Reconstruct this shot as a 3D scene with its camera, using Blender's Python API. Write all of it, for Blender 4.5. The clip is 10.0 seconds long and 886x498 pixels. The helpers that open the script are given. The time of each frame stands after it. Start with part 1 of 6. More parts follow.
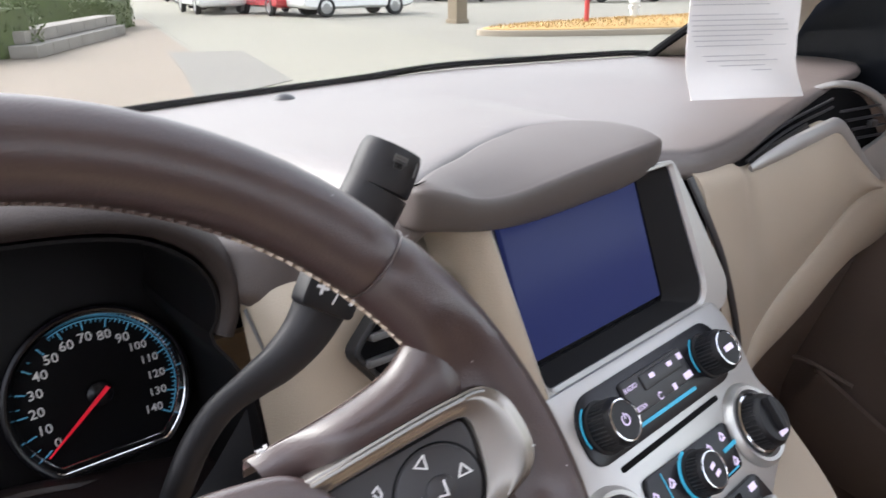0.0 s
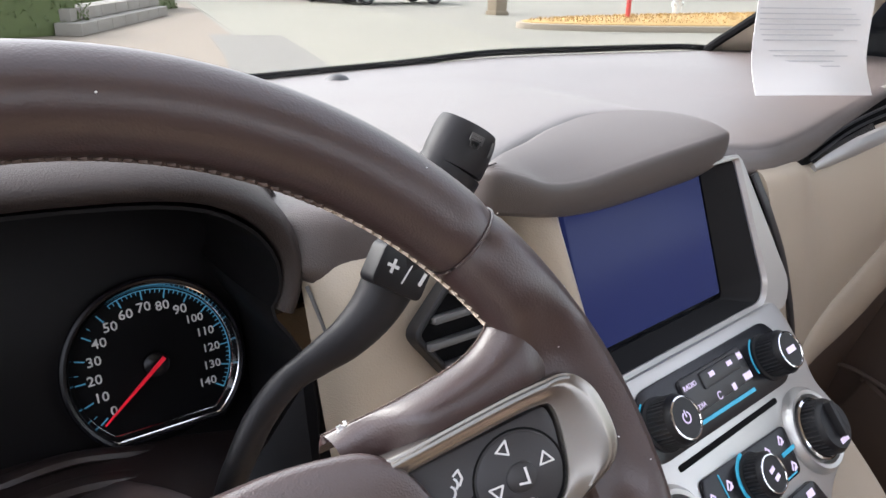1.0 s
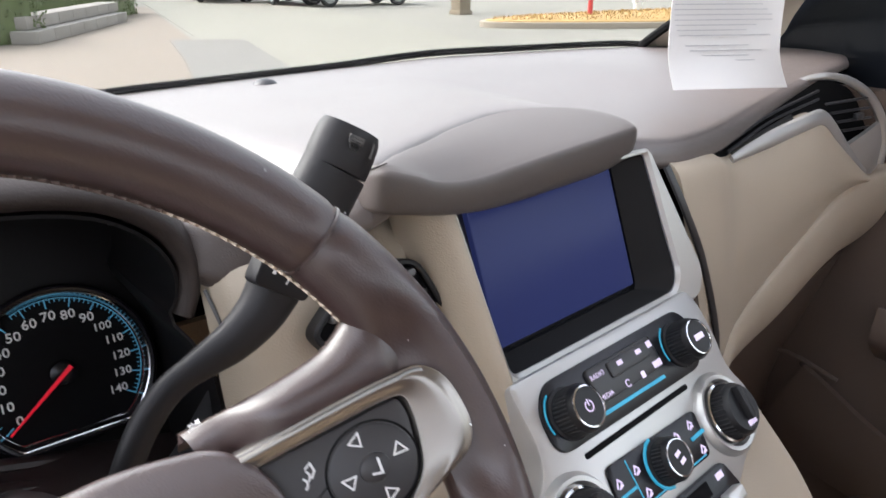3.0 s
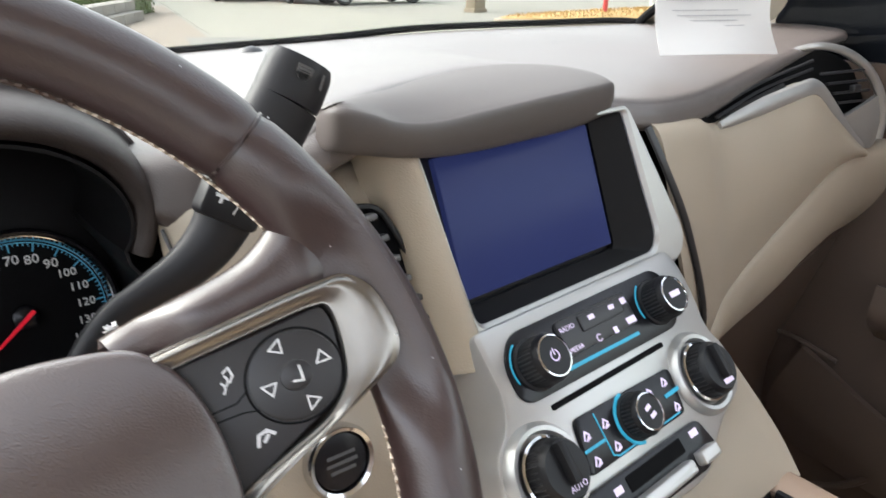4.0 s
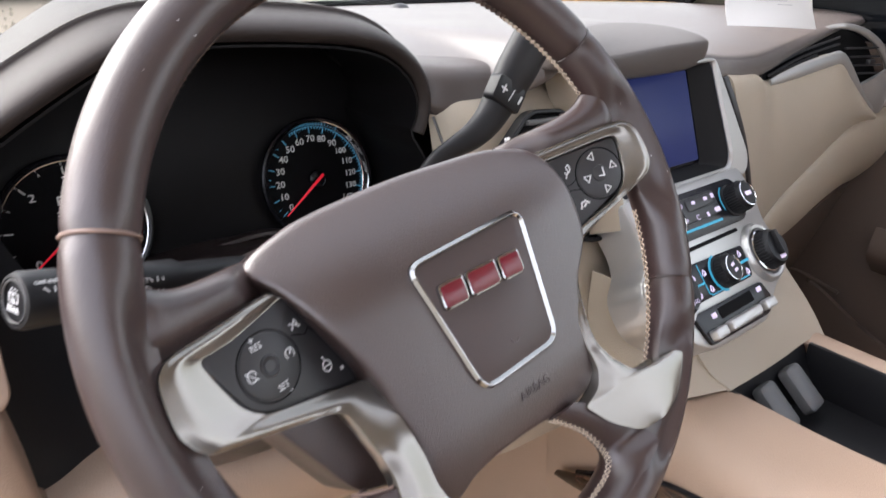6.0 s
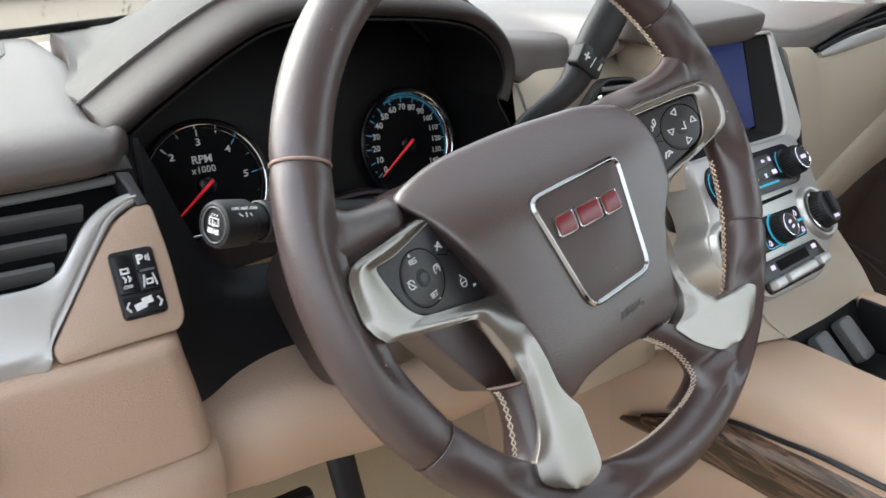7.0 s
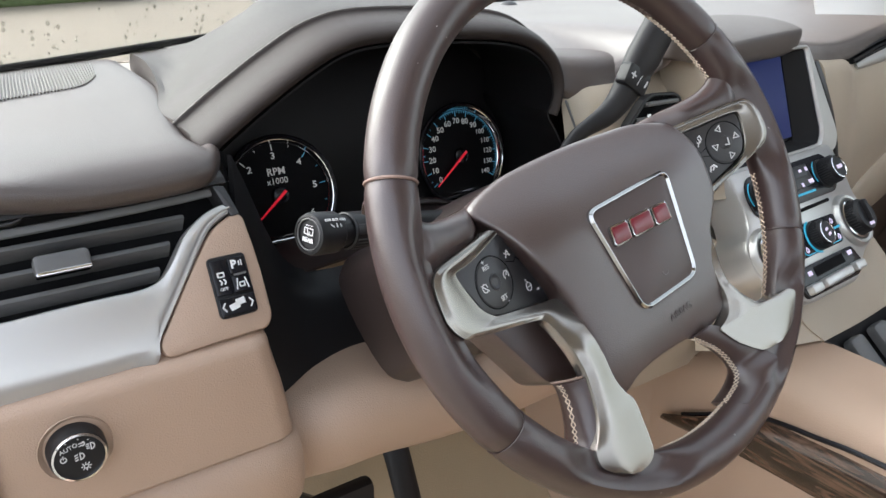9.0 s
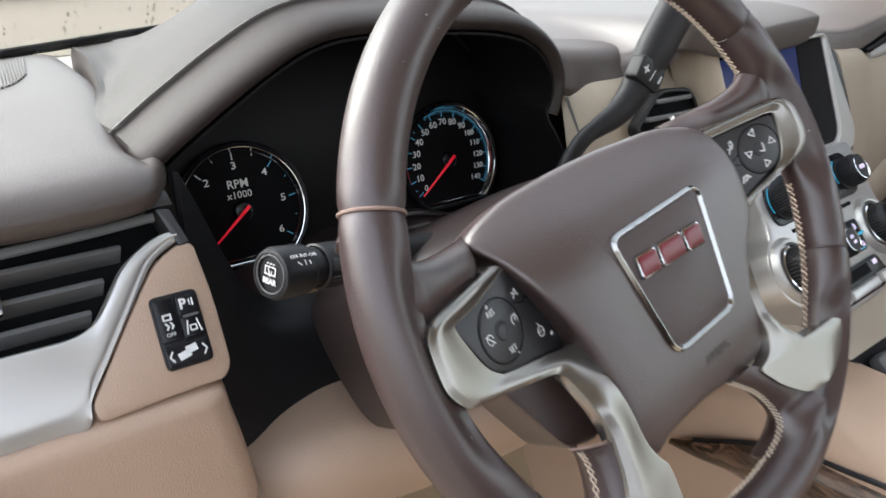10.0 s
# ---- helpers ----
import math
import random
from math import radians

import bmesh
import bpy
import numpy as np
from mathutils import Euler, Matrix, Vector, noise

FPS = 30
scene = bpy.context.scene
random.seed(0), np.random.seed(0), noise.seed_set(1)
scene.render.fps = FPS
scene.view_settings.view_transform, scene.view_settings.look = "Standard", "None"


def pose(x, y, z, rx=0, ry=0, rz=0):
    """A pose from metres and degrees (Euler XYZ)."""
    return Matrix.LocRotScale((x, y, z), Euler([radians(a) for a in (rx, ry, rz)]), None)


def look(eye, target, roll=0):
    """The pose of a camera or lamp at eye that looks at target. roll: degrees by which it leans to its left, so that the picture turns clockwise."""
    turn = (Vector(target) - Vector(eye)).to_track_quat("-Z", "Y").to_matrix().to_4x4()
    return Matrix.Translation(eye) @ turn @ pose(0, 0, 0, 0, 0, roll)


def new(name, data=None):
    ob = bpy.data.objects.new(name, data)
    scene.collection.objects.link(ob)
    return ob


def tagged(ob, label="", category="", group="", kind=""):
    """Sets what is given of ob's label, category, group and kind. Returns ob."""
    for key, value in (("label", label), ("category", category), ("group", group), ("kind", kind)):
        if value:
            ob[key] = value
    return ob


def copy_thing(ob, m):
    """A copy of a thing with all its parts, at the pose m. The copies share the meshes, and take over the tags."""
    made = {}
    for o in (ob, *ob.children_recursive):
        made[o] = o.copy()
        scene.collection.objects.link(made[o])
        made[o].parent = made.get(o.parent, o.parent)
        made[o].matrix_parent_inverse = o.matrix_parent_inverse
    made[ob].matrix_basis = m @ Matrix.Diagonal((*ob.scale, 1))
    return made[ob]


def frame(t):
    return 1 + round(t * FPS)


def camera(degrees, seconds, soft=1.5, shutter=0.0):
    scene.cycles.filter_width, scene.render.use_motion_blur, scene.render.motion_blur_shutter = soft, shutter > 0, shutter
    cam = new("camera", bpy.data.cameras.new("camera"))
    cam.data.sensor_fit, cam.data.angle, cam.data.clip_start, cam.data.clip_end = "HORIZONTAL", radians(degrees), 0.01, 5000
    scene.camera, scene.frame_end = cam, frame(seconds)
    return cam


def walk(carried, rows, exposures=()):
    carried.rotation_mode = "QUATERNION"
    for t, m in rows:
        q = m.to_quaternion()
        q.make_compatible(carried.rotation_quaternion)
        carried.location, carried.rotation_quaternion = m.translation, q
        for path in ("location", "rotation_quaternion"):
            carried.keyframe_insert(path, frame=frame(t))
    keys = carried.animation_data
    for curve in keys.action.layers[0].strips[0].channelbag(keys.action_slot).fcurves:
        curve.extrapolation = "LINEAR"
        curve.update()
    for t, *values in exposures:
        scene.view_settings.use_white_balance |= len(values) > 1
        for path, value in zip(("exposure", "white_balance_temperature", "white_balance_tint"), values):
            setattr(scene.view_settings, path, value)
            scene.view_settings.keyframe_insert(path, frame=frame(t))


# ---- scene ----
cam = camera(60.9, 10.0, soft=1.5, shutter=0.4)
PATH = [
    (0, (0.001, -0.156, 1.415), (1.183, 1.303, 0.727), -0.6),
    (0.5, (-0.013, -0.139, 1.405), (1.117, 1.351, 0.697), 0.8),
    (1, (-0.012, -0.137, 1.407), (1.106, 1.362, 0.698), 1.1),
    (1.5, (-0.008, -0.145, 1.407), (1.119, 1.35, 0.703), 0.8),
    (2, (-0.003, -0.154, 1.405), (1.137, 1.333, 0.707), 0.6),
    (2.5, (0.006, -0.165, 1.414), (1.169, 1.302, 0.711), 0.3),
    (2.7, (0.009, -0.165, 1.418), (1.185, 1.29, 0.712), 0.1),
    (3.8, (0.044, -0.198, 1.372), (1.201, 1.268, 0.657), 0.0),
    (4, (0.04, -0.197, 1.376), (1.184, 1.282, 0.666), -0.1),
    (4.5, (0.002, -0.171, 1.395), (1.097, 1.359, 0.717), -0.5),
    (5, (-0.05, -0.159, 1.384), (1.025, 1.397, 0.734), -0.1),
    (5.2, (-0.071, -0.179, 1.412), (1.038, 1.356, 0.768), 0.5),
    (5.5, (-0.132, -0.209, 1.413), (1.023, 1.28, 0.743), 1.5),
    (5.8, (-0.208, -0.264, 1.383), (0.955, 1.204, 0.68), 2.1),
    (6, (-0.236, -0.285, 1.375), (0.932, 1.15, 0.615), 2.8),
    (6.1, (-0.245, -0.289, 1.371), (0.919, 1.149, 0.611), 2.8),
    (6.2, (-0.255, -0.289, 1.372), (0.902, 1.147, 0.596), 2.7),
    (7.3, (-0.343, -0.322, 1.369), (0.741, 1.159, 0.574), 1.5),
    (7.5, (-0.352, -0.325, 1.381), (0.718, 1.155, 0.567), 1.5),
    (8, (-0.37, -0.333, 1.388), (0.683, 1.166, 0.585), 1.6),
    (8.5, (-0.373, -0.332, 1.388), (0.666, 1.182, 0.596), 1.3),
    (9, (-0.373, -0.333, 1.391), (0.673, 1.181, 0.608), 1.0),
    (9.5, (-0.372, -0.326, 1.391), (0.684, 1.174, 0.593), 0.7),
    (9.8, (-0.34, -0.288, 1.385), (0.736, 1.194, 0.582), 0.6),
    (10, (-0.327, -0.253, 1.38), (0.758, 1.22, 0.573), 0.9),
]
walk(cam, [(t, look(eye, target, roll)) for t, eye, target, roll in PATH], [(0, 2.58, 6150, 18), (2.7, 2.58, 6150, 18), (3.8, 2.7, 6250, 12), (5.0, 2.6, 6250, 14), (6.2, 2.62, 6250, 18), (7.5, 2.52, 6100, 6), (8.2, 2.52, 6100, 6), (9.2, 2.5, 6150, 12), (10, 2.48, 6150, 12)])

# ---- light ----
world = bpy.data.worlds.new("world")
scene.world = world
world.use_nodes = True
wn = world.node_tree.nodes
sky = wn.new("ShaderNodeTexSky")
sky.sky_type, sky.sun_disc = "NISHITA", False
sky.sun_elevation, sky.sun_rotation = radians(38), radians(-35)
sky.dust_density, sky.air_density = 4.0, 1.6
soft_sky = wn.new("ShaderNodeHueSaturation")
soft_sky.inputs["Saturation"].default_value = 0.3
world.node_tree.links.new(sky.outputs[0], soft_sky.inputs["Color"])
world.node_tree.links.new(soft_sky.outputs[0], wn["Background"].inputs[0])
wn["Background"].inputs[1].default_value = 0.15
sun = new("sun", bpy.data.lights.new("sun", "SUN"))
sun.data.energy, sun.data.angle, sun.data.color = 0.32, radians(70), (1.0, 0.97, 0.93)
sun.matrix_world = look((0, 0, 20), (0 + 9, 0 - 11, 20 - 11))


# ---- materials ----
def mat(name, color, rough=0.5, metal=0.0, bump=0.0, scale=600.0, var=0.08, blotch=6.0, coat=0.0, glow=0.0, grain="noise", spec=0.5, crease=0.0, coat_rough=0.08):
    m = bpy.data.materials.new(name)
    m.use_nodes = True
    nt = m.node_tree
    n, l = nt.nodes, nt.links
    b = n["Principled BSDF"]
    b.inputs["Roughness"].default_value = rough
    b.inputs["Metallic"].default_value = metal
    b.inputs["Coat Weight"].default_value = coat
    b.inputs["Coat Roughness"].default_value = coat_rough
    b.inputs["Specular IOR Level"].default_value = spec
    tc = n.new("ShaderNodeTexCoord")
    big = n.new("ShaderNodeTexNoise")
    big.inputs["Scale"].default_value, big.inputs["Detail"].default_value = blotch, 4
    l.new(tc.outputs["Object"], big.inputs["Vector"])
    ramp = n.new("ShaderNodeMapRange")
    ramp.inputs["To Min"].default_value, ramp.inputs["To Max"].default_value = 1 - var, 1 + var
    l.new(big.outputs[0], ramp.inputs[0])
    mul = n.new("ShaderNodeVectorMath")
    mul.operation = "SCALE"
    mul.inputs[0].default_value = color
    l.new(ramp.outputs[0], mul.inputs["Scale"])
    l.new(mul.outputs[0], b.inputs["Base Color"])
    rr = n.new("ShaderNodeMapRange")
    rr.inputs["To Min"].default_value, rr.inputs["To Max"].default_value = max(0.02, rough - 0.06), min(1, rough + 0.06)
    l.new(big.outputs[0], rr.inputs[0])
    l.new(rr.outputs[0], b.inputs["Roughness"])
    if bump:
        if grain == "leather":
            fine = n.new("ShaderNodeTexVoronoi")
            fine.feature = "SMOOTH_F1"
            out = fine.outputs["Distance"]
        else:
            fine = n.new("ShaderNodeTexNoise")
            fine.inputs["Detail"].default_value = 3
            out = fine.outputs[0]
        fine.inputs["Scale"].default_value = scale
        l.new(tc.outputs["Object"], fine.inputs["Vector"])
        bp = n.new("ShaderNodeBump")
        bp.inputs["Strength"].default_value, bp.inputs["Distance"].default_value = bump, 0.4 / scale
        l.new(out, bp.inputs["Height"])
        l.new(bp.outputs[0], b.inputs["Normal"])
        if crease:
            soft = n.new("ShaderNodeTexNoise")
            soft.inputs["Scale"].default_value, soft.inputs["Detail"].default_value, soft.inputs["Distortion"].default_value = 38, 3, 0.8
            l.new(tc.outputs["Object"], soft.inputs["Vector"])
            b2 = n.new("ShaderNodeBump")
            b2.inputs["Strength"].default_value, b2.inputs["Distance"].default_value = crease, 0.006
            l.new(soft.outputs[0], b2.inputs["Height"])
            l.new(b2.outputs[0], bp.inputs["Normal"])
    if glow:
        b.inputs["Emission Color"].default_value = (*color, 1)
        b.inputs["Emission Strength"].default_value = glow
    return m


def wood_mat(name):
    m = mat(name, (0.1, 0.05, 0.03), 0.22, coat=0.8, var=0.2)
    nt = m.node_tree
    n, l = nt.nodes, nt.links
    tc = n.new("ShaderNodeTexCoord")
    mp = n.new("ShaderNodeMapping")
    mp.inputs["Scale"].default_value = (42, 4, 42)
    mp.inputs["Rotation"].default_value = (radians(-20), 0, 0)
    l.new(tc.outputs["Object"], mp.inputs["Vector"])
    wv = n.new("ShaderNodeTexNoise")
    wv.inputs["Scale"].default_value, wv.inputs["Detail"].default_value, wv.inputs["Distortion"].default_value = 2.0, 6, 2.6
    l.new(mp.outputs[0], wv.inputs["Vector"])
    cr = n.new("ShaderNodeValToRGB")
    cr.color_ramp.elements[0].position, cr.color_ramp.elements[0].color = 0.42, (0.013, 0.007, 0.0045, 1)
    cr.color_ramp.elements[1].position, cr.color_ramp.elements[1].color = 0.64, (0.1, 0.056, 0.036, 1)
    l.new(wv.outputs[0], cr.inputs[0])
    l.new(cr.outputs[0], n["Principled BSDF"].inputs["Base Color"])
    return m


def glass_mat(name, tint=(1, 1, 1)):
    m = bpy.data.materials.new(name)
    m.use_nodes = True
    n, l = m.node_tree.nodes, m.node_tree.links
    n.remove(n["Principled BSDF"])
    clear, gloss, mix = n.new("ShaderNodeBsdfTransparent"), n.new("ShaderNodeBsdfGlossy"), n.new("ShaderNodeMixShader")
    clear.inputs[0].default_value = (*tint, 1)
    gloss.inputs["Roughness"].default_value = 0.01
    mix.inputs[0].default_value = 0.03
    l.new(clear.outputs[0], mix.inputs[1])
    l.new(gloss.outputs[0], mix.inputs[2])
    l.new(mix.outputs[0], n["Material Output"].inputs[0])
    return m


LEATHER = mat("brown_leather", (0.033, 0.019, 0.0176), 0.36, bump=0.3, scale=1300, var=0.24, grain="leather", blotch=14, crease=0.06, spec=0.75)
COVER = mat("brown_cover", (0.042, 0.0258, 0.0232), 0.34, bump=0.65, scale=1400, var=0.1, grain="leather", spec=0.9, coat=0.3, coat_rough=0.3)
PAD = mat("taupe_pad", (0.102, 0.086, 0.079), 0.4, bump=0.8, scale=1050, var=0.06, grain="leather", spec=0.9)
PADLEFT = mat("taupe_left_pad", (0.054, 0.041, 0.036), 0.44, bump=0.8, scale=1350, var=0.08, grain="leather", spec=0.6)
# hood pad: base colour darkened to stand in for shade on its lip
PADSHADE = mat("brown_pad_shaded", (0.033, 0.026, 0.0235), 0.5, bump=0.75, scale=1200, var=0.06, grain="leather", spec=0.2)
COWLPAD = mat("brown_cowl_pad", (0.082, 0.07, 0.064), 0.48, bump=0.45, scale=1500, var=0.06, grain="leather", spec=0.4)
TAN = mat("tan_vinyl", (0.335, 0.234, 0.17), 0.5, bump=0.7, scale=1000, var=0.05, grain="leather")
CREAM = mat("cream_vinyl", (0.37, 0.312, 0.24), 0.45, bump=0.6, scale=1000, var=0.04, grain="leather")
SILVER = mat("satin_silver", (0.46, 0.452, 0.435), 0.34, metal=0.65, bump=0.04, scale=1500, var=0.05)
CHAMPAGNE = mat("satin_champagne", (0.245, 0.23, 0.21), 0.25, metal=0.92, bump=0.05, scale=1500, var=0.04)
EMBLEMCHROME = mat("dark_chrome", (0.36, 0.355, 0.35), 0.09, metal=1.0, var=0.02)
CHROME = mat("chrome", (0.62, 0.62, 0.63), 0.1, metal=1.0, var=0.02)
BLACK = mat("black_plastic", (0.007, 0.007, 0.008), 0.45, bump=0.15, scale=1400, var=0.2, spec=0.3)
GREY = mat("dark_grey_plastic", (0.02, 0.0195, 0.021), 0.42, bump=0.12, scale=1400, var=0.15)
STALKBLACK = mat("stalk_black", (0.011, 0.0105, 0.0115), 0.5, bump=0.2, scale=1100, var=0.15, spec=0.35)
GLOSSBLACK = mat("gloss_black", (0.007, 0.007, 0.009), 0.25, var=0.1, spec=0.3)
MATTEBLACK = mat("matte_black", (0.003, 0.003, 0.0035), 0.8, var=0.2, spec=0.12)
CLUSTER = mat("cluster_black", (0.006, 0.0055, 0.0058), 0.5, bump=0.1, scale=1200, var=0.15, spec=0.16)
SLAT = mat("vent_slat_grey", (0.085, 0.084, 0.084), 0.45, bump=0.15, scale=1000)
WHITE = mat("white_print", (0.6, 0.6, 0.6), 0.6, var=0.02)
LILAC = mat("backlit_print", (0.7, 0.6, 0.8), 0.5, var=0.05, glow=0.06)
DIALINK = mat("dial_print", (0.55, 0.55, 0.53), 0.6, var=0.02, glow=0.02)
BLUE = mat("blue_dial_mark", (0.07, 0.28, 0.42), 0.5, var=0.05, glow=0.06)
CYAN = mat("cyan_light_bar", (0.02, 0.28, 0.42), 0.4, var=0.05, glow=0.08)
RED = mat("needle_red", (0.7, 0.01, 0.03), 0.4, var=0.05, glow=0.06)
EMBLEMRED = mat("emblem_red", (0.12, 0.003, 0.01), 0.3, coat=0.15, var=0.1)
EMBLEMPLATE = mat("emblem_plate_brown", (0.046, 0.029, 0.026), 0.42, bump=0.25, scale=2200, var=0.06, spec=0.6)
STITCH = mat("tan_thread", (0.42, 0.345, 0.27), 0.7, bump=0.4, scale=3000)
STITCHDARK = mat("brown_thread", (0.085, 0.058, 0.046), 0.7, bump=0.4, scale=3000)
SCREEN = mat("blue_display", (0.014, 0.019, 0.064), 0.3, glow=0.15, var=0.12, blotch=9, spec=0.1)
PAPER = mat("white_paper", (0.6, 0.585, 0.57), 0.7, bump=0.1, scale=900, var=0.03)
INKGREY = mat("grey_ink", (0.42, 0.415, 0.42), 0.7)
CARPET = mat("beige_carpet", (0.33, 0.26, 0.17), 0.95, bump=1.0, scale=500, var=0.15)
DOORBROWN = mat("dark_brown_door", (0.085, 0.06, 0.047), 0.5, bump=0.4, scale=900, var=0.08, grain="leather")
HEADLINER = mat("cream_headliner", (0.6, 0.53, 0.43), 0.9, bump=0.3, scale=800)
WOOD = wood_mat("walnut_trim")
GLASS = glass_mat("windscreen_glass", (0.8, 0.82, 0.8))
DROP = glass_mat("water", (0.84, 0.84, 0.82))
TINTED = mat("tinted_glass", (0.006, 0.007, 0.009), 0.05, var=0.05, spec=0.1)
# cover brown made darker: carries the shade behind the wheel in its colour
SHROUDSHADE = mat("shroud_brown_shaded", (0.022, 0.0152, 0.014), 0.38, bump=0.4, scale=1500, var=0.08, grain="leather")
WORN = mat("worn_leather", (0.19, 0.125, 0.1), 0.6, bump=0.5, scale=1500, var=0.3, blotch=150)


# ---- mesh tools ----
def part(name, bm, material, parent=None, label="", smooth=True):
    me = bpy.data.meshes.new(name)
    bmesh.ops.recalc_face_normals(bm, faces=bm.faces)
    bm.to_mesh(me)
    bm.free()
    me.materials.append(material)
    if smooth:
        me.polygons.foreach_set("use_smooth", [True] * len(me.polygons))
        me.set_sharp_from_angle(angle=radians(38))
    ob = new(name, me)
    ob.parent = parent
    return tagged(ob, label)


def thing(name, label, category, m=None, group="", kind=""):
    ob = new(name)
    ob.empty_display_size = 0.02
    if m is not None:
        ob.matrix_world = m
    return tagged(ob, label, category, group, kind)


def frame_at(origin, yaw, tilt, roll=0.0):
    """Axes on a panel: x to the right, y up along it, z out of it towards the cabin."""
    return Matrix.Translation(origin) @ Matrix.Rotation(radians(yaw), 4, "Z") @ Matrix.Rotation(radians(90 - tilt), 4, "X") @ Matrix.Rotation(radians(roll), 4, "Z")


def spline(p, n, closed=False):
    """n points along a smooth curve through the points p."""
    p = [Vector(q) for q in p]
    k = len(p)
    out = []
    spans = k if closed else k - 1
    for i in range(n):
        t = i * spans / (n if closed else n - 1)
        a = min(int(t), spans - 1)
        f = t - a
        if closed:
            p0, p1, p2, p3 = p[(a - 1) % k], p[a % k], p[(a + 1) % k], p[(a + 2) % k]
        else:
            p1, p2 = p[a], p[a + 1]
            p0 = p[a - 1] if a else p1 * 2 - p2
            p3 = p[a + 2] if a + 2 < k else p2 * 2 - p1
        out.append(0.5 * (2 * p1 + (p2 - p0) * f + (2 * p0 - 5 * p1 + 4 * p2 - p3) * f * f + (3 * p1 - p0 - 3 * p2 + p3) * f ** 3))
    return out


def sheet(rows, nu=24, nv=24, thick=0.004, flip=False):
    """A smooth skin through rows of points, given a thickness behind it."""
    mid = [spline(r, nv) for r in rows]
    cols = [spline([r[j] for r in mid], nu) for j in range(nv)]
    bm = bmesh.new()
    g = [[bm.verts.new(cols[j][i]) for j in range(nv)] for i in range(nu)]
    for i in range(nu - 1):
        for j in range(nv - 1):
            q = (g[i][j], g[i + 1][j], g[i + 1][j + 1], g[i][j + 1])
            bm.faces.new(q[::-1] if flip else q)
    bm.normal_update()
    if thick:
        back = [[bm.verts.new(v.co - v.normal * thick) for v in r] for r in g]
        for i in range(nu - 1):
            for j in range(nv - 1):
                q = (back[i][j], back[i][j + 1], back[i + 1][j + 1], back[i + 1][j])
                bm.faces.new(q[::-1] if flip else q)
        for a, b in ((g, back),):
            for i in range(nu - 1):
                bm.faces.new((a[i][0], b[i][0], b[i + 1][0], a[i + 1][0]))
                bm.faces.new((a[i][-1], a[i + 1][-1], b[i + 1][-1], b[i][-1]))
            for j in range(nv - 1):
                bm.faces.new((a[0][j], a[0][j + 1], b[0][j + 1], b[0][j]))
                bm.faces.new((a[-1][j], b[-1][j], b[-1][j + 1], a[-1][j + 1]))
    return bm


def rounded(pts, r, seg=5):
    """An outline in the plane with its corners rounded by r (one number, or one a corner)."""
    out, k = [], len(pts)
    for i in range(k):
        a, b, c = Vector(pts[i - 1]).to_2d(), Vector(pts[i]).to_2d(), Vector(pts[(i + 1) % k]).to_2d()
        ri = r[i] if isinstance(r, (list, tuple)) else r
        d1, d2 = (a - b), (c - b)
        ri = min(ri, d1.length * 0.48, d2.length * 0.48)
        p, q = b + d1.normalized() * ri, b + d2.normalized() * ri
        for s in range(seg + 1):
            t = s / seg
            out.append((1 - t) ** 2 * p + 2 * t * (1 - t) * b + t * t * q)
    return out


def inset(pts, d):
    """An outline moved inwards by d."""
    k, out = len(pts), []
    area = sum(pts[i].x * pts[(i + 1) % k].y - pts[(i + 1) % k].x * pts[i].y for i in range(k))
    sg = 1 if area > 0 else -1
    for i in range(k):
        t = pts[(i + 1) % k] - pts[i - 1]
        if t.length < 1e-9:
            t = Vector((1, 0))
        t.normalize()
        out.append(pts[i] + Vector((-t.y, t.x)) * d * sg)
    return out


def plate(pts, z0, z1, bevel=0.001, dome=0.0):
    """A solid slab on an outline with rounded upper edges."""
    pts = [Vector(p).to_2d() for p in pts]
    bm = bmesh.new()
    steps = [(0, z0), (0, z1 - bevel), (bevel * 0.3, z1 - bevel * 0.3), (bevel, z1)]
    rings = []
    for d, z in steps:
        rings.append([bm.verts.new((*p, z)) for p in (inset(pts, d) if d else pts)])
    k = len(pts)
    for a, b in zip(rings, rings[1:]):
        for i in range(k):
            bm.faces.new((a[i], a[(i + 1) % k], b[(i + 1) % k], b[i]))
    if dome:
        c = sum((v.co for v in rings[-1]), Vector()) / k
        prev = rings[-1]
        for s, h in ((0.8, 0.36), (0.55, 0.7), (0.28, 0.92)):
            ring = [bm.verts.new((c.x + (v.co.x - c.x) * s, c.y + (v.co.y - c.y) * s, z1 + dome * h)) for v in rings[-1]]
            for i in range(k):
                bm.faces.new((prev[i], prev[(i + 1) % k], ring[(i + 1) % k], ring[i]))
            prev = ring
        top = bm.verts.new((c.x, c.y, z1 + dome))
        for i in range(k):
            bm.faces.new((prev[i], prev[(i + 1) % k], top))
    else:
        bm.faces.new(rings[-1])
    bm.faces.new(rings[0][::-1])
    bm.normal_update()
    bmesh.ops.triangulate(bm, faces=[f for f in bm.faces if len(f.verts) > 4])
    return bm


def ring_plate(outer, inner, z0, z1, bevel=0.0015, dip=0.0):
    """A slab with a hole; both outlines have the same number of points, from the same corner. dip lowers the hole's edge."""
    k = len(outer)
    o = [Vector(p).to_2d() for p in outer]
    i_ = [Vector(p).to_2d() for p in inner]
    bm = bmesh.new()
    prof = [(o, z0), (o, z1 - bevel), (inset(o, bevel), z1), (inset(i_, -bevel), z1 - dip), (i_, z1 - dip - bevel), (i_, z0)]
    rings = [[bm.verts.new((*p, z)) for p in q] for q, z in prof]
    for a, b in zip(rings, rings[1:] + rings[:1]):
        for j in range(k):
            bm.faces.new((a[j], a[(j + 1) % k], b[(j + 1) % k], b[j]))
    return bm


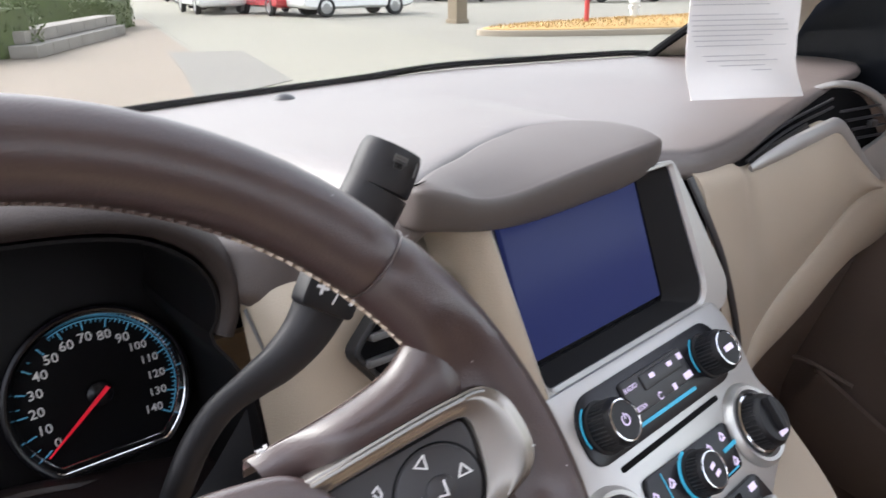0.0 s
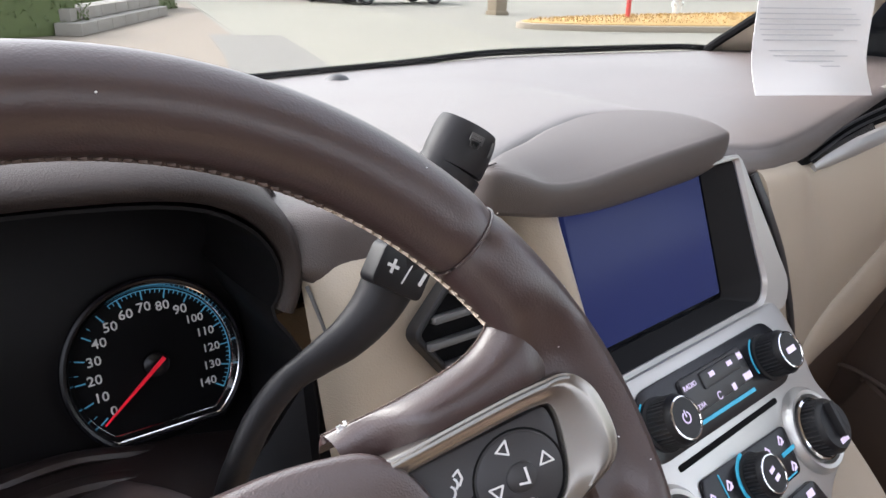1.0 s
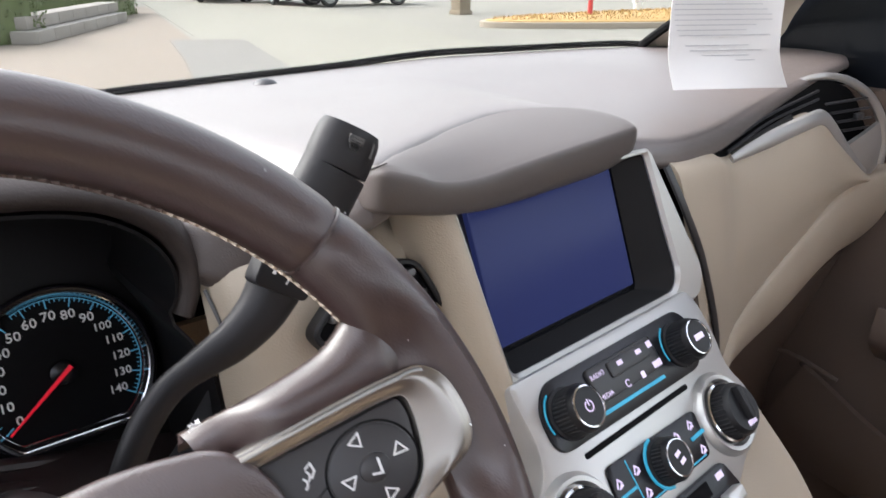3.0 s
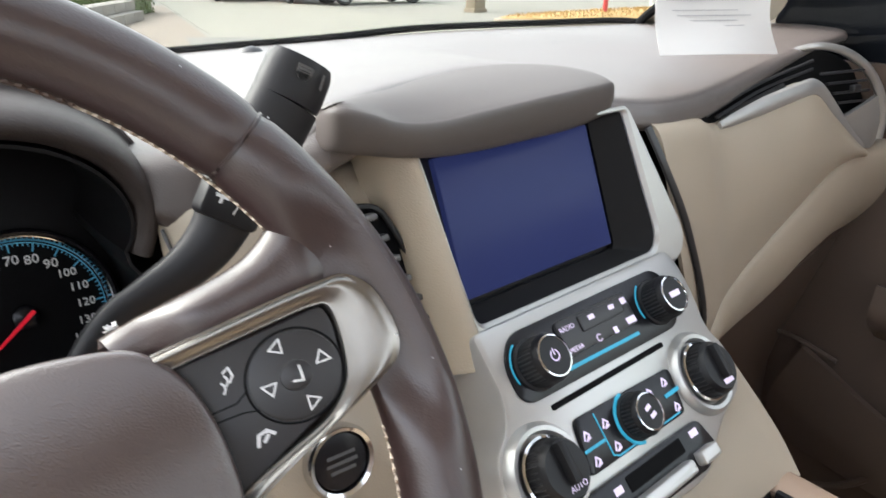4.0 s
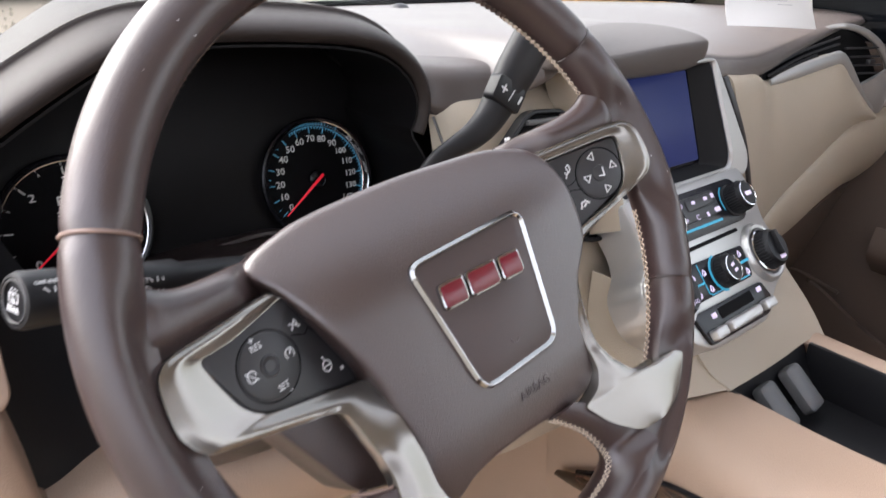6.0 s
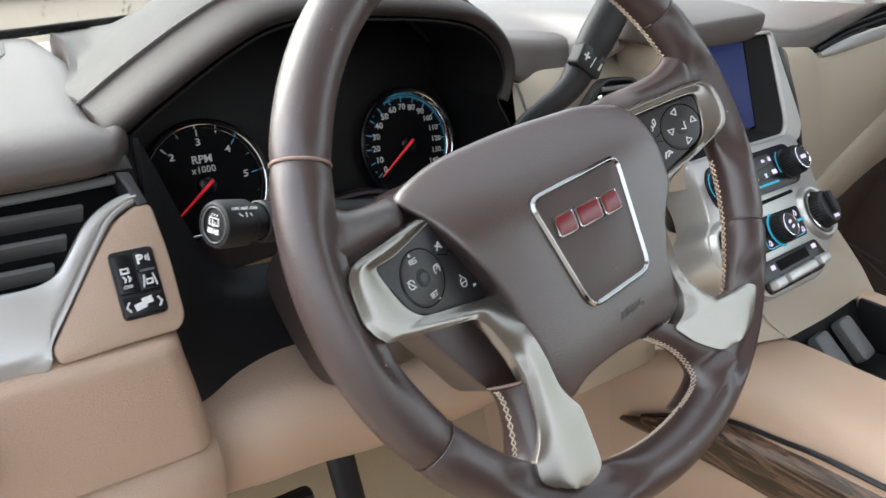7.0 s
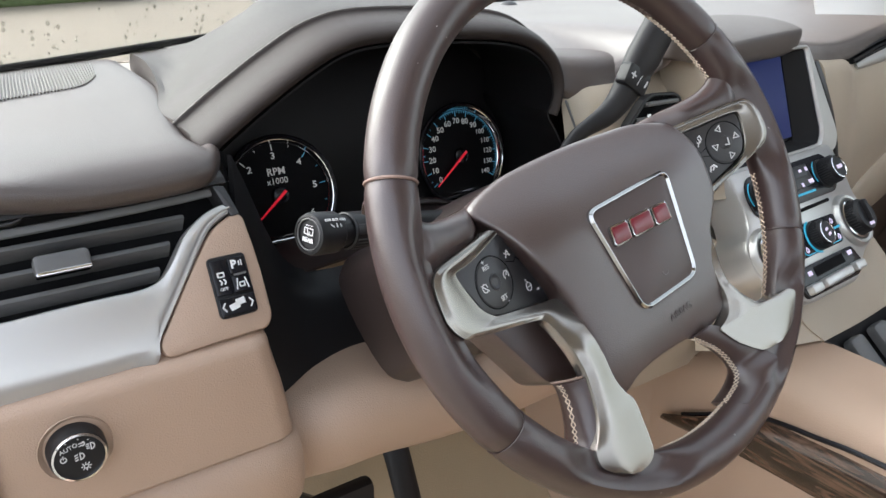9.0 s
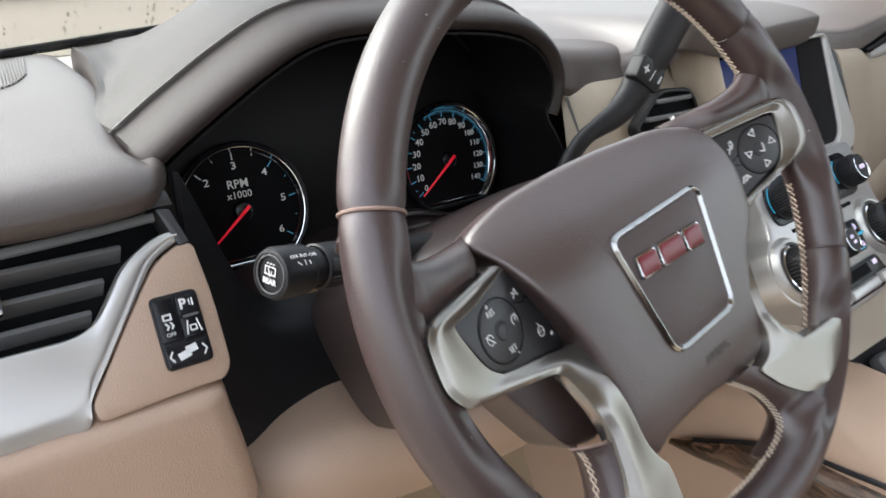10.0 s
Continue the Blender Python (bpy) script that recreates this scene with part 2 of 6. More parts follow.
def band(pairs, high, n=70, bevel=0.0016, depth=0.008, prof=((0.0, 0.0), (0.5, 0.001), (1.0, 0.0)), closed_end=True):
    """A smooth moulding between an outer and an inner edge; high(x, y) gives its height, prof its section (share across, lift)."""
    oo, ii = spline([(*p, 0) for p, q in pairs], n), spline([(*q, 0) for p, q in pairs], n)
    bm = bmesh.new()
    rings = []
    for p, q in zip(oo, ii):
        d = q - p
        size = max(d.length, 1e-5)
        d = d / size
        b = min(bevel, size * 0.3)
        line = [(0, -depth), (0, -b), (0.3 * b, -0.3 * b)]
        line += [(b + (size - 2 * b) * f, lift) for f, lift in prof]
        line += [(size - 0.3 * b, -0.3 * b), (size, -b), (size, -depth)]
        rings.append([bm.verts.new((p.x + d.x * a, p.y + d.y * a, high(p.x + d.x * a, p.y + d.y * a) + z)) for a, z in line])
    for a, b in zip(rings, rings[1:]):
        for i in range(len(a) - 1):
            bm.faces.new((a[i], a[i + 1], b[i + 1], b[i]))
    for r in (rings[0], rings[-1]):
        k = len(r)
        for i in range(k // 2 - (0 if k % 2 else 1)):
            q = [r[i], r[i + 1], r[k - 2 - i], r[k - 1 - i]]
            bm.faces.new(list(dict.fromkeys(q)))
    return bm


def circle(cx, cy, r, n=32, ry=None):
    return [Vector((cx + r * math.cos(2 * math.pi * i / n), cy + (ry or r) * math.sin(2 * math.pi * i / n))) for i in range(n)]


def box_pts(cx, cy, w, h, r=0.002, seg=4):
    return rounded([(cx - w / 2, cy - h / 2), (cx + w / 2, cy - h / 2), (cx + w / 2, cy + h / 2), (cx - w / 2, cy + h / 2)], r, seg)


def lathe(prof, n=32, m=None):
    """A turned solid about z through (radius, height) pairs."""
    bm = bmesh.new()
    rings = []
    for r, z in prof:
        if r < 1e-6:
            rings.append([bm.verts.new((0, 0, z))])
        else:
            rings.append([bm.verts.new((r * math.cos(2 * math.pi * i / n), r * math.sin(2 * math.pi * i / n), z)) for i in range(n)])
    for a, b in zip(rings, rings[1:]):
        for i in range(n):
            j = (i + 1) % n
            if len(a) == 1 and len(b) == 1:
                continue
            if len(a) == 1:
                bm.faces.new((a[0], b[j], b[i]))
            elif len(b) == 1:
                bm.faces.new((a[i], a[j], b[0]))
            else:
                bm.faces.new((a[i], a[j], b[j], b[i]))
    if m is not None:
        bm.transform(m)
    return bm


def tube(path, radius, n=12, closed=False, flat=1.0, up=(0, 0, 1), bm=None, caps=True):
    """A round or flattened tube along a path; radius is a number or one a point."""
    bm = bm or bmesh.new()
    path = [Vector(p) for p in path]
    k = len(path)
    rings = []
    for i, p in enumerate(path):
        if closed:
            t = path[(i + 1) % k] - path[i - 1]
        else:
            t = path[min(i + 1, k - 1)] - path[max(i - 1, 0)]
        t.normalize()
        side = t.cross(Vector(up))
        if side.length < 1e-4:
            side = t.cross(Vector((1, 0, 0)))
        side.normalize()
        nrm = side.cross(t)
        r = radius[i] if isinstance(radius, (list, tuple)) else radius
        rings.append([bm.verts.new(p + side * r * math.cos(2 * math.pi * j / n) + nrm * r * flat * math.sin(2 * math.pi * j / n)) for j in range(n)])
    for a, b in zip(rings, rings[1:] + (rings[:1] if closed else [])):
        for j in range(n):
            bm.faces.new((a[j], a[(j + 1) % n], b[(j + 1) % n], b[j]))
    if not closed and caps:
        bm.faces.new(rings[0][::-1])
        bm.faces.new(rings[-1])
    return bm


def block(cx, cy, cz, sx, sy, sz, bevel=0.0, bm=None):
    b = bmesh.new()
    bmesh.ops.create_cube(b, size=1)
    bmesh.ops.scale(b, vec=(sx, sy, sz), verts=b.verts)
    if bevel:
        bmesh.ops.bevel(b, geom=b.edges[:], offset=bevel, segments=2, affect="EDGES", profile=0.6)
    bmesh.ops.translate(b, vec=(cx, cy, cz), verts=b.verts)
    if bm is None:
        return b
    tmp = bpy.data.meshes.new("tmp")
    b.to_mesh(tmp)
    b.free()
    bm.from_mesh(tmp)
    bpy.data.meshes.remove(tmp)
    return bm


def lettering(name, text, size, x, y, z, material, parent, turn=0.0, bold=0.0, squash=1.0, m=None):
    """Raised lettering in the plane of its thing, centred on (x, y)."""
    cu = bpy.data.curves.new(name, "FONT")
    cu.body, cu.size, cu.align_x, cu.align_y, cu.extrude, cu.resolution_u = text, size, "CENTER", "CENTER", 0.00015, 2
    cu.offset = bold
    tmp = bpy.data.objects.new(name, cu)
    me = bpy.data.meshes.new_from_object(tmp)
    me.name = name
    bpy.data.objects.remove(tmp)
    place = Matrix.Translation((x, y, z)) @ Matrix.Rotation(radians(turn), 4, "Z") @ Matrix.Diagonal((squash, 1, 1, 1))
    me.transform((m @ place) if m is not None else place)
    me.materials.clear()
    me.materials.append(material)
    ob = new(name, me)
    ob.parent = parent
    return ob


def strokes(lines, w, z, bm=None, h=0.0003):
    """Printed strokes: short flat bars along lines of points in the plane."""
    bm = bm or bmesh.new()
    for line in lines:
        for a, b in zip(line, line[1:]):
            a, b = Vector(a), Vector(b)
            d = b - a
            if d.length < 1e-7:
                continue
            d.normalize()
            s = Vector((-d.y, d.x)) * w / 2
            e = d * w * 0.35
            q = [a - e - s, b + e - s, b + e + s, a - e + s]
            lo = [bm.verts.new((*p, z)) for p in q]
            hi = [bm.verts.new((*p, z + h)) for p in q]
            bm.faces.new(hi)
            for i in range(4):
                bm.faces.new((lo[i], lo[(i + 1) % 4], hi[(i + 1) % 4], hi[i]))
    return bm


def arc(cx, cy, r, a0, a1, n=16):
    return [(cx + r * math.cos(radians(a0 + (a1 - a0) * i / n)), cy + r * math.sin(radians(a0 + (a1 - a0) * i / n))) for i in range(n + 1)]


# ---- cabin shell ----
BASE = [(-0.46, 0.455), (-0.38, 0.5), (-0.3, 0.54), (-0.22, 0.575), (-0.15, 0.606), (-0.02, 0.622), (0.2, 0.64), (0.42, 0.675), (0.7, 0.705), (0.9, 0.67), (1.03, 0.635), (1.1, 0.615), (1.2, 0.58)]


def base_y(x):
    """How far ahead the foot of the windscreen lies at x."""
    for (x0, y0), (x1, y1) in zip(BASE, BASE[1:]):
        if x <= x1:
            return y0 + (y1 - y0) * (x - x0) / (x1 - x0)
    return BASE[-1][1]


def base_z(x):
    """How high the foot of the windscreen lies at x."""
    return 1.25 + 0.03 * max(0, min(1, (x + 0.18) / 0.4))


floor = part("floor", block(0.38, -0.3, 0.42, 1.7, 2.2, 0.06, 0.004), CARPET)
tagged(floor, "beige looped carpet on the cabin floor", "floor", kind="structure")
toe = part("trim", sheet([[(-0.46, 0.12, 0.45), (-0.46, 0.34, 0.55), (-0.46, 0.46, 0.8), (-0.46, 0.46, 1.1)], [(0.36, 0.12, 0.45), (0.36, 0.34, 0.55), (0.36, 0.46, 0.8), (0.36, 0.46, 1.1)]], 6, 14, 0.01), CARPET)
tagged(toe, "beige carpet up the footwell bulkhead", "carpet", kind="structure")
roof = part("ceiling", block(0.4, -0.85, 1.83, 1.5, 1.34, 0.03, 0.01), HEADLINER)
tagged(roof, "cream cloth headliner", "ceiling", kind="structure")
front = part("wall_front", block(0.38, 0.475, 0.84, 1.7, 0.012, 0.79, 0.002), MATTEBLACK)
tagged(front, "black bulkhead behind the dashboard", "wall", kind="structure")
# added out of view: closes the rear so less sky light comes in
rear = part("wall_rear", block(0.38, -1.5, 0.98, 1.7, 0.03, 1.14, 0.01), DOORBROWN)
tagged(rear, "unseen dark wall added to block light from behind", "wall", kind="structure")
# added out of view: holds back light from the open side behind the driver
side_rear = part("wall_left_rear", block(-0.47, -1.15, 0.91, 0.03, 0.68, 1.0, 0.01), DOORBROWN)
tagged(side_rear, "unseen dark side wall added to block rear-left light", "wall", kind="structure")

# windscreen
screen_rows = []
for k in range(5):
    f = k / 4
    screen_rows.append([(x + (0.4 - x) * 0.1 * f, y - 0.77 * f - 0.06 * f * (1 - f), base_z(x) - 0.002 + 0.54 * f) for x, y in BASE[1:]])
ws = thing("window_1", "curved clear car windscreen with rain drops", "windscreen", kind="structure")
pane = part("pane", sheet(screen_rows, 16, 40, 0.004), GLASS, ws)
pane.visible_shadow = False
foot = []
for k in range(60):
    x = -0.44 + 1.6 * k / 59
    foot.append((x, base_y(x) + 0.004, base_z(x) + 0.005 + 0.004 * max(0, min(1, (x - 0.5) / 0.2))))
foot = [tuple(p) for p in spline(foot[:55:6] + [(1.08, 0.622, 1.286)], 60)]
part("seal", tube(foot, 0.0048, 8), MATTEBLACK, ws, "black rubber seal")
cowl_bump = thing("sunload_sensor", "small dark sensor button on the dash top", "sensor", Matrix.Translation((0.4, 0.618, 1.2815)))
part("dome", lathe([(0.014, -0.004), (0.014, 0.002), (0.01, 0.006), (0.004, 0.008), (0, 0.0085)], 20), GREY, cowl_bump)

# rain drops on the lower left of the windscreen
rnd = random.Random(7)
bm = bmesh.new()
for k in range(260):
    x, f = rnd.uniform(-0.34, 0.0), rnd.uniform(0.0, 0.24)
    y = base_y(x) - 0.77 * f - 0.06 * f * (1 - f)
    p = Vector((x + (0.4 - x) * 0.1 * f, y + 0.006, base_z(x) + 0.54 * f))
    r = rnd.choice((0.0006, 0.0008, 0.0011, 0.0016)) * rnd.uniform(0.8, 1.3)
    ico = bmesh.ops.create_icosphere(bm, subdivisions=1, radius=r)
    for v in ico["verts"]:
        v.co = Vector((v.co.x * rnd.uniform(0.9, 1.2), v.co.y * 0.45, v.co.z * 1.4)) + p
drops = part("rain_drops", bm, DROP)
tagged(drops, "scattered rain drops on the windscreen glass", "drops", kind="stuff")

# right pillar, door and window
PILLAR = [(1.1, 0.622, 1.276), (1.072, 0.6, 1.29), (1.053, 0.5, 1.353), (1.02, 0.3, 1.485), (0.97, 0.02, 1.67), (0.94, -0.12, 1.8)]
pillar = part("pillar", sheet([PILLAR, [(1.14, 0.612, 1.27), (1.13, 0.56, 1.29), (1.1, 0.45, 1.35), (1.07, 0.26, 1.475), (1.02, 0.0, 1.66), (0.98, -0.14, 1.8)], [(1.2, 0.56, 1.26), (1.2, 0.46, 1.29), (1.195, 0.4, 1.38), (1.15, 0.2, 1.52), (1.09, -0.06, 1.7), (1.05, -0.18, 1.8)]], 12, 20, 0.01), HEADLINER)
tagged(pillar, "cream windscreen pillar trim", "pillar", kind="structure")
part("seal", tube(spline([(x - 0.006, y + 0.006, z) for x, y, z in PILLAR], 24), 0.007, 8), MATTEBLACK, ws, "black rubber seal")
pillar2 = part("pillar", tube(spline([(-0.43, 0.37, 1.27), (-0.4, 0.2, 1.45), (-0.33, -0.02, 1.66), (-0.26, -0.2, 1.82)], 14), 0.035, 12), HEADLINER)
tagged(pillar2, "cream windscreen pillar trim", "pillar", kind="structure")
door = thing("door_1", "dark brown passenger door with map pocket and chrome strip", "car door", kind="structure")
part("panel", sheet([[(1.19, 0.56, 0.46), (1.2, 0.56, 0.85), (1.205, 0.56, 1.1), (1.2, 0.56, 1.24)], [(1.17, 0.2, 0.46), (1.175, 0.2, 0.85), (1.2, 0.2, 1.1), (1.195, 0.2, 1.24)], [(1.17, -0.9, 0.46), (1.175, -0.9, 0.85), (1.2, -0.9, 1.1), (1.195, -0.9, 1.24)]], 12, 14, 0.03), DOORBROWN, door)
part("pane", block(1.215, 0.16, 1.42, 0.008, 0.6, 0.4), TINTED, door, "dark tinted side window")
glass_r = part("pane", block(1.215, -0.7, 1.42, 0.008, 1.1, 0.4), GLASS, door, "clear side window")
glass_r.visible_shadow = False
part("pocket", sheet([[(1.165, 0.34, 0.62), (1.15, 0.34, 0.7), (1.15, 0.3, 0.8)], [(1.15, 0.1, 0.6), (1.135, 0.1, 0.66), (1.135, 0.08, 0.72)], [(1.15, -0.4, 0.58), (1.135, -0.4, 0.62), (1.135, -0.4, 0.66)]], 12, 8, 0.012), DOORBROWN, door)
part("strip", tube(spline([(1.165, 0.272, 0.781), (1.163, 0.225, 0.747), (1.16, 0.175, 0.708)], 8), 0.006, 8, flat=0.5), CHROME, door, "chrome strip")
bm = lathe([(0, 0.0), (0.007, 0.0), (0.007, 0.006), (0.0, 0.008)], 14, Matrix.Translation((1.17, 0.305, 0.796)) @ Matrix.Rotation(radians(-90), 4, "Y"))
part("lamp", bm, CHROME, door, "small chrome-rimmed button")
part("pocket_rim", tube(spline([(1.162, 0.381, 0.631), (1.162, 0.39, 0.708), (1.162, 0.392, 0.768), (1.162, 0.366, 0.8), (1.162, 0.321, 0.806), (1.165, 0.25, 0.79)], 30), 0.004, 8), DOORBROWN, door)
part("pocket_lip", tube(spline([(1.15, 0.33, 0.54), (1.148, 0.249, 0.566), (1.148, 0.193, 0.6), (1.15, 0.146, 0.65), (1.15, 0.1, 0.71)], 20), 0.006, 8), DOORBROWN, door)
part("armrest", sheet([[(1.15, 0.2, 0.86), (1.11, 0.2, 0.9), (1.12, 0.2, 0.95)], [(1.13, -0.1, 0.86), (1.09, -0.1, 0.9), (1.1, -0.1, 0.95)], [(1.13, -0.6, 0.86), (1.09, -0.6, 0.9), (1.1, -0.6, 0.95)]], 8, 8, 0.02), DOORBROWN, door)
sill = part("trim", block(-0.47, -0.2, 0.5, 0.12, 1.6, 0.12, 0.02), TAN)
tagged(sill, "tan door sill trim", "sill", kind="structure")

# ---- dashboard ----
dash = thing("dashboard", "brown padded car dashboard with tan lower panels", "dashboard")

# left pad
rows = []
for x, dz, yf in ((-0.46, 0.02, 0.2), (-0.4, 0.012, 0.19), (-0.35, 0.006, 0.183), (-0.3, 0, 0.18), (-0.25, 0, 0.181), (-0.222, 0.001, 0.187), (-0.21, 0.003, 0.2), (-0.2, 0.0, 0.225)):
    yb = base_y(x)
    sink = 0.026 * max(0, min(1, (x + 0.223) / 0.014))
    xb = x if x < -0.26 else x + 0.04 * (x + 0.26) / 0.06
    rows.append([(xb, yb, 1.25 - sink), (xb, (yb + yf) / 2 + 0.03, 1.2475 - sink), (x, yf + 0.07, 1.2445 - sink * 0.8), (x, yf + 0.022, 1.2405 - sink * 0.25), (x, yf + 0.003, 1.232 + dz), (x, yf + 0.001, 1.2235 + dz), (x, yf + 0.012, 1.216 + dz), (x, yf + 0.06, 1.21 + dz)])
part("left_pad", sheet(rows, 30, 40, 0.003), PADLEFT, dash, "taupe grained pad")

# speaker grille of fine ribs on the left pad
grille = thing("speaker_grille", "ribbed taupe speaker grille on the dash top", "grille")
for k in range(74):
    x = -0.44 + 0.003 * k
    yb = base_y(x) - 0.012
    deep = 0.125 - 0.035 * max(0, (x + 0.25) / 0.028) ** 2
    if deep < 0.03:
        continue
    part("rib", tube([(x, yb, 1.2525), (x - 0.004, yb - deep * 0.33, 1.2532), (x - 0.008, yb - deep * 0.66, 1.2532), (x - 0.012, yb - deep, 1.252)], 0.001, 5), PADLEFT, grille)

# hood over the instruments
ARCH = [(-0.204, 1.226), (-0.17, 1.25), (-0.122, 1.28), (-0.085, 1.2975), (-0.042, 1.303), (0.047, 1.3), (0.104, 1.2922), (0.137, 1.274), (0.151, 1.252), (0.151, 1.234), (0.146, 1.22)]
arch = spline([(x, 0, z) for x, z in ARCH], 40)
rows = []
for i, p in enumerate(arch):
    t = (arch[min(i + 1, 39)] - arch[max(i - 1, 0)]).normalized()
    o = Vector((-t.z, 0, t.x))
    right = max(0, (p.x - 0.1) / 0.06)
    yf = 0.226 + 0.004 * min(right, 1)

    def at(d, y):
        q = p + o * d
        return (q.x, y, q.z)
    left = max(0, min(1, (-0.1 - p.x) / 0.1))
    xb = p.x + 0.035 * max(0, min(1, -p.x / 0.1)) - 0.011 * left
    top = (p + o * 0.024).z
    rows.append([at(-0.002, 0.3), at(-0.002, yf + 0.014), at(0.001, yf + 0.002), at(0.008, yf - 0.001), at(0.015, yf + 0.012), at(0.02, yf + 0.04), at(0.024, yf + 0.048), at(0.024, yf + 0.09), ((p.x + o.x * 0.024) * (0.72 - 0.3 * left) + xb * (0.28 + 0.3 * left), yf + 0.17, max(top - 0.001, 1.251)), (xb, 0.5, max(top - 0.008, 1.256)), (xb + 0.006 * left, base_y(xb + 0.02) - 0.012, base_z(xb) + 0.003)])
rows.insert(0, [(x - 0.001, y, min(z, 1.226)) for x, y, z in rows[0]])
part("instrument_hood", sheet(rows, 64, 44, 0.003), PADSHADE, dash, "stitched brown hood over the dials, darkened for shade")
seam = []
for i, p in enumerate(arch):
    t = (arch[min(i + 1, 39)] - arch[max(i - 1, 0)]).normalized()
    q = p + Vector((-t.z, 0, t.x)) * 0.0235
    seam.append((q.x, 0.271 + 0.004 * min(max(0, (p.x - 0.1) / 0.06), 1), q.z))
part("seam", tube(seam[:34], 0.0011, 6), COWLPAD, dash, "dark hood seam")

# top pad, middle and right
rows = []
TOP = [(-0.13, 0.4, 1.255, 1.24), (-0.05, 0.4, 1.262, 1.245), (0.05, 0.4, 1.265, 1.25), (0.14, 0.36, 1.268, 1.25), (0.17, 0.268, 1.264, 1.248), (0.2, 0.236, 1.264, 1.246), (0.232, 0.212, 1.27, 1.246), (0.256, 0.188, 1.293, 1.262), (0.31, 0.218, 1.2955, 1.268), (0.37, 0.246, 1.2955, 1.268), (0.43, 0.269, 1.295, 1.268), (0.485, 0.263, 1.2935, 1.266), (0.515, 0.246, 1.288, 1.258), (0.54, 0.233, 1.275, 1.248), (0.56, 0.228, 1.266, 1.242), (0.62, 0.224, 1.26, 1.234), (0.72, 0.245, 1.257, 1.23), (0.82, 0.262, 1.264, 1.245), (0.92, 0.275, 1.274, 1.263), (1.0, 0.285, 1.282, 1.275), (1.1, 0.3, 1.285, 1.278), (1.19, 0.34, 1.284, 1.276)]
for x, yf, z, zl in TOP:
    yb, zb = base_y(x), base_z(x)
    rows.append([(x, yb, zb), (x, yb * 0.6 + yf * 0.4, zb + 0.004), (x, yb * 0.25 + yf * 0.75, (z + zb) / 2 + 0.004), (x, yf + 0.02, z), (x, yf + 0.005, z - (z - zl) * 0.25), (x, yf, z - (z - zl) * 0.65), (x, yf + 0.005, zl), (x, yf + 0.05, zl - 0.004)])
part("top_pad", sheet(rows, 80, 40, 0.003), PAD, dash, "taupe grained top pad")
# padded lobe that runs down beside the instruments
rows = []
for x, yf, zl in ((0.15, 0.244, 1.25), (0.157, 0.238, 1.242), (0.166, 0.229, 1.235), (0.178, 0.2225, 1.231), (0.192, 0.219, 1.234), (0.21, 0.2185, 1.2405), (0.235, 0.2195, 1.248), (0.27, 0.222, 1.2535), (0.31, 0.226, 1.256)):
    rows.append([(x, yf + 0.08, 1.27), (x, yf + 0.03, 1.271), (x, yf + 0.008, 1.2655), (x, yf, max(1.252, zl + 0.004) * 0.6 + zl * 0.4), (x, yf + 0.001, zl + 0.003), (x, yf + 0.006, zl), (x, yf + 0.04, zl - 0.002)])
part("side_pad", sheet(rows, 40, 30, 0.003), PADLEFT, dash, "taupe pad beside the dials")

# cowl above the display
COWLSEAM = []
rows = []
for x, yf, zf, zc, yb, zb in ((0.25, 0.19, 1.274, 1.2935, 0.196, 1.2955), (0.2535, 0.172, 1.2725, 1.2985, 0.178, 1.2995), (0.27, 0.166, 1.27, 1.294, 0.19, 1.2985), (0.29, 0.165, 1.2665, 1.287, 0.201, 1.298), (0.32, 0.168, 1.2635, 1.2835, 0.216, 1.2975), (0.36, 0.174, 1.263, 1.284, 0.238, 1.2975), (0.42, 0.184, 1.2655, 1.285, 0.262, 1.297), (0.47, 0.192, 1.2685, 1.2855, 0.264, 1.296), (0.505, 0.199, 1.2715, 1.2855, 0.249, 1.2935), (0.524, 0.206, 1.273, 1.2845, 0.234, 1.289), (0.5345, 0.216, 1.274, 1.281, 0.224, 1.284)):
    zl = zf + 0.003 - 0.013 * max(0, min(1, (x - 0.28) / 0.2))
    rows.append([(x, yb + 0.001, zb - 0.01), (x, yb, zb - 0.001), (x, yb - 0.001, zb)] + [(x, yb + (yf + 0.005 - yb) * f, zb + (zc - zb) * f ** 1.7) for f in (0.3, 0.6, 0.9)] + [(x, yf + 0.0035, zc - 0.0006), (x, yf + 0.0012, zc - 0.0025), (x, yf + 0.0012, zc * 0.5 + zl * 0.5), (x, yf + 0.004, zl + 0.002), (x, yf + 0.008, zl), (x, yf + 0.014, zl + 0.0005), (x, yf + 0.06, zl + 0.002)])
    COWLSEAM.append((x, yb + 0.0012, zb - 0.0008))
part("display_cowl", sheet(rows, 44, 64, 0.003), COWLPAD, dash, "brown hood over the display")
part("seam", tube(spline(COWLSEAM[1:-2], 40), 0.0012, 6), PADSHADE, dash, "dark hood seam")

part("vent_surround", sheet([[(-0.47, 0.24, 1.235), (-0.47, 0.204, 1.221), (-0.47, 0.198, 1.214)], [(-0.33, 0.24, 1.228), (-0.33, 0.203, 1.22), (-0.33, 0.196, 1.2135)], [(-0.21, 0.25, 1.222), (-0.206, 0.206, 1.22), (-0.204, 0.199, 1.214)]], 14, 8, 0.004), GREY, dash, "dark grey vent surround")
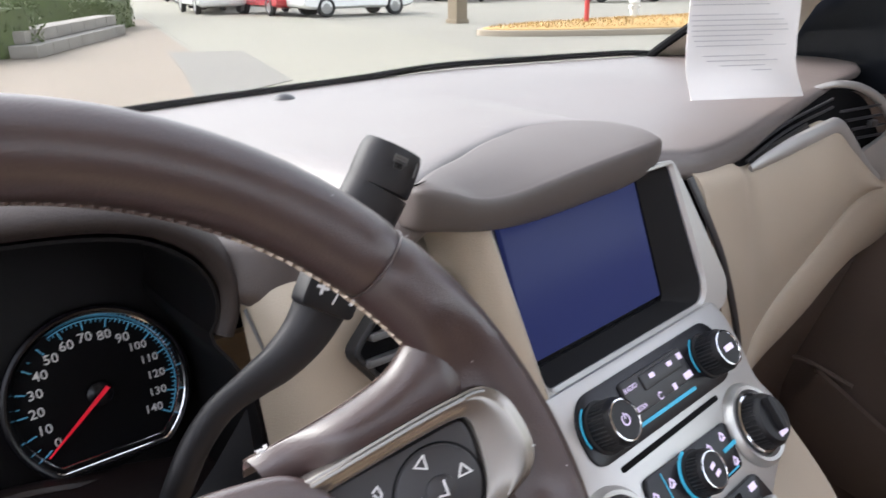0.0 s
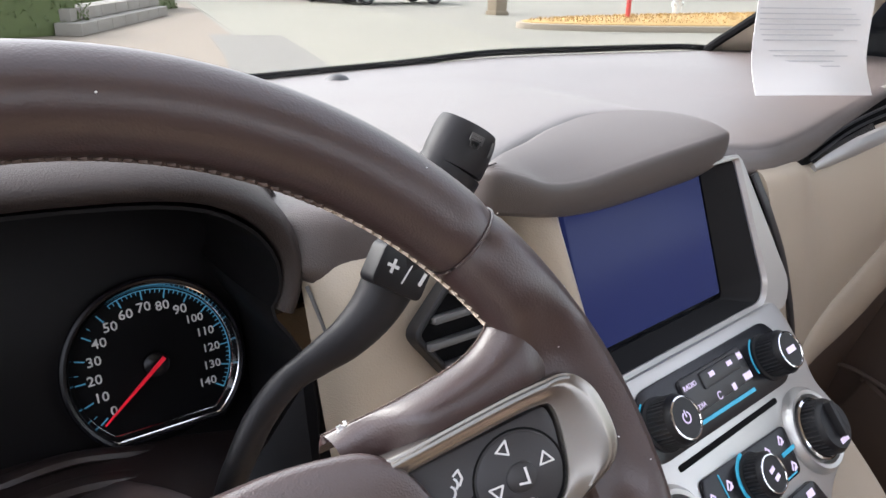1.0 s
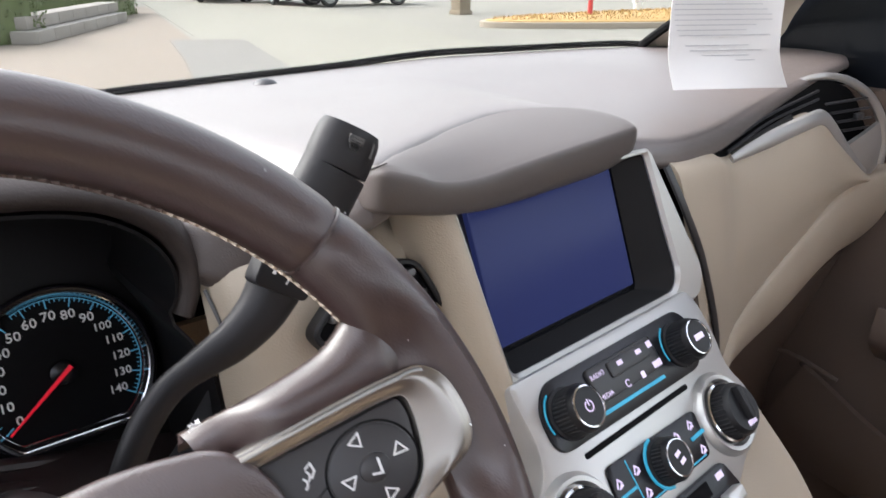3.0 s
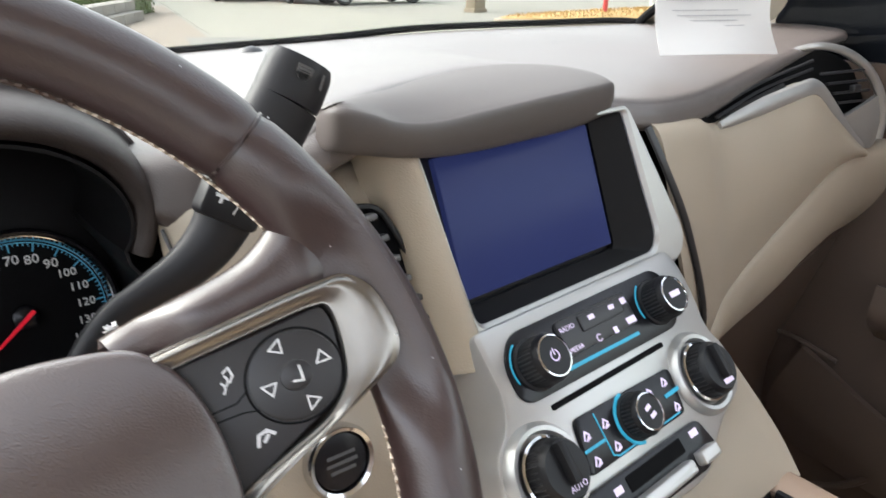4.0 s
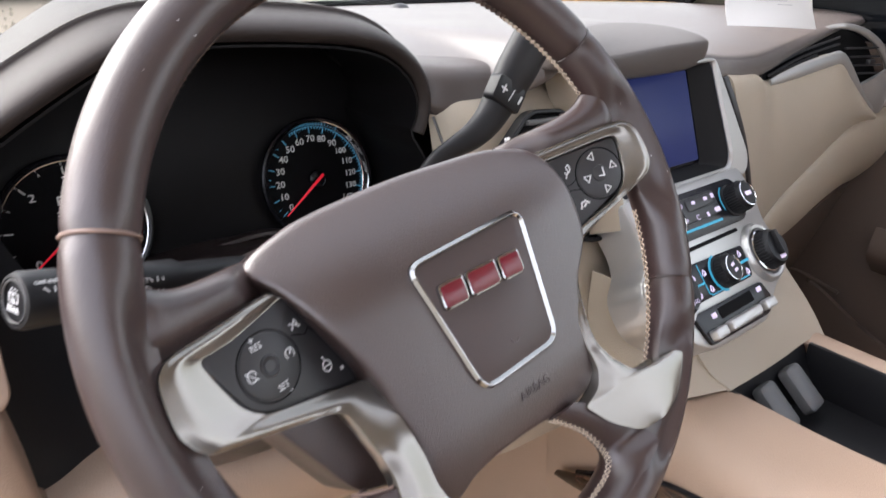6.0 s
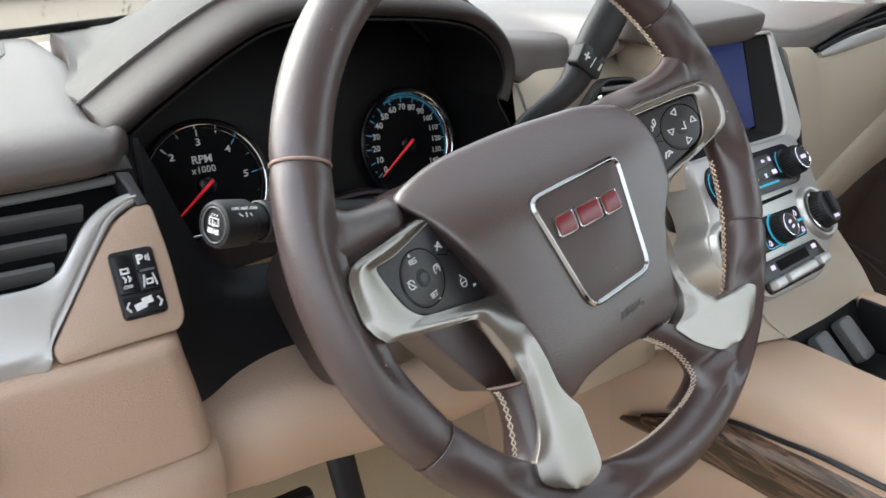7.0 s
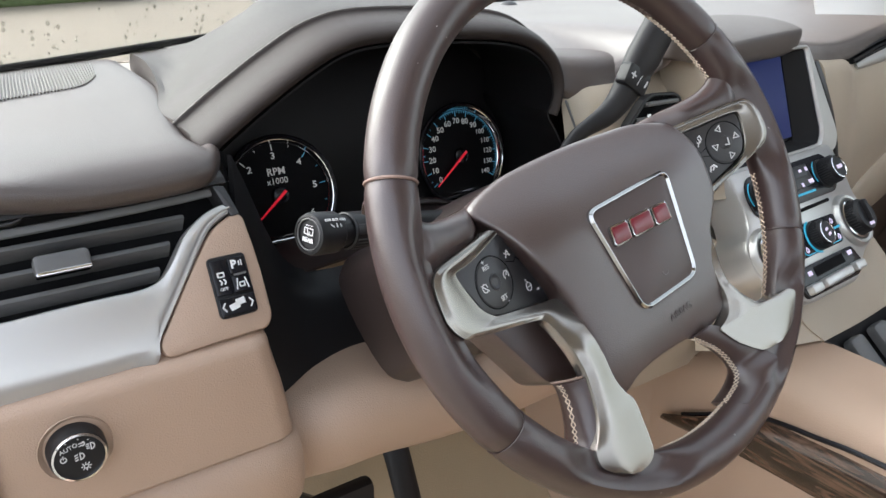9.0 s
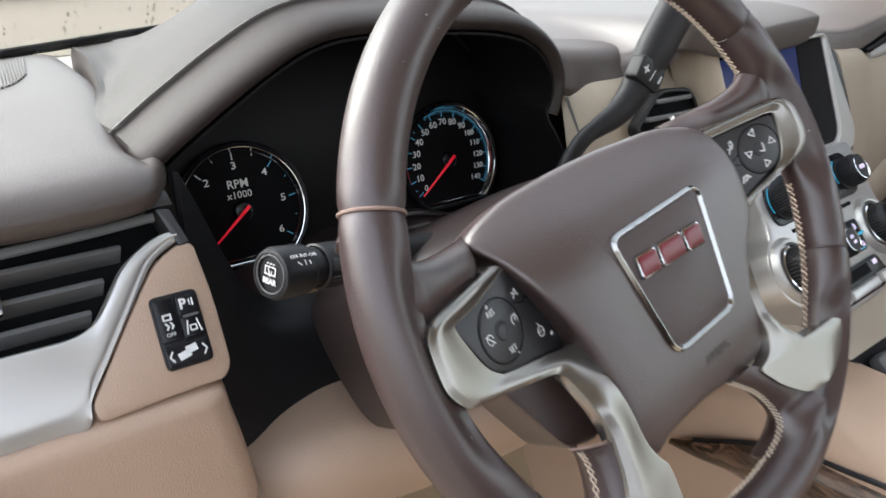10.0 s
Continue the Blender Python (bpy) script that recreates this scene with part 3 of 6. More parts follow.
# lower left panel, switch pod ground, knee bolster
rows = []
for x, y0 in ((-0.46, 0.15), (-0.4, 0.138), (-0.34, 0.133), (-0.27, 0.132), (-0.215, 0.132), (-0.2, 0.134), (-0.194, 0.145), (-0.192, 0.2)):
    rows.append([(x - 0.012, y0 + 0.03, 1.114), (x - 0.011, y0 + 0.006, 1.111), (x - 0.01, y0 + 0.001, 1.1), (x - 0.004, y0 - 0.002, 1.068), (x, y0 - 0.004, 1.036), (x, y0 - 0.001, 1.03), (x, y0 + 0.03, 1.027)])
part("lower_left_panel", sheet(rows, 30, 24, 0.004), TAN, dash, "tan grained panel")
rows = []
for x, d, zt in ((-0.46, 0.0, 1.022), (-0.3, -0.004, 1.024), (-0.2, -0.006, 1.026), (-0.188, 0.02, 1.024), (-0.17, 0.022, 1.024), (-0.14, 0.012, 1.028), (-0.1, 0.008, 1.03), (-0.05, 0.006, 1.024), (0.03, 0.004, 1.02), (0.12, 0.006, 1.02), (0.22, 0.02, 1.01), (0.3, 0.04, 1.0), (0.36, 0.06, 0.99)):
    rows.append([(x, 0.21 + d, zt + 0.01), (x, 0.16 + d, zt + 0.006), (x, 0.138 + d, zt), (x, 0.126 + d, zt - 0.02), (x, 0.13 + d, zt - 0.05), (x, 0.15 + d, zt - 0.075), (x, 0.22 + d, zt - 0.1), (x, 0.36, zt - 0.11)])
part("knee_bolster", sheet(rows, 48, 30, 0.004), TAN, dash, "tan knee bolster")
part("infill", sheet([[(-0.2, 0.2, 1.235), (-0.2, 0.2, 1.12), (-0.198, 0.17, 1.02)], [(-0.14, 0.245, 1.112), (-0.14, 0.215, 1.085), (-0.14, 0.19, 1.02)], [(-0.06, 0.235, 1.105), (-0.06, 0.215, 1.07), (-0.06, 0.2, 1.02)], [(0.1, 0.25, 1.09), (0.1, 0.22, 1.07), (0.1, 0.2, 1.02)], [(0.175, 0.235, 1.18), (0.18, 0.21, 1.1), (0.185, 0.19, 1.02)]], 24, 12, 0.004), BLACK, dash, "black infill round the column")

# fascia between dials and middle stack
rows = []
for x, dy in ((0.166, 0.03), (0.178, 0.008), (0.2, 0.0), (0.26, 0.0), (0.33, 0.0), (0.385, 0.0), (0.4, 0.02)):
    rows.append([(x, 0.246 + dy, 1.262), (x, 0.212 + dy, 1.238), (x, 0.2 + dy, 1.21), (x, 0.184 + dy, 1.15), (x, 0.163 + dy, 1.09), (x, 0.142 + dy, 1.03), (x, 0.128 + dy, 0.98), (x, 0.14 + dy, 0.92)])
part("middle_fascia", sheet(rows, 24, 24, 0.004), CREAM, dash, "cream fascia")

# passenger fascia, glove box, vent
TOPF = [(0.598, 0.213, 1.234), (0.63, 0.217, 1.232), (0.69, 0.228, 1.226), (0.745, 0.246, 1.2135), (0.84, 0.247, 1.2265), (0.905, 0.243, 1.2355), (0.935, 0.244, 1.234), (0.972, 0.247, 1.213), (1.025, 0.25, 1.182), (1.095, 0.252, 1.139)]
SEAMF = [(0.708, 0.215, 0.972), (0.725, 0.22, 0.982), (0.752, 0.23, 0.997), (0.782, 0.24, 1.013), (0.832, 0.246, 1.04), (0.887, 0.246, 1.07), (0.927, 0.246, 1.09), (0.967, 0.248, 1.108), (1.018, 0.25, 1.127), (1.09, 0.252, 1.136)]
rows = []
for (x0, y0, z0), (x1, y1, z1) in zip(TOPF, SEAMF):
    r = [(x0 + (0.006 if x0 < 0.6 else 0), y0 + 0.03, z0 + 0.004), (x0, y0 + 0.002, z0)]
    for f in (0.12, 0.35, 0.6, 0.85, 1.0):
        bow = math.sin(f * math.pi) * 0.012
        drag = -0.018 * math.sin(f * math.pi) if x0 < 0.7 else -0.006 * math.sin(f * math.pi)
        r.append((x0 + (x1 - x0) * f + drag, y0 + (y1 - y0) * f - bow - 0.003, z0 + (z1 - z0) * f))
    r.append((x1, y1 + 0.02, z1 - 0.003))
    rows.append(r)
part("passenger_fascia", sheet(rows, 40, 30, 0.004), CREAM, dash, "cream passenger fascia")
rows = []
for (x, y, z), (xb, zb) in zip(SEAMF[1:] + [(1.2, 0.25, 1.136)], ((0.738, 0.928), (0.772, 0.914), (0.808, 0.905), (0.868, 0.908), (0.942, 0.924), (0.987, 0.938), (1.037, 0.955), (1.09, 0.97), (1.16, 0.988), (1.22, 0.995))):
    rows.append([(x, y + 0.018, z - 0.002), (x, y, z - 0.003), (x + 0.003, y - 0.008, z - 0.012), (x * 0.7 + xb * 0.3, y - 0.008, z * 0.7 + zb * 0.3), (x * 0.4 + xb * 0.6, y + 0.006, z * 0.4 + zb * 0.6), (x * 0.12 + xb * 0.88, y + 0.034, z * 0.12 + zb * 0.88), (xb, y + 0.06, zb), (xb, y + 0.14, zb - 0.01)])
part("glove_box", sheet(rows, 30, 26, 0.004), CREAM, dash, "cream glove box lobe")
gap = spline([(0.588, 0.215, 1.24), (0.602, 0.2, 1.2), (0.638, 0.196, 1.14), (0.69, 0.2, 1.04), (0.71, 0.21, 0.97)], 16)
part("gap_seal", tube(gap, 0.0045, 8, flat=0.5, up=(0, 1, 0)), GREY, dash, "dark gap beside the stack")
part("under_panel", sheet([[(0.6, 0.3, 0.93), (0.6, 0.34, 0.7), (0.6, 0.3, 0.48)], [(0.9, 0.3, 0.93), (0.9, 0.36, 0.7), (0.9, 0.3, 0.48)], [(1.2, 0.3, 1.0), (1.2, 0.38, 0.7), (1.2, 0.3, 0.48)]], 8, 8, 0.01), DOORBROWN, dash, "dark footwell panel")
vs = thing("air_vent", "long black vent slot with end louvres on the passenger side", "air vent", group="dash air vents")
part("cavity", sheet([[(0.695, 0.245, 1.228), (0.695, 0.243, 1.222)], [(0.75, 0.262, 1.236), (0.752, 0.254, 1.215)], [(0.83, 0.272, 1.25), (0.84, 0.258, 1.226)], [(0.92, 0.28, 1.265), (0.93, 0.26, 1.236)], [(1.0, 0.285, 1.272), (1.0, 0.264, 1.212)], [(1.08, 0.28, 1.25), (1.05, 0.266, 1.18)], [(1.12, 0.27, 1.2), (1.1, 0.266, 1.14)]], 30, 8, 0.004), MATTEBLACK, vs)
for k, (a, b) in enumerate((((0.72, 0.245, 1.229), (0.955, 0.262, 1.266)), ((0.74, 0.246, 1.225), (0.95, 0.258, 1.257)))):
    part("slat", tube(spline([a, [(a[i] + b[i]) / 2 + (0, 0.006, 0.002)[i] for i in range(3)], b], 10), 0.0016, 6), GREY, vs)
for k in range(30):
    f = k / 29
    part("fin", tube([(0.755 + 0.13 * f, 0.2485 + 0.004 * f, 1.219 + 0.0205 * f), (0.7545 + 0.13 * f, 0.252 + 0.005 * f, 1.2255 + 0.021 * f)], 0.0011, 4), GREY, vs)
for k in range(4):
    part("louvre", tube([(0.965 + 0.018 * k, 0.254, 1.25 - 0.0135 * k), (1.07 + 0.012 * k, 0.252, 1.247 - 0.014 * k)], 0.0028, 6, flat=0.6), GREY, vs)
part("louvre_tab", block(1.045, 0.247, 1.227, 0.018, 0.008, 0.008, 0.002), GREY, vs)
strip = spline([(0.745, 0.243, 1.2165), (0.78, 0.244, 1.2215), (0.84, 0.2435, 1.2305), (0.895, 0.24, 1.239), (0.925, 0.24, 1.24), (0.957, 0.242, 1.2255), (1.003, 0.245, 1.197), (1.045, 0.247, 1.17), (1.095, 0.249, 1.143)], 32)
part("silver_strip", tube(strip, [0.004 + 0.0058 * min(1, i / 7) for i in range(32)], 10, flat=0.6, up=(0, -1, 0.2)), SILVER, dash, "satin silver strip")
arch_r = spline([(0.94, 0.292, 1.272), (0.975, 0.272, 1.2805), (1.03, 0.262, 1.272), (1.085, 0.254, 1.247), (1.12, 0.248, 1.214), (1.138, 0.246, 1.18), (1.14, 0.247, 1.15)], 20)
part("vent_arch", tube(arch_r, [0.0032 + 0.0045 * min(1, i / 12) for i in range(20)], 10, flat=0.8, up=(0, -1, 0.2)), SILVER, dash, "satin silver vent end")
part("vent_cheek", sheet([[(1.015, 0.246, 1.188), (1.07, 0.243, 1.203), (1.122, 0.247, 1.212)], [(1.055, 0.247, 1.163), (1.098, 0.24, 1.172), (1.136, 0.246, 1.182)], [(1.096, 0.249, 1.142), (1.118, 0.245, 1.14), (1.14, 0.247, 1.15)]], 10, 10, 0.006), SILVER, dash)


# ---- steering wheel ----
W = frame_at((0.0075, 0.002, 1.2146), 1.94, 29.1, 10.3)
wheel = thing("steering_wheel", "brown leather steering wheel with satin silver spokes", "steering wheel", W)
R0, RT = 0.1797, 0.0156


def ease(f):
    f = max(0, min(1, f))
    return f * f * (3 - 2 * f)


def spoke_height(x, y):
    """The upper spokes sink from the rim towards the hub like a flat cone; the lower ones stay level with the cover."""
    r = math.hypot(x, y)
    w = ease((-0.018 - y) / 0.05)
    return (0.007 - 0.31 * (0.165 - max(r, 0.08))) * (1 - w) + w * (0.001 + 0.09 * (r - 0.09))


def dent(a):
    """How far the rim gives way to the spoke trim at the angle a, and out to which radius."""
    d, reach = 0, 0.175
    for c, full, h, k in ((3, 8, 19, 0.1765), (179, 9, 20, 0.1705), (237, 9, 20, 0.1755), (307, 9, 20, 0.1805)):
        f = ease((h - abs((a - c + 180) % 360 - 180)) / (h - full))
        if f > d:
            d, reach = f, k
    return d, reach


def rim_arc(a0, a1, bulge=0.0):
    """A stretch of the leather rim between two angles."""
    bm = bmesh.new()
    n, k = max(8, int((a1 - a0) / 1.5)), 32
    rings = []
    for i in range(n + 1):
        a = radians(a0 + (a1 - a0) * i / n)
        e = min(i, n - i) / n * (a1 - a0)
        size = RT * (1 - 0.07 * math.exp(-e / 0.8)) * (1 + bulge * math.sin(math.pi * i / n))
        dip, reach = dent(math.degrees(a) % 360)
        ring = []
        for j in range(k):
            b = 2 * math.pi * j / k
            rr = R0 + size * math.cos(b)
            x, y, w = rr * math.cos(a), rr * math.sin(a), size * (1.04 if math.sin(b) > 0 else 0.95) * math.sin(b)
            if math.sin(b) > 0:
                w += dip * ease((reach + 0.0115 - rr) / 0.0135) * (min(w, spoke_height(x, y) - 0.0034) - w)
            ring.append(bm.verts.new((x, y, w)))
        rings.append(ring)
    for p, q in zip(rings, rings[1:]):
        for j in range(k):
            bm.faces.new((p[j], p[(j + 1) % k], q[(j + 1) % k], q[j]))
    bm.faces.new(rings[0][::-1])
    bm.faces.new(rings[-1])
    return bm


SEAMS = (29.0, 154.0, 206.4, 332.6)
for a0, a1, b in ((SEAMS[0] + 0.1, SEAMS[1] - 0.1, 0.0), (SEAMS[1] + 0.1, SEAMS[2] - 0.1, 0.03), (SEAMS[2] + 0.1, SEAMS[3] - 0.1, 0.0), (SEAMS[3] + 0.1, 360 + SEAMS[0] - 0.1, 0.03)):
    part("rim", rim_arc(a0, a1, b), LEATHER, wheel)
for a in SEAMS:
    ringp = []
    for j in range(28):
        b = 2 * math.pi * j / 28
        rr = R0 + RT * 0.965 * math.cos(b)
        ringp.append((rr * math.cos(radians(a)), rr * math.sin(radians(a)), RT * (1.04 if math.sin(b) > 0 else 0.95) * 0.965 * math.sin(b)))
    part("seam", tube(ringp, 0.001 if a == SEAMS[1] else 0.0006, 6, closed=True, up=(0.3, 0.2, 1)), WORN if a == SEAMS[1] else LEATHER, wheel)


def lacing(line, across, step, wide, thick, material):
    """Two threads crossing over a seam, like a chain: line is the seam, across the way over it at each point."""
    n = max(4, int(sum((q - p).length for p, q in zip(line, line[1:])) / step))
    fine, cross = spline(line, n * 2 + 1), spline(across, n * 2 + 1)
    bm = bmesh.new()
    for side in (0, 1):
        pts = []
        for i in range(n * 2 + 1):
            o = cross[i].normalized() * wide * (1 if (i + side) % 2 else -1)
            pts.append(fine[i] + o)
        tube(pts, thick, 5, bm=bm)
    return part("stitching", bm, material, wheel, "sewn thread")


def rim_lacing(a0, a1, material, wide, thick, b0=206.0):
    """Lacing along the inner side of the rim."""
    line, across = [], []
    k = max(6, int(abs(a1 - a0) / 4))
    for i in range(k + 1):
        a, b = radians(a0 + (a1 - a0) * i / k), radians(b0)
        c = Vector((math.cos(a), math.sin(a), 0))
        line.append(c * (R0 + RT * 1.015 * math.cos(b)) + Vector((0, 0, RT * 0.96 * math.sin(b))))
        across.append(c * math.sin(b) * -1 + Vector((0, 0, math.cos(b))))
    lacing(line, across, 0.0078, wide, thick, material)


rim_lacing(46, 168, STITCHDARK, 0.0026, 0.0007, 197)
rim_lacing(16, 46, STITCH, 0.0027, 0.0006)
rim_lacing(349, 312, STITCH, 0.003, 0.00065, 206)
rim_lacing(279, 253, STITCH, 0.0026, 0.0006, 198)

# leather of the upper spokes, flaring out into the rim
for s in (1, -1):
    rows = []
    for u, yt, zb in ((0.178, 0.076, -0.004), (0.167, 0.066, -0.005), (0.158, 0.057, -0.006), (0.151, 0.0518, -0.008), (0.142, 0.0482, -0.0115), (0.13, 0.0468, -0.016), (0.115, 0.0464, -0.021), (0.104, 0.0462, -0.028), (0.094, 0.0455, -0.04)):
        h = spoke_height(u, 0.03) - 0.018 * ease((0.12 - u) / 0.026)
        y1 = -0.012 - (0.16 - u) * 0.3
        if u > 0.16:
            h -= 0.0075 * ease((u - 0.158) / 0.018)
            zb -= 0.004 * ease((u - 0.158) / 0.018)
        rows.append([(s * u, yt - 0.004, zb - 0.006), (s * u, yt, zb), (s * u, yt - 0.0008, zb * 0.45 + (h - 0.001) * 0.55), (s * u, yt * 0.62 + 0.031 * 0.38, h - 0.0002), (s * u, 0.0318, h - 0.0008), (s * u, 0.022, h - 0.007), (s * u, y1 + 0.01, h - 0.009), (s * u, y1, h - 0.014)])
    part("spoke", sheet(rows, 36, 40, 0.003, flip=s < 0), LEATHER, wheel)
    edge = spline([r[1] for r in rows[2:]], 30)
    lacing([p + Vector((0, 0.0004, 0.0004)) for p in edge], [Vector((0, 0.3, 1))] * 30, 0.004, 0.0006, 0.00028, STITCHDARK)

# leather round the foot of each lower spoke, rolled over its inner edge, with its lacing
def foot_leather(stations, z0, flip, wide=0.0019, step=0.0062):
    """A rolled leather fillet from the inner edge of a spoke's foot to its trim and on to the rim."""
    rows, line, across = [], [], []
    for (x0, y0), (x1, y1) in stations:
        r1 = math.hypot(x1, y1)
        z1 = spoke_height(x1, y1) - 0.0022
        if r1 > R0 - RT:
            f = ease((r1 - R0 + RT) / 0.007)
            z1 = z1 * (1 - f) + (1.04 * math.sqrt(RT ** 2 - (R0 - r1) ** 2) - 0.0007) * f

        def roll(a):
            c, si = 1 - math.cos(radians(a)), math.sin(radians(a))
            return (x0 + (x1 - x0) * c, y0 + (y1 - y0) * c, z0 + (z1 - z0) * si)
        rows.append([(x0 + (x1 - x0) * 0.4, y0 + (y1 - y0) * 0.4, z0 - 0.013), (x0 + (x1 - x0) * 0.1, y0 + (y1 - y0) * 0.1, z0 - 0.007)] + [roll(a) for a in (0, 18, 36, 54, 72, 90)])
        a, b = Vector(roll(2)), Vector(roll(30))
        line.append(a * 0.75 + b * 0.25 - Vector((x1 - x0, y1 - y0, 0)) * 0.025)
        across.append(b - a)
    part("lower_spoke", sheet(rows, 40, 24, 0.003, flip=flip), LEATHER, wheel)
    lacing(line, across, step, wide, 0.0006, STITCH)


foot_leather([((0.0185, -0.1095), (0.036, -0.1075)), ((0.0245, -0.115), (0.044, -0.113)), ((0.032, -0.122), (0.049, -0.1195)), ((0.0378, -0.129), (0.0575, -0.13)), ((0.0425, -0.1375), (0.067, -0.139)), ((0.0452, -0.146), (0.075, -0.1475)), ((0.0445, -0.1525), (0.075, -0.1555)), ((0.0385, -0.158), (0.062, -0.1615)), ((0.03, -0.1606), (0.047, -0.1667)), ((0.02, -0.1625), (0.032, -0.1695))], -0.005, False)
foot_leather([((-0.1045, -0.0805), (-0.086, -0.0835)), ((-0.1032, -0.086), (-0.0875, -0.0885)), ((-0.104, -0.096), (-0.091, -0.099)), ((-0.1075, -0.108), (-0.0955, -0.111)), ((-0.1108, -0.1165), (-0.1025, -0.121)), ((-0.1145, -0.1205), (-0.1035, -0.1255))], -0.011, False, 0.0017, 0.0062)
part("cut_edge", tube([(-0.107, -0.0775, -0.013), (-0.1, -0.0798, -0.0065), (-0.093, -0.0815, -0.0025), (-0.086, -0.083, -0.001)], 0.0009, 6), WORN, wheel)
back = rounded([(-0.125, -0.026), (-0.06, -0.03), (-0.05, -0.09), (-0.078, -0.092), (-0.097, -0.085)], [0.006, 0.004, 0.004, 0.006, 0.008], 5)
part("back_cover", plate(back, -0.06, -0.028, 0.004), COVER, wheel, "brown plastic behind the spoke")

# satin trim
TRIM_R = [((0.094, 0.0334), (0.096, 0.0257)), ((0.14, 0.0318), (0.1395, 0.0238)), ((0.1588, 0.0302), (0.1542, 0.0224)), ((0.1692, 0.028), (0.1586, 0.0201)), ((0.1758, 0.0199), (0.1589, 0.0136)), ((0.178, 0.0082), (0.1576, 0.0056)), ((0.1772, -0.0025), (0.1555, -0.002)), ((0.1723, -0.0098), (0.1531, -0.007)), ((0.1618, -0.0137), (0.1488, -0.0113)), ((0.1451, -0.0188), (0.1402, -0.0161)), ((0.1263, -0.0238), (0.1226, -0.0197)), ((0.1063, -0.0304), (0.1038, -0.0245)), ((0.0968, -0.038), (0.0925, -0.0334)), ((0.0844, -0.0485), (0.0775, -0.047)), ((0.0748, -0.0625), (0.0665, -0.0622)), ((0.0708, -0.0822), (0.062, -0.0822)), ((0.0748, -0.0957), (0.0625, -0.0912)), ((0.0824, -0.1071), (0.0615, -0.1013)), ((0.0911, -0.1155), (0.0565, -0.108)), ((0.1049, -0.1184), (0.0498, -0.1113)), ((0.119, -0.1194), (0.0418, -0.114)), ((0.1294, -0.1223), (0.0458, -0.1215)), ((0.1325, -0.129), (0.054, -0.1321)), ((0.1155, -0.1447), (0.0699, -0.1454)), ((0.0999, -0.1493), (0.0805, -0.1491))]
TRIM_L = [((-0.1032, 0.0282), (-0.0955, 0.0234)), ((-0.1414, 0.0252), (-0.1267, 0.0172)), ((-0.1574, 0.0239), (-0.1411, 0.0162)), ((-0.1652, 0.0209), (-0.1467, 0.0159)), ((-0.1693, 0.0145), (-0.1474, 0.0114)), ((-0.1714, -0.0021), (-0.1421, -0.0048)), ((-0.1697, -0.01), (-0.1382, -0.0123)), ((-0.165, -0.0174), (-0.1325, -0.0176)), ((-0.1577, -0.0216), (-0.1253, -0.021)), ((-0.1206, -0.0314), (-0.0894, -0.0294)), ((-0.1023, -0.036), (-0.0743, -0.0326)), ((-0.096, -0.0395), (-0.0686, -0.0354)), ((-0.0935, -0.0455), (-0.0675, -0.0418)), ((-0.0925, -0.0563), (-0.07, -0.0515)), ((-0.0908, -0.0698), (-0.07, -0.0632)), ((-0.0905, -0.0806), (-0.069, -0.0775)), ((-0.0949, -0.0997), (-0.0695, -0.0945)), ((-0.1001, -0.1112), (-0.0664, -0.1055)), ((-0.1063, -0.118), (-0.0623, -0.1143)), ((-0.1113, -0.1225), (-0.0638, -0.1288)), ((-0.1132, -0.1285), (-0.0655, -0.1409)), ((-0.1125, -0.1335), (-0.0678, -0.1485)), ((-0.1095, -0.1375), (-0.0738, -0.1522)), ((-0.1041, -0.1424), (-0.0828, -0.1528)), ((-0.097, -0.1471), (-0.0895, -0.1513))]
PANEL_L = [(-0.09, 0.0235), (-0.1474, 0.0162), (-0.1474, 0.011), (-0.1373, -0.0133), (-0.1314, -0.0182), (-0.122, -0.022), (-0.0716, -0.0335), (-0.075, -0.01)]
PANEL_R = [(0.095, 0.0258), (0.1575, 0.0216), (0.1585, 0.0145), (0.1548, -0.0029), (0.1493, -0.0112), (0.1048, -0.0246), (0.09, -0.024), (0.09, 0.0)]


def marked(name, lines, x, y, w, z, bp):
    return part(name, strokes([[(x + a, y + b) for a, b in q] for q in lines], w, z), WHITE, bp)


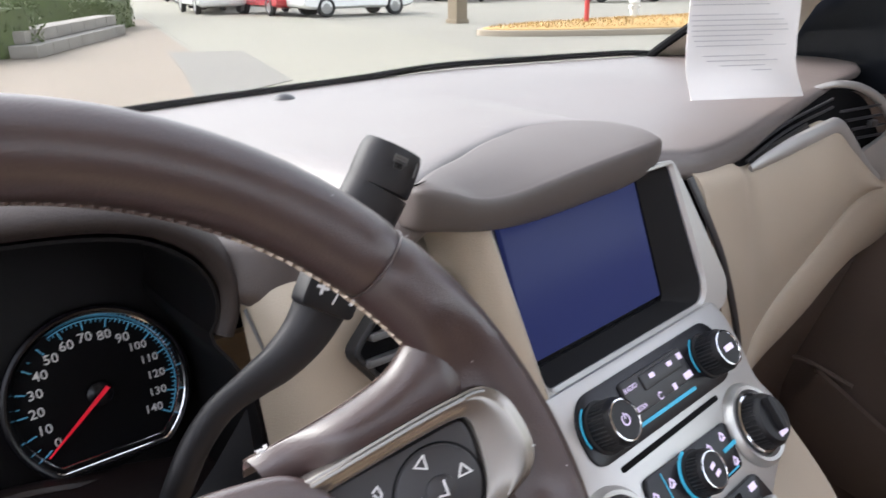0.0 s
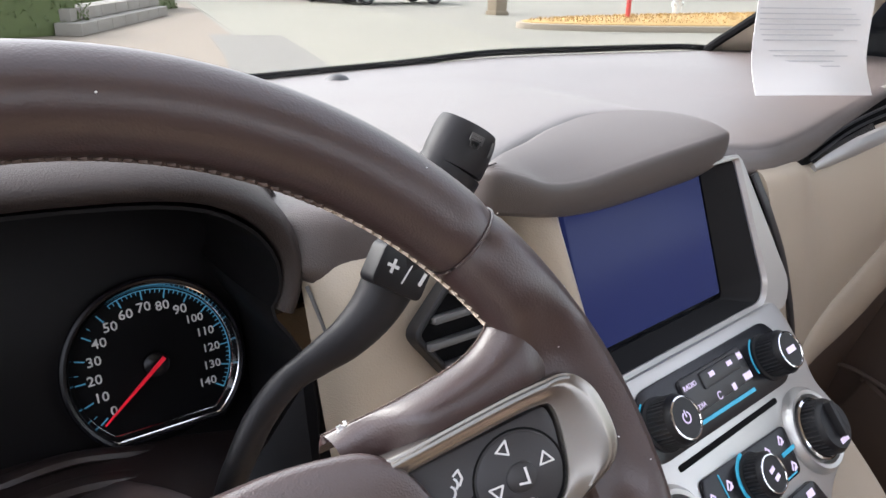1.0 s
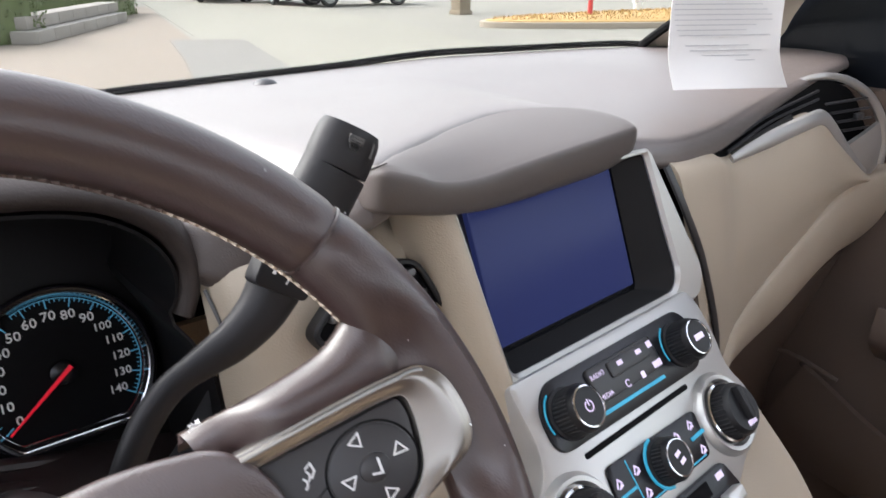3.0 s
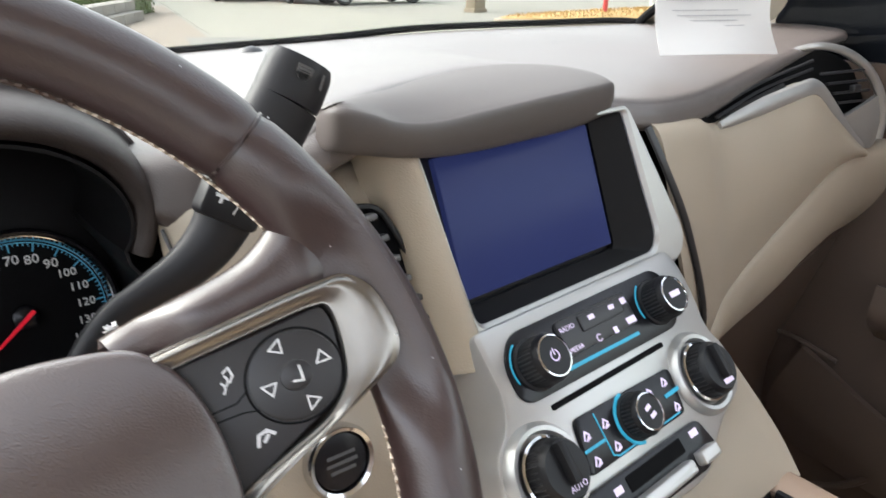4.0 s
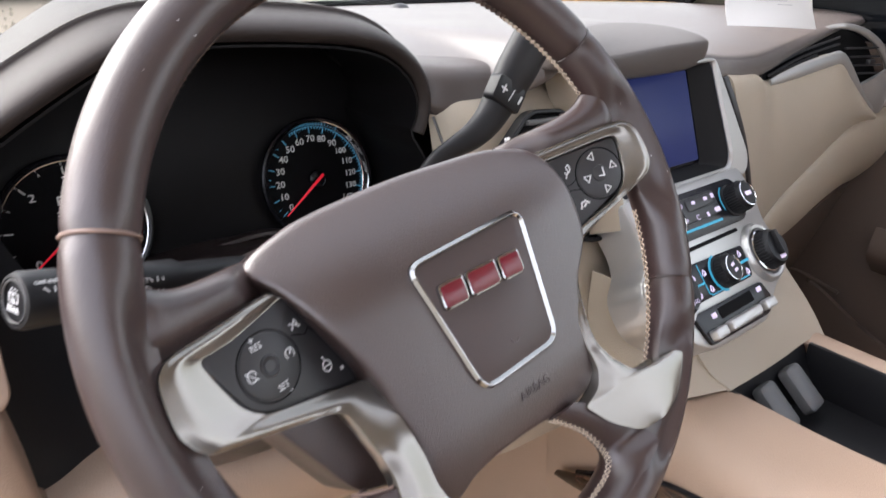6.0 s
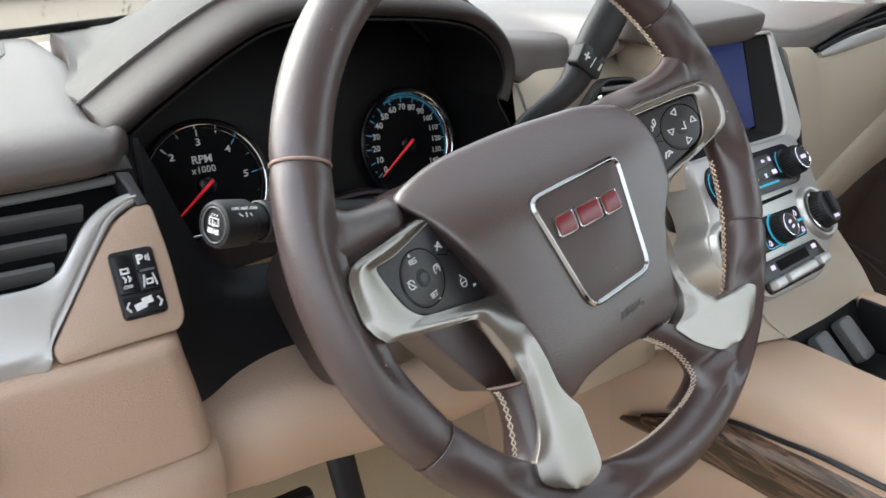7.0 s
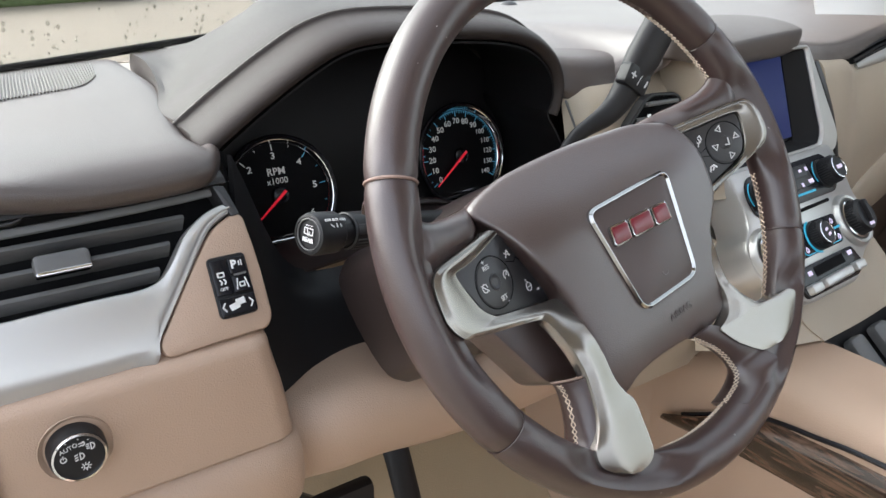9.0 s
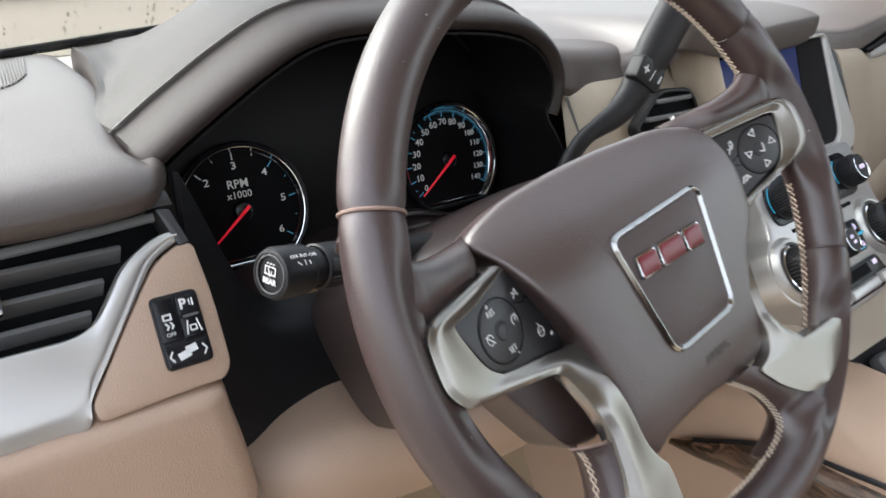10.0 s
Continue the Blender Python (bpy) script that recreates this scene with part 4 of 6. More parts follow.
for s in (1, -1):
    bm = band(TRIM_R if s > 0 else TRIM_L, spoke_height, 120, 0.0014, 0.01, ((0.0, -0.0003), (0.12, 0.0009), (0.3, 0.0015), (0.5, 0.0012), (0.75, 0.0005), (1.0, -0.0004)))
    part("spoke_trim", bm, CHAMPAGNE, wheel, "satin silver spoke trim")
    bp = part("button_plate", plate(rounded(PANEL_R if s > 0 else PANEL_L, [0.002, 0.003, 0.004, 0.006, 0.004, 0.003, 0.002, 0.001] if s > 0 else [0.002, 0.003, 0.003, 0.006, 0.005, 0.005, 0.002, 0.001], 5), -0.006, -0.0014, 0.001), GREY, wheel, "dark grey button plate")
    bp.matrix_parent_inverse = Matrix(((1, 0, 0, 0), (0, 1, 0, 0), (0.31 * s, 0, 1, -0.0441), (0, 0, 0, 1)))
    c = (0.1387, 0.0034) if s > 0 else (-0.1171, -0.0019)
    rx, ry = (0.017, 0.0168) if s > 0 else (0.0182, 0.0165)
    ringw = [(c[0] + rx * math.cos(radians(a)), c[1] + ry * math.sin(radians(a)), -0.0014) for a in range(0, 360, 10)]
    part("groove", tube(ringw, 0.0004, 6, closed=True), MATTEBLACK, bp)
    part("dial_pad", plate(circle(c[0], c[1], rx - 0.0006, 40, ry - 0.0006), -0.003, -0.0006, 0.0014), GREY, bp)
    part("centre_key", plate(circle(c[0], c[1], 0.0058, 24, 0.0055), -0.001, 0.0002, 0.001, dome=0.0006 if s > 0 else -0.0012), GREY, bp)
    z, zl = -0.0005, -0.0013
    if s > 0:
        for px, py, ang in ((0.1369, 0.0155, 78), (0.1493, 0.0045, -12), (0.1288, 0.0035, 168), (0.1396, -0.0079, 258)):
            tri = [(px + 0.0029 * math.cos(radians(ang - 25 + d)), py + 0.0029 * math.sin(radians(ang - 25 + d))) for d in (0, 125, 235, 360)]
            part("arrow_mark", strokes([tri], 0.0006, z), WHITE, bp)
        part("tick_mark", strokes([[(c[0] - 0.0022, c[1] - 0.0014), (c[0] + 0.001, c[1] - 0.0026), (c[0] + 0.0016, c[1] + 0.0028)]], 0.0008, 0.0009), WHITE, bp)
        marked("voice_mark", [[(0.0008, 0.003), (0.003, 0.004), (0.0032, 0.0008), (0.0015, -0.001)], arc(-0.001, 0.0005, 0.0022, -60, 40, 5), arc(-0.003, -0.0015, 0.0024, -60, 40, 5)], 0.1172, 0.0132, 0.0007, zl, bp)
        marked("phone_mark", [[(-0.0035, -0.0015), (-0.002, 0.0018), (0.001, 0.0022), (0.003, 0)], [(-0.001, -0.001), (0.0008, 0.0004)]], 0.1209, -0.011, 0.0012, zl, bp)
        part("groove_line", strokes([[(0.108, 0.0055), (0.1175, 0.0045), (0.122, 0.0065)]], 0.0006, -0.0016), MATTEBLACK, bp)
        part("groove_line", strokes([[(0.108, 0.002), (0.118, 0.0005), (0.123, -0.0015)]], 0.0006, -0.0016), MATTEBLACK, bp)
    else:
        lettering("lettering", "RES", 0.0044, -0.1202, 0.0088, z, WHITE, bp)
        lettering("lettering", "+", 0.0055, -0.121, 0.0125, z, WHITE, bp)
        lettering("lettering", "SET", 0.0044, -0.115, -0.0134, z, WHITE, bp)
        lettering("lettering", "-", 0.0055, -0.112, -0.0165, z, WHITE, bp)
        marked("cruise_mark", [arc(0, 0, 0.0026, -40, 220, 10), [(0, 0), (0.002, 0.0025)]], -0.1045, -0.0019, 0.0006, z, bp)
        marked("cancel_mark", [arc(0, 0, 0.0026, 0, 300, 10), [(-0.0028, 0.0025), (0.0027, -0.0025)]], -0.1285, -0.0018, 0.0006, z, bp)
        marked("gap_mark", [[(-0.0028, 0.0012), (0.0026, -0.0014)], [(-0.0024, -0.0018), (0.0006, 0.0022)], [(0.001, 0.0022), (0.0022, -0.0018)]], -0.0944, 0.0088, 0.0008, zl, bp)
        marked("heat_mark", [arc(0, 0, 0.0028, 0, 360, 12), [(-0.0026, 0), (0.0026, 0)], [(0, 0.0035), (-0.001, 0.0052)]], -0.0868, -0.0174, 0.0006, zl, bp)
        part("heat_lamp", strokes([[(-0.0792, -0.0225), (-0.078, -0.0225)]], 0.0016, zl), WHITE, bp)
        part("groove_line", strokes([[(-0.0985, 0.005), (-0.0905, 0.002), (-0.088, 0.0042), (-0.084, 0.001)]], 0.0006, -0.0016), MATTEBLACK, bp)

# airbag cover: a soft cushion, its upper edge rolled back
HUB = [(-0.1015, 0.043), (-0.0747, 0.0528), (-0.0437, 0.0552), (0.0023, 0.0545), (0.0384, 0.0515), (0.0637, 0.0488), (0.0833, 0.0435), (0.0972, 0.0372), (0.1043, 0.0265), (0.1072, 0.0123), (0.1068, -0.0065), (0.1035, -0.0242), (0.0955, -0.034), (0.0808, -0.0479), (0.0728, -0.0647), (0.0693, -0.0796), (0.0709, -0.0931), (0.0639, -0.1058), (0.0515, -0.1116), (0.0353, -0.1125), (0.0103, -0.1078), (-0.0203, -0.1055), (-0.0434, -0.1071), (-0.0578, -0.1125), (-0.0672, -0.1065), (-0.0704, -0.0935), (-0.0682, -0.078), (-0.0702, -0.0572), (-0.0722, -0.04), (-0.0775, -0.021), (-0.0861, 0.0016), (-0.0948, 0.0244)]
out = [p.to_2d() for p in spline([(x, y, 0) for x, y in HUB], 160, closed=True)]
bm = bmesh.new()
k = len(out)
c = Vector((0.01, -0.03))
COVERTOP = 0.001


def cushion(x, y):
    """The taut face of the cover: it bows back towards its upper edge, its sides and its foot."""
    return COVERTOP - 6.6 * max(0, y + 0.006) ** 2 - (1.3 if x > 0 else 2.5) * max(0, abs(x - 0.01) - 0.05) ** 2 - 6.0 * max(0, -0.078 - y) ** 2


rings = []
for sc, down in ((0.955, 0.03), (0.994, 0.008), (1.0, 0.004), (0.997, 0.0022), (0.99, 0.001), (0.98, 0.0004), (0.965, 0.0001), (0.94, 0), (0.9, 0), (0.85, 0), (0.79, 0), (0.72, 0), (0.63, 0), (0.52, 0), (0.4, 0), (0.25, 0), (0.1, 0)):
    ring = []
    for p in out:
        q = c + (p - c) * sc
        ring.append(bm.verts.new((q.x, q.y, cushion(q.x, q.y) - down)))
    rings.append(ring)
for a, b in zip(rings, rings[1:]):
    for i in range(k):
        bm.faces.new((a[i], a[(i + 1) % k], b[(i + 1) % k], b[i]))
tip = bm.verts.new((*c, cushion(*c)))
for i in range(k):
    bm.faces.new((rings[-1][i], rings[-1][(i + 1) % k], tip))
cover = part("airbag_cover", bm, COVER, wheel, "brown grained airbag cover")
EM = [(-0.0353, 0.0103), (0.0565, 0.0103), (0.044, -0.0709), (-0.0213, -0.0709)]
eo = rounded(EM, [0.011, 0.011, 0.012, 0.012], 7)
part("emblem_plate", plate(inset(eo, 0.0022), -0.006, 0.0024, 0.0012), EMBLEMPLATE, cover)
part("emblem_ring", ring_plate(eo, inset(eo, 0.0038), -0.006, 0.004, 0.0017), EMBLEMCHROME, cover, "dark chrome emblem surround")
for x0, wd in ((-0.0238, 0.0185), (-0.0038, 0.0235), (0.0212, 0.0175)):
    for grow, zz, mm, nm in ((0.0, 0.005, EMBLEMCHROME, "emblem_block"), (0.0013, 0.0058, EMBLEMRED, "emblem_face")):
        dy = -0.06 * (x0 + 0.02)
        q = [(x0 + grow, dy - 0.021 + grow), (x0 + wd - grow, dy - 0.022 + grow), (x0 + wd + 0.001 - grow, dy - 0.0075 - grow), (x0 + 0.001 + grow, dy - 0.0065 - grow)]
        part(nm, plate(rounded(q, 0.003 if grow == 0 else 0.002, 3), 0.001, zz, 0.0006), mm, cover)
part("dimple", strokes([arc(0.0135, -0.0538, 0.003, 180, 330, 8)], 0.0007, 0.0024), COVER, cover)
lettering("lettering", "AIRBAG", 0.0072, 0.0135, -0.0855, 0.0011, LEATHER, cover)
bm = bmesh.new()
rnd = random.Random(5)
for k in range(7):
    p = Vector((0.0985 + rnd.uniform(-0.002, 0.002), 0.047, -0.0265))
    q = [p, p + Vector((rnd.uniform(-0.002, 0.0), rnd.uniform(0.0, 0.0012), rnd.uniform(0, 0.0015))), p + Vector((rnd.uniform(-0.004, 0.0), rnd.uniform(0.0, 0.002), rnd.uniform(0.0, 0.002)))]
    tube(q, 0.0003, 4, bm=bm)
part("frayed_thread", bm, WHITE, wheel, "frayed white thread")
bm = bmesh.new()
for k in range(26):
    a, b = radians(rnd.uniform(0, 360)), radians(rnd.uniform(20, 130))
    rr = R0 + RT * 1.01 * math.cos(b)
    p = Vector((rr * math.cos(a), rr * math.sin(a), RT * 1.045 * math.sin(b)))
    r = bmesh.ops.create_icosphere(bm, subdivisions=1, radius=rnd.uniform(0.0002, 0.00042))
    for v in r["verts"]:
        v.co += p
tagged(part("dust_specks", bm, WHITE, wheel), "pale dust specks on the leather", kind="stuff")

# column shroud behind the wheel
CW = frame_at((0, 0, 1.22), 0, 34.3, 11.8)
col = thing("steering_column", "brown plastic steering column shroud", "column", CW)
rows = []
for w, sx, yt, yb in ((-0.05, 0.06, 0.02, -0.05), (-0.075, 0.08, 0.04, -0.054), (-0.12, 0.094, 0.056, -0.058), (-0.21, 0.099, 0.062, -0.064)):
    rows.append([(-0.02 * min(1, (-w - 0.05) / 0.05) + sx * math.copysign(abs(math.cos(a)) ** 0.38, math.cos(a)), (yt + yb) / 2 + (yt - yb) / 2 * math.copysign(abs(math.sin(a)) ** 0.5, math.sin(a)), w) for a in [2 * math.pi * i / 16 + 0.001 for i in range(17)]])
part("shroud", sheet(rows, 14, 48, 0.003), SHROUDSHADE, col, "brown shroud darkened for shade")

# gear lever on the column
lever = thing("gear_lever", "black column gear lever with plus and minus buttons", "gear lever")
path = spline([(0.08, 0.166, 1.135), (0.085, 0.162, 1.166), (0.092, 0.158, 1.187), (0.102, 0.158, 1.204), (0.116, 0.158, 1.218), (0.134, 0.158, 1.226), (0.15, 0.158, 1.2325), (0.166, 0.159, 1.2435), (0.1795, 0.16, 1.2605), (0.1925, 0.161, 1.278), (0.2045, 0.162, 1.2945), (0.2148, 0.162, 1.3092)], 48)
rad = [0.0072 + 0.0008 * min(1, i / 14) + 0.0112 * max(0, min(1, (i - 19) / 20)) for i in range(48)]
part("stem", tube(path, rad, 18, flat=0.72, up=(0, -1, 0)), STALKBLACK, lever)
cap = spline([(0.2151, 0.162, 1.3096), (0.2212, 0.1625, 1.3195), (0.227, 0.163, 1.3292)], 8)
part("cap", tube(cap, [0.0186, 0.0191, 0.0191, 0.019, 0.0189, 0.0187, 0.0182, 0.0168], 18, flat=0.74, up=(0, -1, 0)), STALKBLACK, lever)
LM = frame_at((0.177, 0.1499, 1.2642), 0, 8, -33)
part("key", plate(box_pts(0, 0, 0.032, 0.021, 0.004), -0.01, 0.0018, 0.001), BLACK, lever).matrix_basis = LM
LM2 = LM
part("plus_mark", strokes([[(-0.0105, 0.001), (-0.0045, 0.001)], [(-0.0075, -0.002), (-0.0075, 0.004)]], 0.0016, 0.0019), WHITE, lever).matrix_basis = LM2
part("dash_mark", strokes([[(0.0115, -0.002), (0.0125, 0.0035)]], 0.002, 0.0019), WHITE, lever).matrix_basis = LM2
part("rule_mark", strokes([[(0.001, -0.005), (0.003, 0.006)]], 0.0008, 0.0019), WHITE, lever).matrix_basis = LM2
LM3 = frame_at((0.2235, 0.1485, 1.3215), 0, 0, -28)
part("trailer_mark", strokes([[(-0.009, 0.001), (-0.001, 0.001), (-0.001, 0.0042), (-0.009, 0.0042), (-0.009, 0.001)], [(-0.008, 0.0027), (-0.002, 0.0027)], arc(-0.0065, -0.0005, 0.0012, 0, 360, 8), arc(-0.0035, -0.0005, 0.0012, 0, 360, 8), [(0.006, 0.004), (0.0065, -0.003)]], 0.0012, 0.0005), SLAT, lever).matrix_basis = LM3

# wiper stalk
A, B = Vector((-0.194, 0.074, 1.2135)), Vector((-0.045, 0.122, 1.178))
ax = (A - B).normalized()
SM = Matrix.Translation(A) @ ax.to_track_quat("Z", "Y").to_matrix().to_4x4() @ Matrix.Diagonal((0.88, 0.88, 1, 1))
stalk = thing("wiper_stalk", "black wiper stalk with ribbed ring and white print", "stalk", SM)
part("barrel", lathe([(0, -0.16), (0.01, -0.16), (0.011, -0.09), (0.0135, -0.085), (0.0135, -0.05), (0.012, -0.048), (0.012, -0.03), (0.0128, -0.027), (0.0128, -0.008), (0.012, -0.006)], 28), BLACK, stalk)
part("end_cap", lathe([(0.012, -0.024), (0.0155, -0.02), (0.0158, -0.003), (0.0145, 0.0), (0.0128, 0.0005), (0.0122, -0.0012), (0, -0.0006)], 32), BLACK, stalk)
part("end_ring", lathe([(0.0118, -0.001), (0.0118, 0.0004), (0.0112, 0.0006), (0.0108, 0.0)], 32), SLAT, stalk)
part("collar", lathe([(0.0142, -0.048), (0.0142, -0.032), (0.013, -0.031)], 28), BLACK, stalk)
up_in = (SM.to_3x3().inverted() @ Vector((0, 0, 1))).to_2d()
rollz = math.degrees(math.atan2(up_in.y, up_in.x)) - 90
SR = Matrix.Rotation(radians(rollz), 4, "Z")
lettering("lettering", "REAR", 0.0046, 0, -0.0042, 0.0004, WHITE, stalk, bold=0.0001, m=SR)
part("wiper_mark", strokes([[(-0.0042, 0.0), (-0.0042, 0.0045), (0.0042, 0.0045), (0.0042, 0.0), (-0.0042, 0.0)], [(0.0, -0.0012), (-0.0015, 0.0035)], [(0.001, 0.0008), (0.001, 0.002)], [(-0.003, 0.0062), (-0.002, 0.0068)], [(-0.0006, 0.0062), (0.0006, 0.0068)], [(0.002, 0.0062), (0.003, 0.0068)]], 0.0006, 0.0003), WHITE, stalk).matrix_basis = SR
part("thumb_key", block(0, 0.0125, -0.04, 0.008, 0.004, 0.014, 0.0015), GREY, stalk).matrix_basis = SR @ Matrix.Rotation(radians(-72), 4, "Z")


def on_barrel(o, ang, zpos, rad_):
    """Prints lie on the barrel at an angle from above."""
    o.matrix_basis = SR @ Matrix.Rotation(radians(ang), 4, "Z") @ Matrix.Translation((0, rad_, zpos)) @ Matrix.Rotation(radians(-90), 4, "X") @ Matrix.Rotation(radians(90), 4, "Z")


for ang, zpos, txt, size in ((-62, -0.056, "FRONT", 0.0042), (-40, -0.0125, "OFF-INT-ON", 0.0032)):
    on_barrel(lettering("lettering", txt, size, 0, 0, 0.0001, WHITE, stalk), ang, zpos, 0.0138 if zpos < -0.03 else 0.016)
for ang, zpos, mark in ((-56, -0.012, 0), (-42, -0.056, 1), (-82, -0.062, 2), (-62, -0.068, 0), (-92, -0.068, 0), (-30, -0.058, 1)):
    lines = ([[(-0.005, 0.001), (-0.003, -0.001)], [(0.0, 0.0015), (0.0, -0.0012)], [(0.003, 0.001), (0.0035, -0.001)]], [arc(0, 0, 0.0026, 20, 160, 6), [(0, 0), (0, 0.0024)], [(-0.0024, 0.0008), (-0.0008, -0.002), (0.0008, -0.002), (0.0024, 0.0008)]], [[(-0.0015, -0.0015), (0.0015, 0), (-0.0015, 0.0015), (-0.0015, -0.0015)]])[mark]
    on_barrel(part("print_marks", strokes(lines, 0.0006, 0.0001), WHITE, stalk), ang, zpos, 0.0138 if zpos < -0.03 else 0.016)
for k in range(14):
    a = radians(-170 + 12 * k)
    part("rib", tube([(0.0142 * math.cos(a), 0.0142 * math.sin(a), -0.0465), (0.0142 * math.cos(a), 0.0142 * math.sin(a), -0.0335)], 0.0007, 4), GREY, stalk).matrix_basis = SR

# ---- instruments ----
GM = frame_at((-0.004, 0.3145, 1.161), 0, 15.6)
cluster = thing("instrument_cluster", "black instrument cluster with two chrome-ringed dials", "instrument cluster", GM)
part("face", plate(rounded([(-0.19, -0.075), (0.172, -0.075), (0.16, 0.09), (0.11, 0.135), (-0.06, 0.138), (-0.185, 0.07)], 0.02, 5), -0.02, -0.003, 0.002), CLUSTER, cluster)
rows = []
for i, p in enumerate(arch[::3] + [Vector((0.165, 0, 1.18)), Vector((0.16, 0, 1.1))]):
    rows.append([(p.x * 0.985 - 0.0, 0.232 + (0.0 if p.z > 1.23 else -0.02 * (1.23 - p.z) / 0.1), p.z - 0.003), (p.x * 0.97, 0.28, p.z - 0.004), (p.x * 0.96, 0.34, p.z - 0.002)])
housing = part("housing", sheet(rows, 40, 8, 0.002), CLUSTER, cluster)
housing.matrix_basis = GM.inverted()
left = part("cheek", sheet([[(-0.196, 0.226, 1.23), (-0.196, 0.2, 1.13), (-0.196, 0.19, 1.08)], [(-0.19, 0.28, 1.23), (-0.19, 0.27, 1.13), (-0.19, 0.26, 1.08)], [(-0.185, 0.33, 1.23), (-0.185, 0.32, 1.13), (-0.185, 0.3, 1.08)]], 8, 8, 0.002), MATTEBLACK, cluster)
left.matrix_basis = GM.inverted()
sillc = part("ledge", sheet([[(-0.19, 0.318, 1.105), (-0.185, 0.275, 1.1), (-0.18, 0.25, 1.095)], [(0.0, 0.318, 1.122), (0.0, 0.265, 1.126), (0.0, 0.225, 1.118)], [(0.17, 0.318, 1.095), (0.17, 0.26, 1.092), (0.17, 0.21, 1.09)]], 16, 10, 0.003), SHROUDSHADE, cluster)
sillc.matrix_basis = GM.inverted()
for yy, zz, rr in ((0.292, 1.124, 0.006), (0.268, 1.121, 0.007), (0.242, 1.117, 0.008)):
    rid = part("ridge", tube(spline([(-0.05, yy + 0.016, zz - 0.016), (-0.03, yy + 0.004, zz - 0.004), (0.0, yy - 0.002, zz + 0.004), (0.035, yy - 0.002, zz + 0.005), (0.075, yy + 0.002, zz - 0.008), (0.115, yy + 0.014, zz - 0.028)], 24), rr, 8, flat=0.6), SHROUDSHADE, cluster)
    rid.matrix_basis = GM.inverted()
part("trim_line", tube([(0.163, 0.228, 1.232), (0.169, 0.213, 1.2), (0.174, 0.2, 1.17)], 0.0013, 6), SLAT, cluster).matrix_basis = GM.inverted()


def gauge(cx, cy, labels, a0, a1, fine, unit):
    g = part("dial", plate(circle(cx, cy, 0.051, 48), -0.004, 0.0, 0.0005), MATTEBLACK, cluster, "black dial")
    flat = -0.0385
    around = [(math.cos(radians(a)), math.sin(radians(a))) for a in range(0, 360, 4)]
    bm = bmesh.new()
    loops = []
    for r, z in ((0.0497, 0.0004), (0.0505, 0.0012), (0.0521, 0.0062), (0.0528, 0.0066), (0.0532, 0.0045), (0.0532, -0.002)):
        loops.append([bm.verts.new((cx + r * x, max(cy + flat - (r - 0.0497), cy + r * y), z)) for x, y in around])
    for p, q in zip(loops, loops[1:]):
        for i in range(len(p)):
            bm.faces.new((p[i], p[(i + 1) % len(p)], q[(i + 1) % len(p)], q[i]))
    part("bezel", bm, CHROME, g, "chrome dial ring")
    part("bezel_wall", tube([(cx + 0.0552 * x, max(cy + flat - 0.005, cy + 0.0552 * y), 0.0045) for x, y in around], 0.0024, 8, closed=True), GLOSSBLACK, g)
    n = len(labels) - 1
    for i, t in enumerate(labels):
        a = radians(a0 + (a1 - a0) * i / n)
        if t:
            lettering("lettering", t, 0.0086 if len(t) < 3 else 0.0076, cx + (0.0365 if len(t) > 2 else 0.0372) * math.cos(a), cy + 0.0375 * math.sin(a), 0.0003, DIALINK, g, bold=0.00006, squash=1.06 if unit == "mph" else 1.2)
    for i in range(n * fine + 1):
        a = radians(a0 + (a1 - a0) * i / (n * fine))
        major, half_way = i % fine == 0, i % fine == fine // 2
        dense = unit == "mph" and i >= n * fine * 0.4
        if not (major or dense or (half_way and unit != "mph") or (half_way and i % (2 * fine) < fine)):
            continue
        r0 = 0.0428 if major else 0.0462
        part("tick", strokes([[(cx + r0 * math.cos(a), cy + r0 * math.sin(a)), (cx + 0.0482 * math.cos(a), cy + 0.0482 * math.sin(a))]], 0.0008 if major else 0.00045, 0.0002), BLUE if unit == "mph" or i >= n * fine * 0.62 else DIALINK, g)
    if unit == "mph":
        part("scale_ring", strokes([arc(cx, cy, 0.0484, a0 + (a1 - a0) * 0.4, a1, 60)], 0.0005, 0.0002), BLUE, g)
    a = radians(a0 + 1)
    hub = part("hub", lathe([(0.0085, 0.0), (0.008, 0.003), (0.006, 0.0045), (0, 0.0048)], 24, Matrix.Translation((cx, cy, 0))), GLOSSBLACK, g)
    bm = bmesh.new()
    d = Vector((math.cos(a), math.sin(a)))
    s = Vector((-d.y, d.x))
    c0 = Vector((cx, cy))
    q = [c0 - d * 0.006 - s * 0.0013, c0 + d * 0.047 - s * 0.0004, c0 + d * 0.047 + s * 0.0004, c0 - d * 0.006 + s * 0.0013]
    lo, hi = [bm.verts.new((*p, 0.0048)) for p in q], [bm.verts.new((*p, 0.0062)) for p in q]
    bm.faces.new(lo)
    bm.faces.new(hi)
    for i in range(4):
        bm.faces.new((lo[i], lo[(i + 1) % 4], hi[(i + 1) % 4], hi[i]))
    part("needle", bm, RED, g, "red needle", smooth=False)
    return g


gauge(0.1, 0.0015, [str(v) for v in range(0, 150, 10)], 216.5, -34.5, 5, "mph")
tacho = gauge(-0.112, -0.006, ["0", "", "2", "3", "4", "5", "6"], 217, -35, 4, "rpm")
lettering("lettering", "RPM", 0.0098, -0.112, 0.0165, 0.0003, DIALINK, tacho, bold=0.0001)
lettering("lettering", "x1000", 0.0086, -0.112, 0.0075, 0.0003, DIALINK, tacho)

